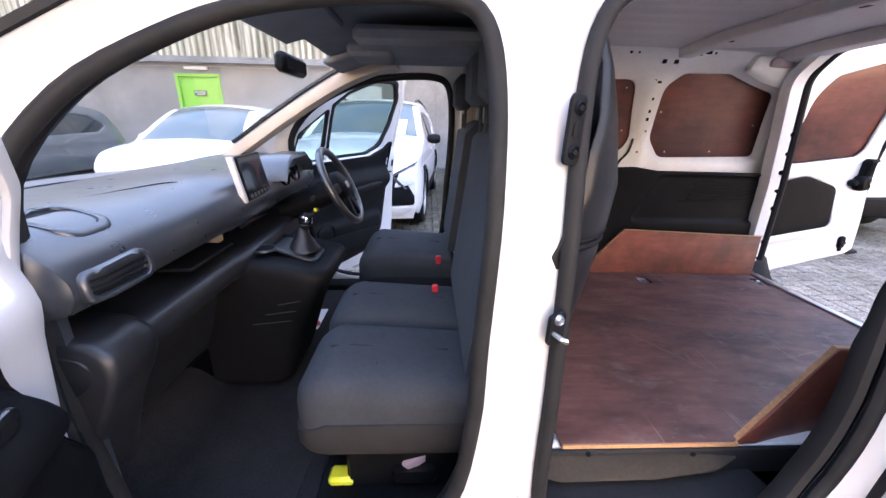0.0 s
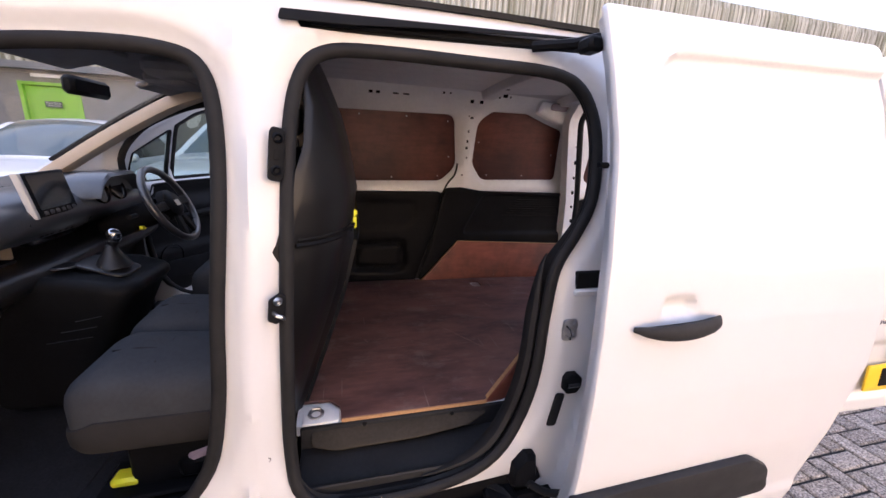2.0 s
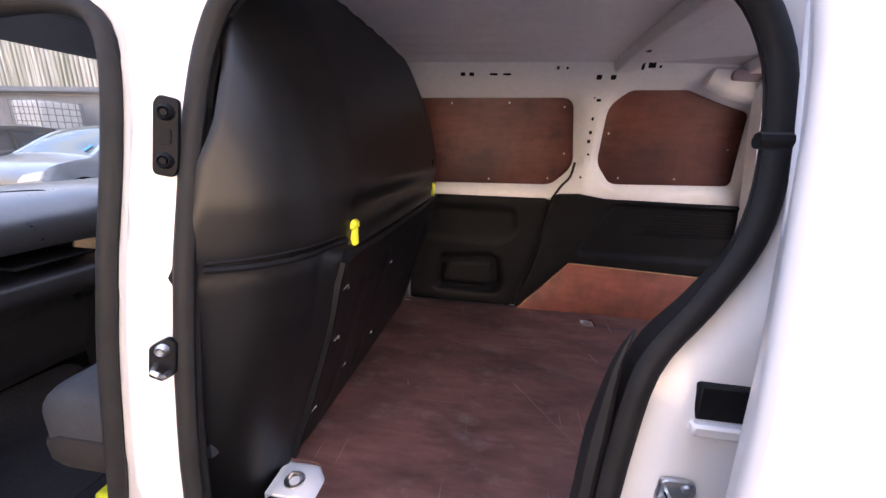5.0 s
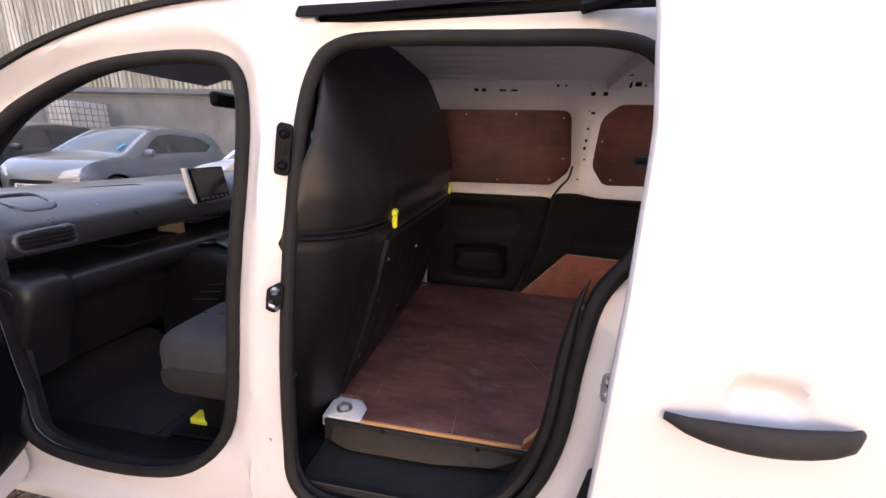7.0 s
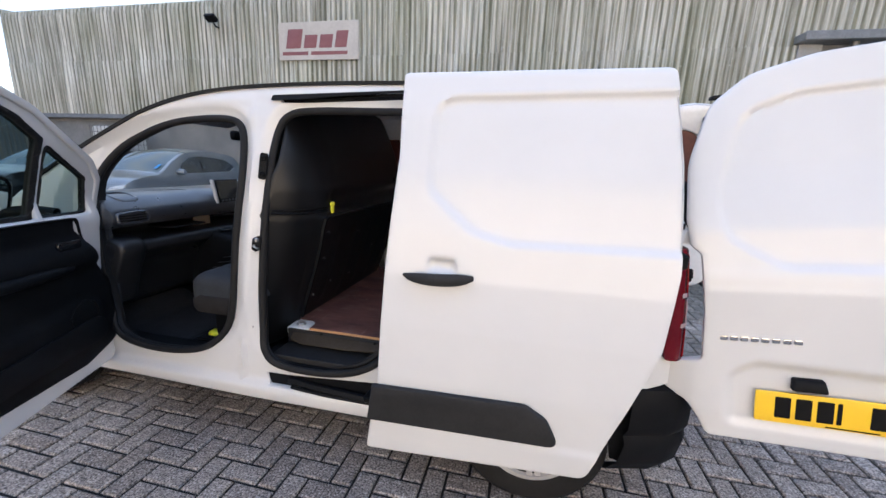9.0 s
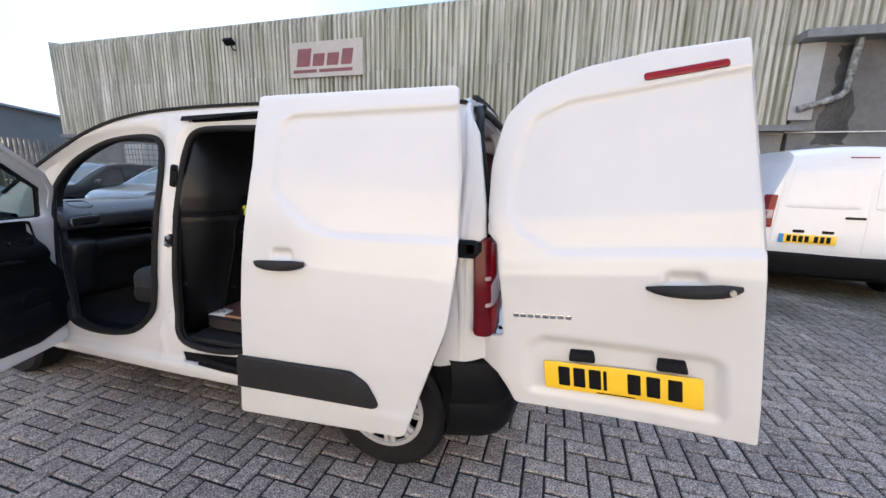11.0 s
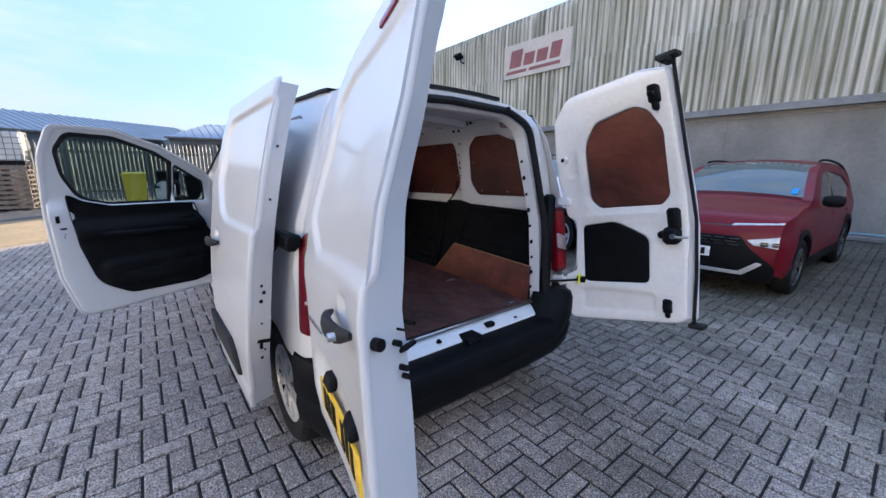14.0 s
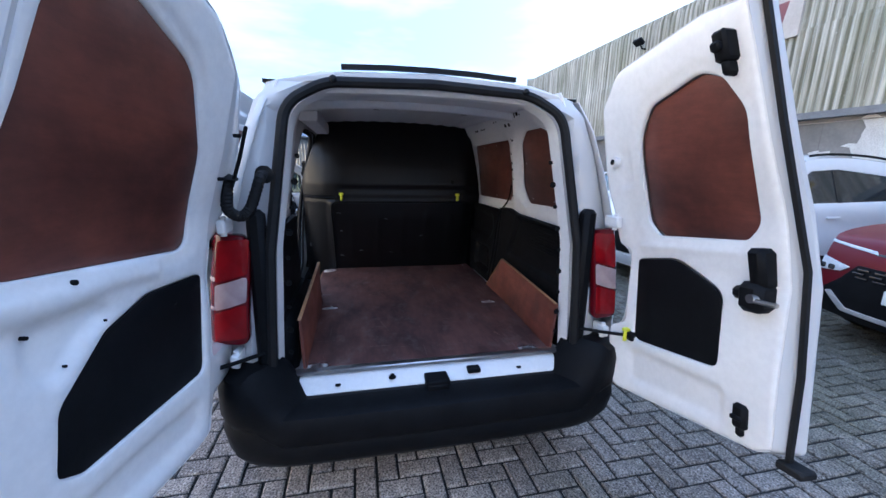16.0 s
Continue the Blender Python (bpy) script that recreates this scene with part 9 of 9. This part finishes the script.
for sg in (-1, 1):
    def corner(u, v, w, sg=sg):
        """Wraps a lamp round the rear corner: u from the rear face forward along the side."""
        s_ = np.interp(u, [0, 0.10, 0.14, 0.18, 0.4], [4.345, 4.33, 4.29, 4.24, 4.02]) - 0.05 * (v - 0.8)
        q_ = np.interp(u, [0, 0.10, 0.14, 0.18, 0.4], [0.755, 0.855, 0.882, 0.893, 0.90]) - 0.10 * np.maximum(v - 0.95, 0)
        k = smooth(u, 0.08, 0.17)
        return wld(s_ + w * (1 - k), sg * (q_ + w * k), v)

    cl_ = part("tail_lamp", sheet(fillet([(0.02, 0.84), (0.27, 0.82), (0.20, 1.06), (0.155, 1.25), (0.03, 1.25)], 0.02), corner, [], 0.04, 0.008, 0.03, lambda P: 0.014 + 0 * P[:, 0]), RED_LAMP, t_, "tall red tail lamp round the corner")
    part("lens", sheet(rect(0.035, 0.13, 0.95, 1.06, 0.015), corner, [], 0.01, 0.003, 0.03, lambda P: 0.018 + 0 * P[:, 0]), CLEAR_LAMP, cl_, "clear lens")
    hwv = lambda u, v, w, sg=sg: wld(u, sg * (np.interp(v, [0.15, 0.35, 0.62, 1.08, 1.7], [0.835, 0.895, 0.905, 0.87, 0.655]) + w), v)
    part("rub_strip", sheet(fillet([(1.35, 0.58), (2.75, 0.56), (2.75, 0.68), (1.38, 0.68)], 0.02), hwv, [], 0.03, 0.008, 0.2, lambda P: 0.016 + 0 * P[:, 0]), BLACK, t_, "black side strip")
    part("middle_rail", sheet(rect(3.05, 3.85, 1.19, 1.25, 0.01), hwv, [], 0.02, 0.003, 0.2, lambda P: 0.006 + 0 * P[:, 0]), BLACK, t_, "black sliding rail")
    for hx in (1.98, 2.28):
        part("door_handle", sheet(rect(hx, hx + 0.17, 0.985, 1.02, 0.012), hwv, [], 0.03, 0.006, 0.2, lambda P: 0.02 + 0 * P[:, 0]), BLACK, t_, "black handle")
    for gx in (2.32, 3.0):
        part("door_gap", sheet(rect(gx, gx + 0.008, 0.42, 1.6, 0.001), hwv, [], 0.004, 0, 0.2, lambda P: 0.0025 + 0 * P[:, 0]), INK, t_)

# ---- beyond the yard ----
SLATE = surface("blue_grey_sheet_roof", (0.20, 0.24, 0.29), (0.27, 0.31, 0.36), 0.5, 0.6, spot=0.06)
SHED = surface("grey_blue_cladding", (0.11, 0.13, 0.145), (0.15, 0.17, 0.185), 0.7, 0.5, spot=0.08)
GALV = surface("galvanised_steel", (0.13, 0.13, 0.125), (0.21, 0.21, 0.20), 0.5, 3, metal=0.4, spot=0.2)


def shed(name, label, x0, x1, y0, y1, eave, ridge, windows=(), hip=0.0):
    """A low building with a seamed metal roof, its ridge along y."""
    th = thing(name, ((x0 + x1) / 2, (y0 + y1) / 2, 0), label, "building")
    part("wall", sheet([(y0, -0.04), (y1, -0.04), (y1, eave), (y0, eave)], lambda u, v, w: np.stack([x1 + w, u, v], 1), [[(a, b), (c, b), (c, d), (a, d)] for a, c, b, d in windows], 0.25, 0, 2.5), SHED, th, "grey clad wall")
    part("core", box(x0, x1 - 0.26, y0 + 0.02, y1 - 0.02, -0.03, eave - 0.02, 0.02), SHED, th)
    for a, c, b, d in windows:
        w_ = part("window", box(x1 - 0.14, x1 - 0.10, a, c, b, d, 0.003), DARK_GLASS, th, "dark window")
        n = max(1, round((c - a) / 0.9))
        part("frame", join(*[box(x1 - 0.12, x1 - 0.04, a + (c - a) * k / n - 0.03, a + (c - a) * k / n + 0.03, b, d, 0.004) for k in range(n + 1)], box(x1 - 0.12, x1 - 0.04, a, c, b - 0.03, b + 0.03, 0.004), box(x1 - 0.12, x1 - 0.04, a, c, d - 0.03, d + 0.03, 0.004)), GALV, w_)
    xm = (x0 + x1) / 2
    part("roof", slab([[(x1 + 0.35, y0 - 0.3, eave), (x1 + 0.35, y1 + 0.3, eave)], [(xm, y0 - 0.3 + hip, ridge), (xm, y1 + 0.3 - hip, ridge)], [(x0 - 0.35, y0 - 0.3, eave), (x0 - 0.35, y1 + 0.3, eave)]], 0.12), SLATE, th, "blue-grey seamed metal roof")
    n = int((y1 - y0) / 0.6)
    part("roof_seam", join(*[sweep([(x1 + 0.35, y0 + k * 0.6, eave + 0.02), (xm if hip == 0 else x1 + 0.35 + (xm - x1 - 0.35) * min(1, (k * 0.6 + 0.3) / hip, (y1 - y0 + 0.3 - k * 0.6) / hip), y0 + k * 0.6, ridge + 0.02 if hip == 0 else eave + 0.02 + (ridge - eave) * min(1, (k * 0.6 + 0.3) / hip, (y1 - y0 + 0.3 - k * 0.6) / hip))], [(-0.02, -0.02), (0.02, -0.02), (0.02, 0.05), (-0.02, 0.05)]) for k in range(n)]), SLATE, th)
    part("gutter", box(x1 + 0.33, x1 + 0.46, y0 - 0.3, y1 + 0.3, eave - 0.1, eave + 0.03, 0.01), GALV, th)
    return th


long_shed = shed("long_shed", "long grey shed with a blue-grey seamed roof", -48, -38, -20, 7, 4.0, 5.85)
long_shed.rotation_euler = (0, 0, radians(38))
shed("grey_house", "grey two-storey office with metal roof and small windows", -43, -34, 2.2, 12.6, 3.75, 5.3, [(3.0, 4.2, 2.3, 3.3), (5.4, 6.8, 2.3, 3.35), (7.6, 9.0, 2.25, 3.2), (9.9, 11.2, 2.15, 3.0)], 3.6)
# palisade fence
fence = thing("palisade_fence", (-19.5, -4, 0), "galvanised steel palisade fence with pointed pales", "fence")
RUNS = [((-18.0, 3.2), (-18.0, -4.6)), ((-18.0, -4.6), (-10.4, -10.3)), ((-18.0, 11.0), (-18.0, 6.5))]
pale_g = ([(-0.012, -0.036, 0.05), (0.012, -0.02, 0.05), (0.012, 0.02, 0.05), (-0.012, 0.036, 0.05), (-0.012, -0.036, 2.28), (0.012, -0.02, 2.28), (0.012, 0.02, 2.28), (-0.012, 0.036, 2.28), (0.0, -0.012, 2.47), (0.0, 0.012, 2.47)],
          [(0, 1, 2, 3), (0, 4, 5, 1), (1, 5, 6, 2), (2, 6, 7, 3), (3, 7, 4, 0), (4, 8, 5), (5, 8, 9, 6), (6, 9, 7), (4, 7, 9, 8)])
pale_me = mesh_of("pale", pale_g, GALV)
for (xa, ya), (xb, yb) in RUNS:
    run_, turn_ = math.hypot(xb - xa, yb - ya), math.atan2(yb - ya, xb - xa)
    rm_ = Matrix.Translation((xa, ya, 0)) @ Matrix.Rotation(turn_, 4, "Z")
    for z in (0.45, 2.05):
        part("rail", move(box(0, run_, -0.02, 0.03, z - 0.04, z + 0.04, 0.006), rm_), GALV, fence)
    for k in range(int(run_ / 0.152)):
        o = new("pale", pale_me)
        o.parent = fence
        o.matrix_basis = Matrix.Translation(-Vector(fence.location)) @ rm_ @ Matrix.Translation((0.07 + k * 0.152, 0.045, 0)) @ Matrix.Rotation(radians(90), 4, "Z")
    for k in range(int(run_ / 2.6) + 1):
        part("post", move(box(k * 2.6, k * 2.6 + 0.1, -0.10, -0.025, 0, 2.4, 0.006), rm_), GALV, fence)
# bins, pallets and a caged tank by the fence
def wheelie(x, y, mat, label, h=1.35, w=0.62):
    th = thing("wheelie_bin", (x, y, 0), label, "bin", "bins by the fence")
    part("body", loft([[(x + sx * w * k, y + sy * w * k, z) for sx, sy in ((-0.5, -0.5), (0.5, -0.5), (0.5, 0.5), (-0.5, 0.5))] for z, k in ((0.08, 0.8), (h * 0.9, 1.0))]), mat, th)
    part("lid", loft([[(x + sx * w * k, y + sy * w * k, z) for sx, sy in ((-0.5, -0.5), (0.55, -0.5), (0.55, 0.5), (-0.5, 0.5))] for z, k in ((h * 0.9, 1.06), (h * 0.95, 1.06), (h, 0.8))]), mat, th)
    for s_ in (-1, 1):
        part("wheel", tube([(x - w * 0.35, y + s_ * w * 0.42, 0.1), (x - w * 0.35, y + s_ * w * 0.5, 0.1)], 0.1, 14, up=(0, 0, 1)), RUBBER, th)


BIN_Y = surface("yellow_bin_plastic", (0.55, 0.46, 0.03), (0.62, 0.52, 0.05), 0.5, 4)
wheelie(-15.1, -0.1, BIN_Y, "yellow wheelie bin by the fence", 1.25, 0.72)
wheelie(-15.4, 0.95, BLACK, "black wheelie bin by the fence", 1.3, 0.72)
wheelie(-15.5, 1.8, BLACK, "black wheelie bin by the fence", 1.15, 0.62)
blk = thing("storage_bin", (-16.4, -4.75, 0), "tall black plastic storage container beside pallets", "container")
part("body", loft([[(-16.4 + sx * k, -4.75 + sy * k, z) for sx, sy in ((-0.5, -0.45), (0.5, -0.45), (0.5, 0.45), (-0.5, 0.45))] for z, k in ((0.0, 0.96), (2.3, 1.0), (2.35, 1.07), (2.45, 1.07), (2.5, 0.95))]), BLACK, blk)
WOOD = surface("weathered_pallet_wood", (0.16, 0.13, 0.10), (0.26, 0.215, 0.165), 0.85, 3, stretch=(1, 6, 6), spot=0.25)
for k in range(9):
    z0 = k * 0.165
    p_ = thing("pallet", (-16.3, -3.6, z0), "weathered wooden pallet in a stack", "pallet", "stacked pallets")
    ox = 0.04 * math.sin(k * 2.1)
    for q in range(5):
        part("board", box(-16.9 + ox, -15.7 + ox, -4.2 + q * 0.285, -4.09 + q * 0.285, z0 + 0.128, z0 + 0.15, 0.003), WOOD, p_)
    for q in range(3):
        part("bearer", box(-16.9 + ox + q * 0.545, -16.79 + ox + q * 0.545, -4.2, -2.95, z0 + 0.02, z0 + 0.128, 0.004), WOOD, p_)
    for q in range(3):
        part("board", box(-16.9 + ox, -15.7 + ox, -4.2 + q * 0.58, -4.09 + q * 0.58, z0 + 0.0, z0 + 0.02, 0.003), WOOD, p_)


def ibc(x, y, z, label):
    th = thing("caged_tank", (x, y, z), label, "tank")
    part("bottle", box(x - 0.48, x + 0.48, y - 0.58, y + 0.58, z + 0.14, z + 1.12, 0.06), surface("translucent_tank", (0.55, 0.56, 0.55), (0.65, 0.65, 0.63), 0.5, 2), th, "white plastic bottle")
    for k in range(6):
        zz_ = z + 0.15 + k * 0.19
        part("cage_ring", tube([(x - 0.51, y - 0.61, zz_), (x + 0.51, y - 0.61, zz_), (x + 0.51, y + 0.61, zz_), (x - 0.51, y + 0.61, zz_)], 0.011, 6, closed=True), GALV, th)
    for k in range(7):
        for yy in (y - 0.61, y + 0.61):
            part("cage_bar", tube([(x - 0.5 + k * 0.166, yy, z + 0.14), (x - 0.5 + k * 0.166, yy, z + 1.12)], 0.009, 6, up=(1, 0, 0)), GALV, th)
        for xx in (x - 0.51, x + 0.51):
            part("cage_bar", tube([(xx, y - 0.6 + k * 0.2, z + 0.14), (xx, y - 0.6 + k * 0.2, z + 1.12)], 0.009, 6, up=(1, 0, 0)), GALV, th)
    part("base", box(x - 0.5, x + 0.5, y - 0.6, y + 0.6, z, z + 0.14, 0.01), BLACK, th)


ibc(-16.3, -3.55, 9 * 0.165, "white caged liquid tank on top of stacked pallets")
ibc(-13.0, 10.3, 0.0, "white caged liquid tank beside the workshop wall")
ibc(-13.0, 10.3, 1.16, "white caged liquid tank stacked on another")
# traffic cones
for cx, cy in ((-10.15, -6.3), (-10.85, -6.2)):
    th = thing("traffic_cone", (cx, cy, -0.02), "orange traffic cone with a white band on the verge", "cone", "cones")
    part("body", lathe([(0.16, 0.03), (0.12, 0.25), (0.055, 0.62), (0.03, 0.75), (0, 0.75)], 16, Matrix.Translation((cx, cy, -0.02))), surface("cone_orange", (0.6, 0.09, 0.03), (0.7, 0.12, 0.05), 0.5, 5), th)
    part("band", lathe([(0.122, 0.25), (0.084, 0.45), (0.082, 0.45), (0.12, 0.25)], 16, Matrix.Translation((cx, cy, -0.019)) @ Matrix.Diagonal((1.04, 1.04, 1, 1))), PLATE_WHITE, th, "white band")
    part("base", box(cx - 0.2, cx + 0.2, cy - 0.2, cy + 0.2, -0.02, 0.02, 0.008), BLACK, th)
# pale sheeted building and flood lamp in the sun
shelter = thing("sheeted_building", (-24, -14.5, 0), "pale sheeted building lit by low sun", "building")
part("wall", sheet([(-27.7, 0), (-14.0, 0), (-14.0, 7.6), (-24.6, 7.6), (-27.2, 7.1), (-27.6, 6.6)], lambda u, v, w: np.stack([u, -12.5 + w + 0.06 * np.sin(u * 4) + 0.02 * np.sin(v * 2 + u), v], 1), [], 0.2, 0, 0.4), surface("pale_sheeting", (0.11, 0.085, 0.045), (0.24, 0.20, 0.13), 0.7, 1.2, stretch=(3, 3, 0.25)), shelter, "pale weathered sheeting")
part("core", box(-27.4, -14.2, -15.8, -12.8, 0, 6.4, 0.02), SHED, shelter)
mast = thing("flood_lamp_mast", (-27, -9.4, 0), "thin mast with a white flood lamp", "lamp post")
part("pole", tube([(-27, -9.4, 0), (-27, -9.4, 6.75)], 0.05, 8, up=(1, 0, 0)), GALV, mast)
part("lamp", box(-27.15, -26.8, -9.62, -9.08, 6.75, 7.15, 0.05), PLATE_WHITE, mast)
part("bracket", tube([(-27, -9.4, 6.8), (-27.0, -9.9, 6.85), (-27.0, -10.5, 7.5)], 0.04, 6), BLACK, mast)
# verge grass: tufts of blades
rg2 = random.Random(11)
GRASS = surface("verge_grass", (0.045, 0.075, 0.018), (0.10, 0.13, 0.035), 0.85, 1.5)
GV, GF = [], []
for k in range(5200):
    x, y = rg2.uniform(-20.8, -11.5), rg2.uniform(-9.5, -4.9)
    if x > -17 and y > -6.0 - 0.25 * (x + 17):
        continue
    a_, h, w = rg2.uniform(0, 6.28), rg2.uniform(0.05, 0.2), rg2.uniform(0.01, 0.03)
    dx, dy = math.cos(a_), math.sin(a_)
    i = len(GV)
    GV += [(x - dy * w, y + dx * w, -0.02), (x + dy * w, y - dx * w, -0.02), (x + dx * h * 0.5, y + dy * h * 0.5, h)]
    GF.append((i, i + 1, i + 2))
me = bpy.data.meshes.new("verge_grass")
me.from_pydata(GV, [], GF)
me.materials.append(GRASS)
tagged(new("verge_grass", me), "short green verge grass by the fence", "grass", kind="stuff")


# trees: tapered limbs and many small leaves
def tree(x, y, h, spread, seed, label, leaves=2600, fork=0.35):
    rt = random.Random(seed)
    th = thing("tree", (x, y, 0), label, "tree")
    limbs = [tube_taper([(x, y, 0), (x + 0.1, y, h * fork * 0.5), (x, y + 0.1, h * fork)], 0.25, 0.17)]
    tips = []
    for k in range(9):
        a_ = k * 2.4 + rt.uniform(-0.3, 0.3)
        rr_ = spread * rt.uniform(0.45, 0.9)
        top_ = h * rt.uniform(0.62, 0.93)
        mid = (x + math.cos(a_) * rr_ * 0.45, y + math.sin(a_) * rr_ * 0.45, (h * fork + top_) / 2)
        end = (x + math.cos(a_) * rr_, y + math.sin(a_) * rr_, top_)
        limbs.append(tube_taper([(x, y, h * fork * 0.9), mid, end], 0.12, 0.03))
        tips += [end, mid, ((mid[0] + end[0]) / 2, (mid[1] + end[1]) / 2, (mid[2] + end[2]) / 2 + 0.3)]
    part("trunk", join(*limbs), WOOD, th)
    V, F = [], []
    for k in range(leaves):
        cx, cy, cz = tips[rt.randrange(len(tips))]
        s = spread * 0.30
        p = Vector((cx + rt.gauss(0, s * 0.55), cy + rt.gauss(0, s * 0.55), cz + rt.gauss(0, s * 0.42)))
        d1 = Vector((rt.gauss(0, 1), rt.gauss(0, 1), rt.gauss(0, 1))).normalized()
        d2 = d1.orthogonal().normalized()
        l = rt.uniform(0.09, 0.2)
        i = len(V)
        V += [tuple(p - d1 * l), tuple(p + d2 * l * 0.5), tuple(p + d1 * l), tuple(p - d2 * l * 0.5)]
        F.append((i, i + 1, i + 2, i + 3))
    part("crown", (V, F), LEAF, th)


def tube_taper(path, r0, r1):
    pts = spline(path, 5, closed=False)
    return sweep(pts, disc(1.0, 7), scale=[r0 + (r1 - r0) * i / (len(pts) - 1) for i in range(len(pts))], up=(0.1, 1, 0.05))


LEAF = surface("dark_foliage", (0.022, 0.035, 0.012), (0.05, 0.065, 0.02), 0.7, 1.0)
tree(-44, 17.6, 9.0, 2.5, 4, "dark green tree behind the grey office", 9000, 0.4)
back_shed = thing("back_shed", (-54, 25, 0), "dark grey shed with a pale sloping roof edge behind the tree", "building")
part("gable", sheet([(15, 0), (36, 0), (36, 5.4), (21.6, 7.0), (15, 5.2)], lambda u, v, w: np.stack([-48 + w, u, v], 1), [], 0.3, 0, 3), SHED, back_shed, "dark grey clad gable")
part("roof_edge", sweep([(-47.8, 15, 5.25), (-47.8, 21.6, 7.05), (-47.8, 36, 5.45)], [(-0.3, -0.1), (0.3, -0.1), (0.3, 0.1), (-0.3, 0.1)]), SLATE, back_shed, "pale roof edge")
# unseen added walls close the yard; the pale one bounces sun onto the van
solid("closing_wall", join(box(-16.5, 28.5, -16.5, -16, -0.05, 8.0, 0.02)), surface("pale_bounce_wall", (0.64, 0.62, 0.59), (0.74, 0.72, 0.69), 0.85, 0.4, spot=0.08), "unseen plain pale wall added to bounce sun onto the van", "wall", kind="structure")
solid("closing_wall", join(box(28, 28.5, -16, 14, -0.05, 6.0, 0.02)), RENDER, "unseen plain grey wall added to close the yard", "wall", kind="structure")

# ---- herringbone blocks, last ----
BP = 0.102
JW = 0.012


def block_geo(i, j, rng):
    """One block of the herringbone, with a chamfered top, as verts and faces."""
    horiz = (i + j) % 4 == 0
    x0, y0 = 0.064 + i * BP, 0.027 + j * BP
    x1, y1 = (x0 + 2 * BP, y0 + BP) if horiz else (x0 + BP, y0 + 2 * BP)
    dz, tx, ty = rng.uniform(-0.0018, 0.0018), rng.uniform(-0.008, 0.008), rng.uniform(-0.008, 0.008)
    h = JW / 2 + rng.uniform(-0.0012, 0.0012)
    c = 0.007
    cx, cy = (x0 + x1) / 2, (y0 + y1) / 2
    V = []
    for inset, z in ((h, -0.03), (h, -0.006), (h + c, 0.0)):
        for px, py in ((x0 + inset, y0 + inset), (x1 - inset, y0 + inset), (x1 - inset, y1 - inset), (x0 + inset, y1 - inset)):
            V.append((px, py, z + dz + tx * (px - cx) + ty * (py - cy)))
    F = [(8, 9, 10, 11)]
    for a in (0, 4):
        for k in range(4):
            q = (k + 1) % 4
            F.append((a + k, a + q, a + 4 + q, a + 4 + k))
    return V, F


cells = []
for i in range(int((PX0 - 0.064) / BP) + 1, int((PX1 - 0.064) / BP) - 2):
    for j in range(int((PY0 - 0.027) / BP) + 1, int((PY1 - 0.027) / BP) - 2):
        if (i + j) % 4 in (0, 2):
            cells.append((i, j))
far = np.array([(0.166 + i * BP, 0.129 + j * BP) for i, j in cells])
clear_ = sdf(far, TAN) < 0.0
cells = [c for c, k in zip(cells, clear_) if k]
rng_b = random.Random(5)
near, rest = [], []
for i, j in cells:
    x, y = 0.064 + i * BP, 0.027 + j * BP
    (near if (0.55 < x < 3.2 and -0.75 < y < 0.30 and (x > 1.0 or y > -0.4)) and len(near) < 290 else rest).append((i, j))
shapes = {}
for i, j in near:
    k = ((i + j) % 4, rng_b.randrange(5))
    c = Vector((0.064 + i * BP, 0.027 + j * BP, 0))
    if k not in shapes:
        V, F = block_geo(i, j, rng_b)
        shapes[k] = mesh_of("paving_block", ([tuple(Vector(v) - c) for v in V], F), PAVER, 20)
    ob = new("paving_block", shapes[k])
    ob.parent = bedding
    ob.location = c - Vector(bedding.location)
VV, FF = [], []
for i, j in rest:
    V, F = block_geo(i, j, rng_b)
    s = len(VV)
    VV += V
    FF += [tuple(s + q for q in f) for f in F]
me = bpy.data.meshes.new("paving_blocks")
me.from_pydata(VV, [], FF)
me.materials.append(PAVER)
pb = new("paving_blocks", me)
pb.parent = bedding
pb.location = -Vector(bedding.location)
tagged(pb, "", kind="stuff")
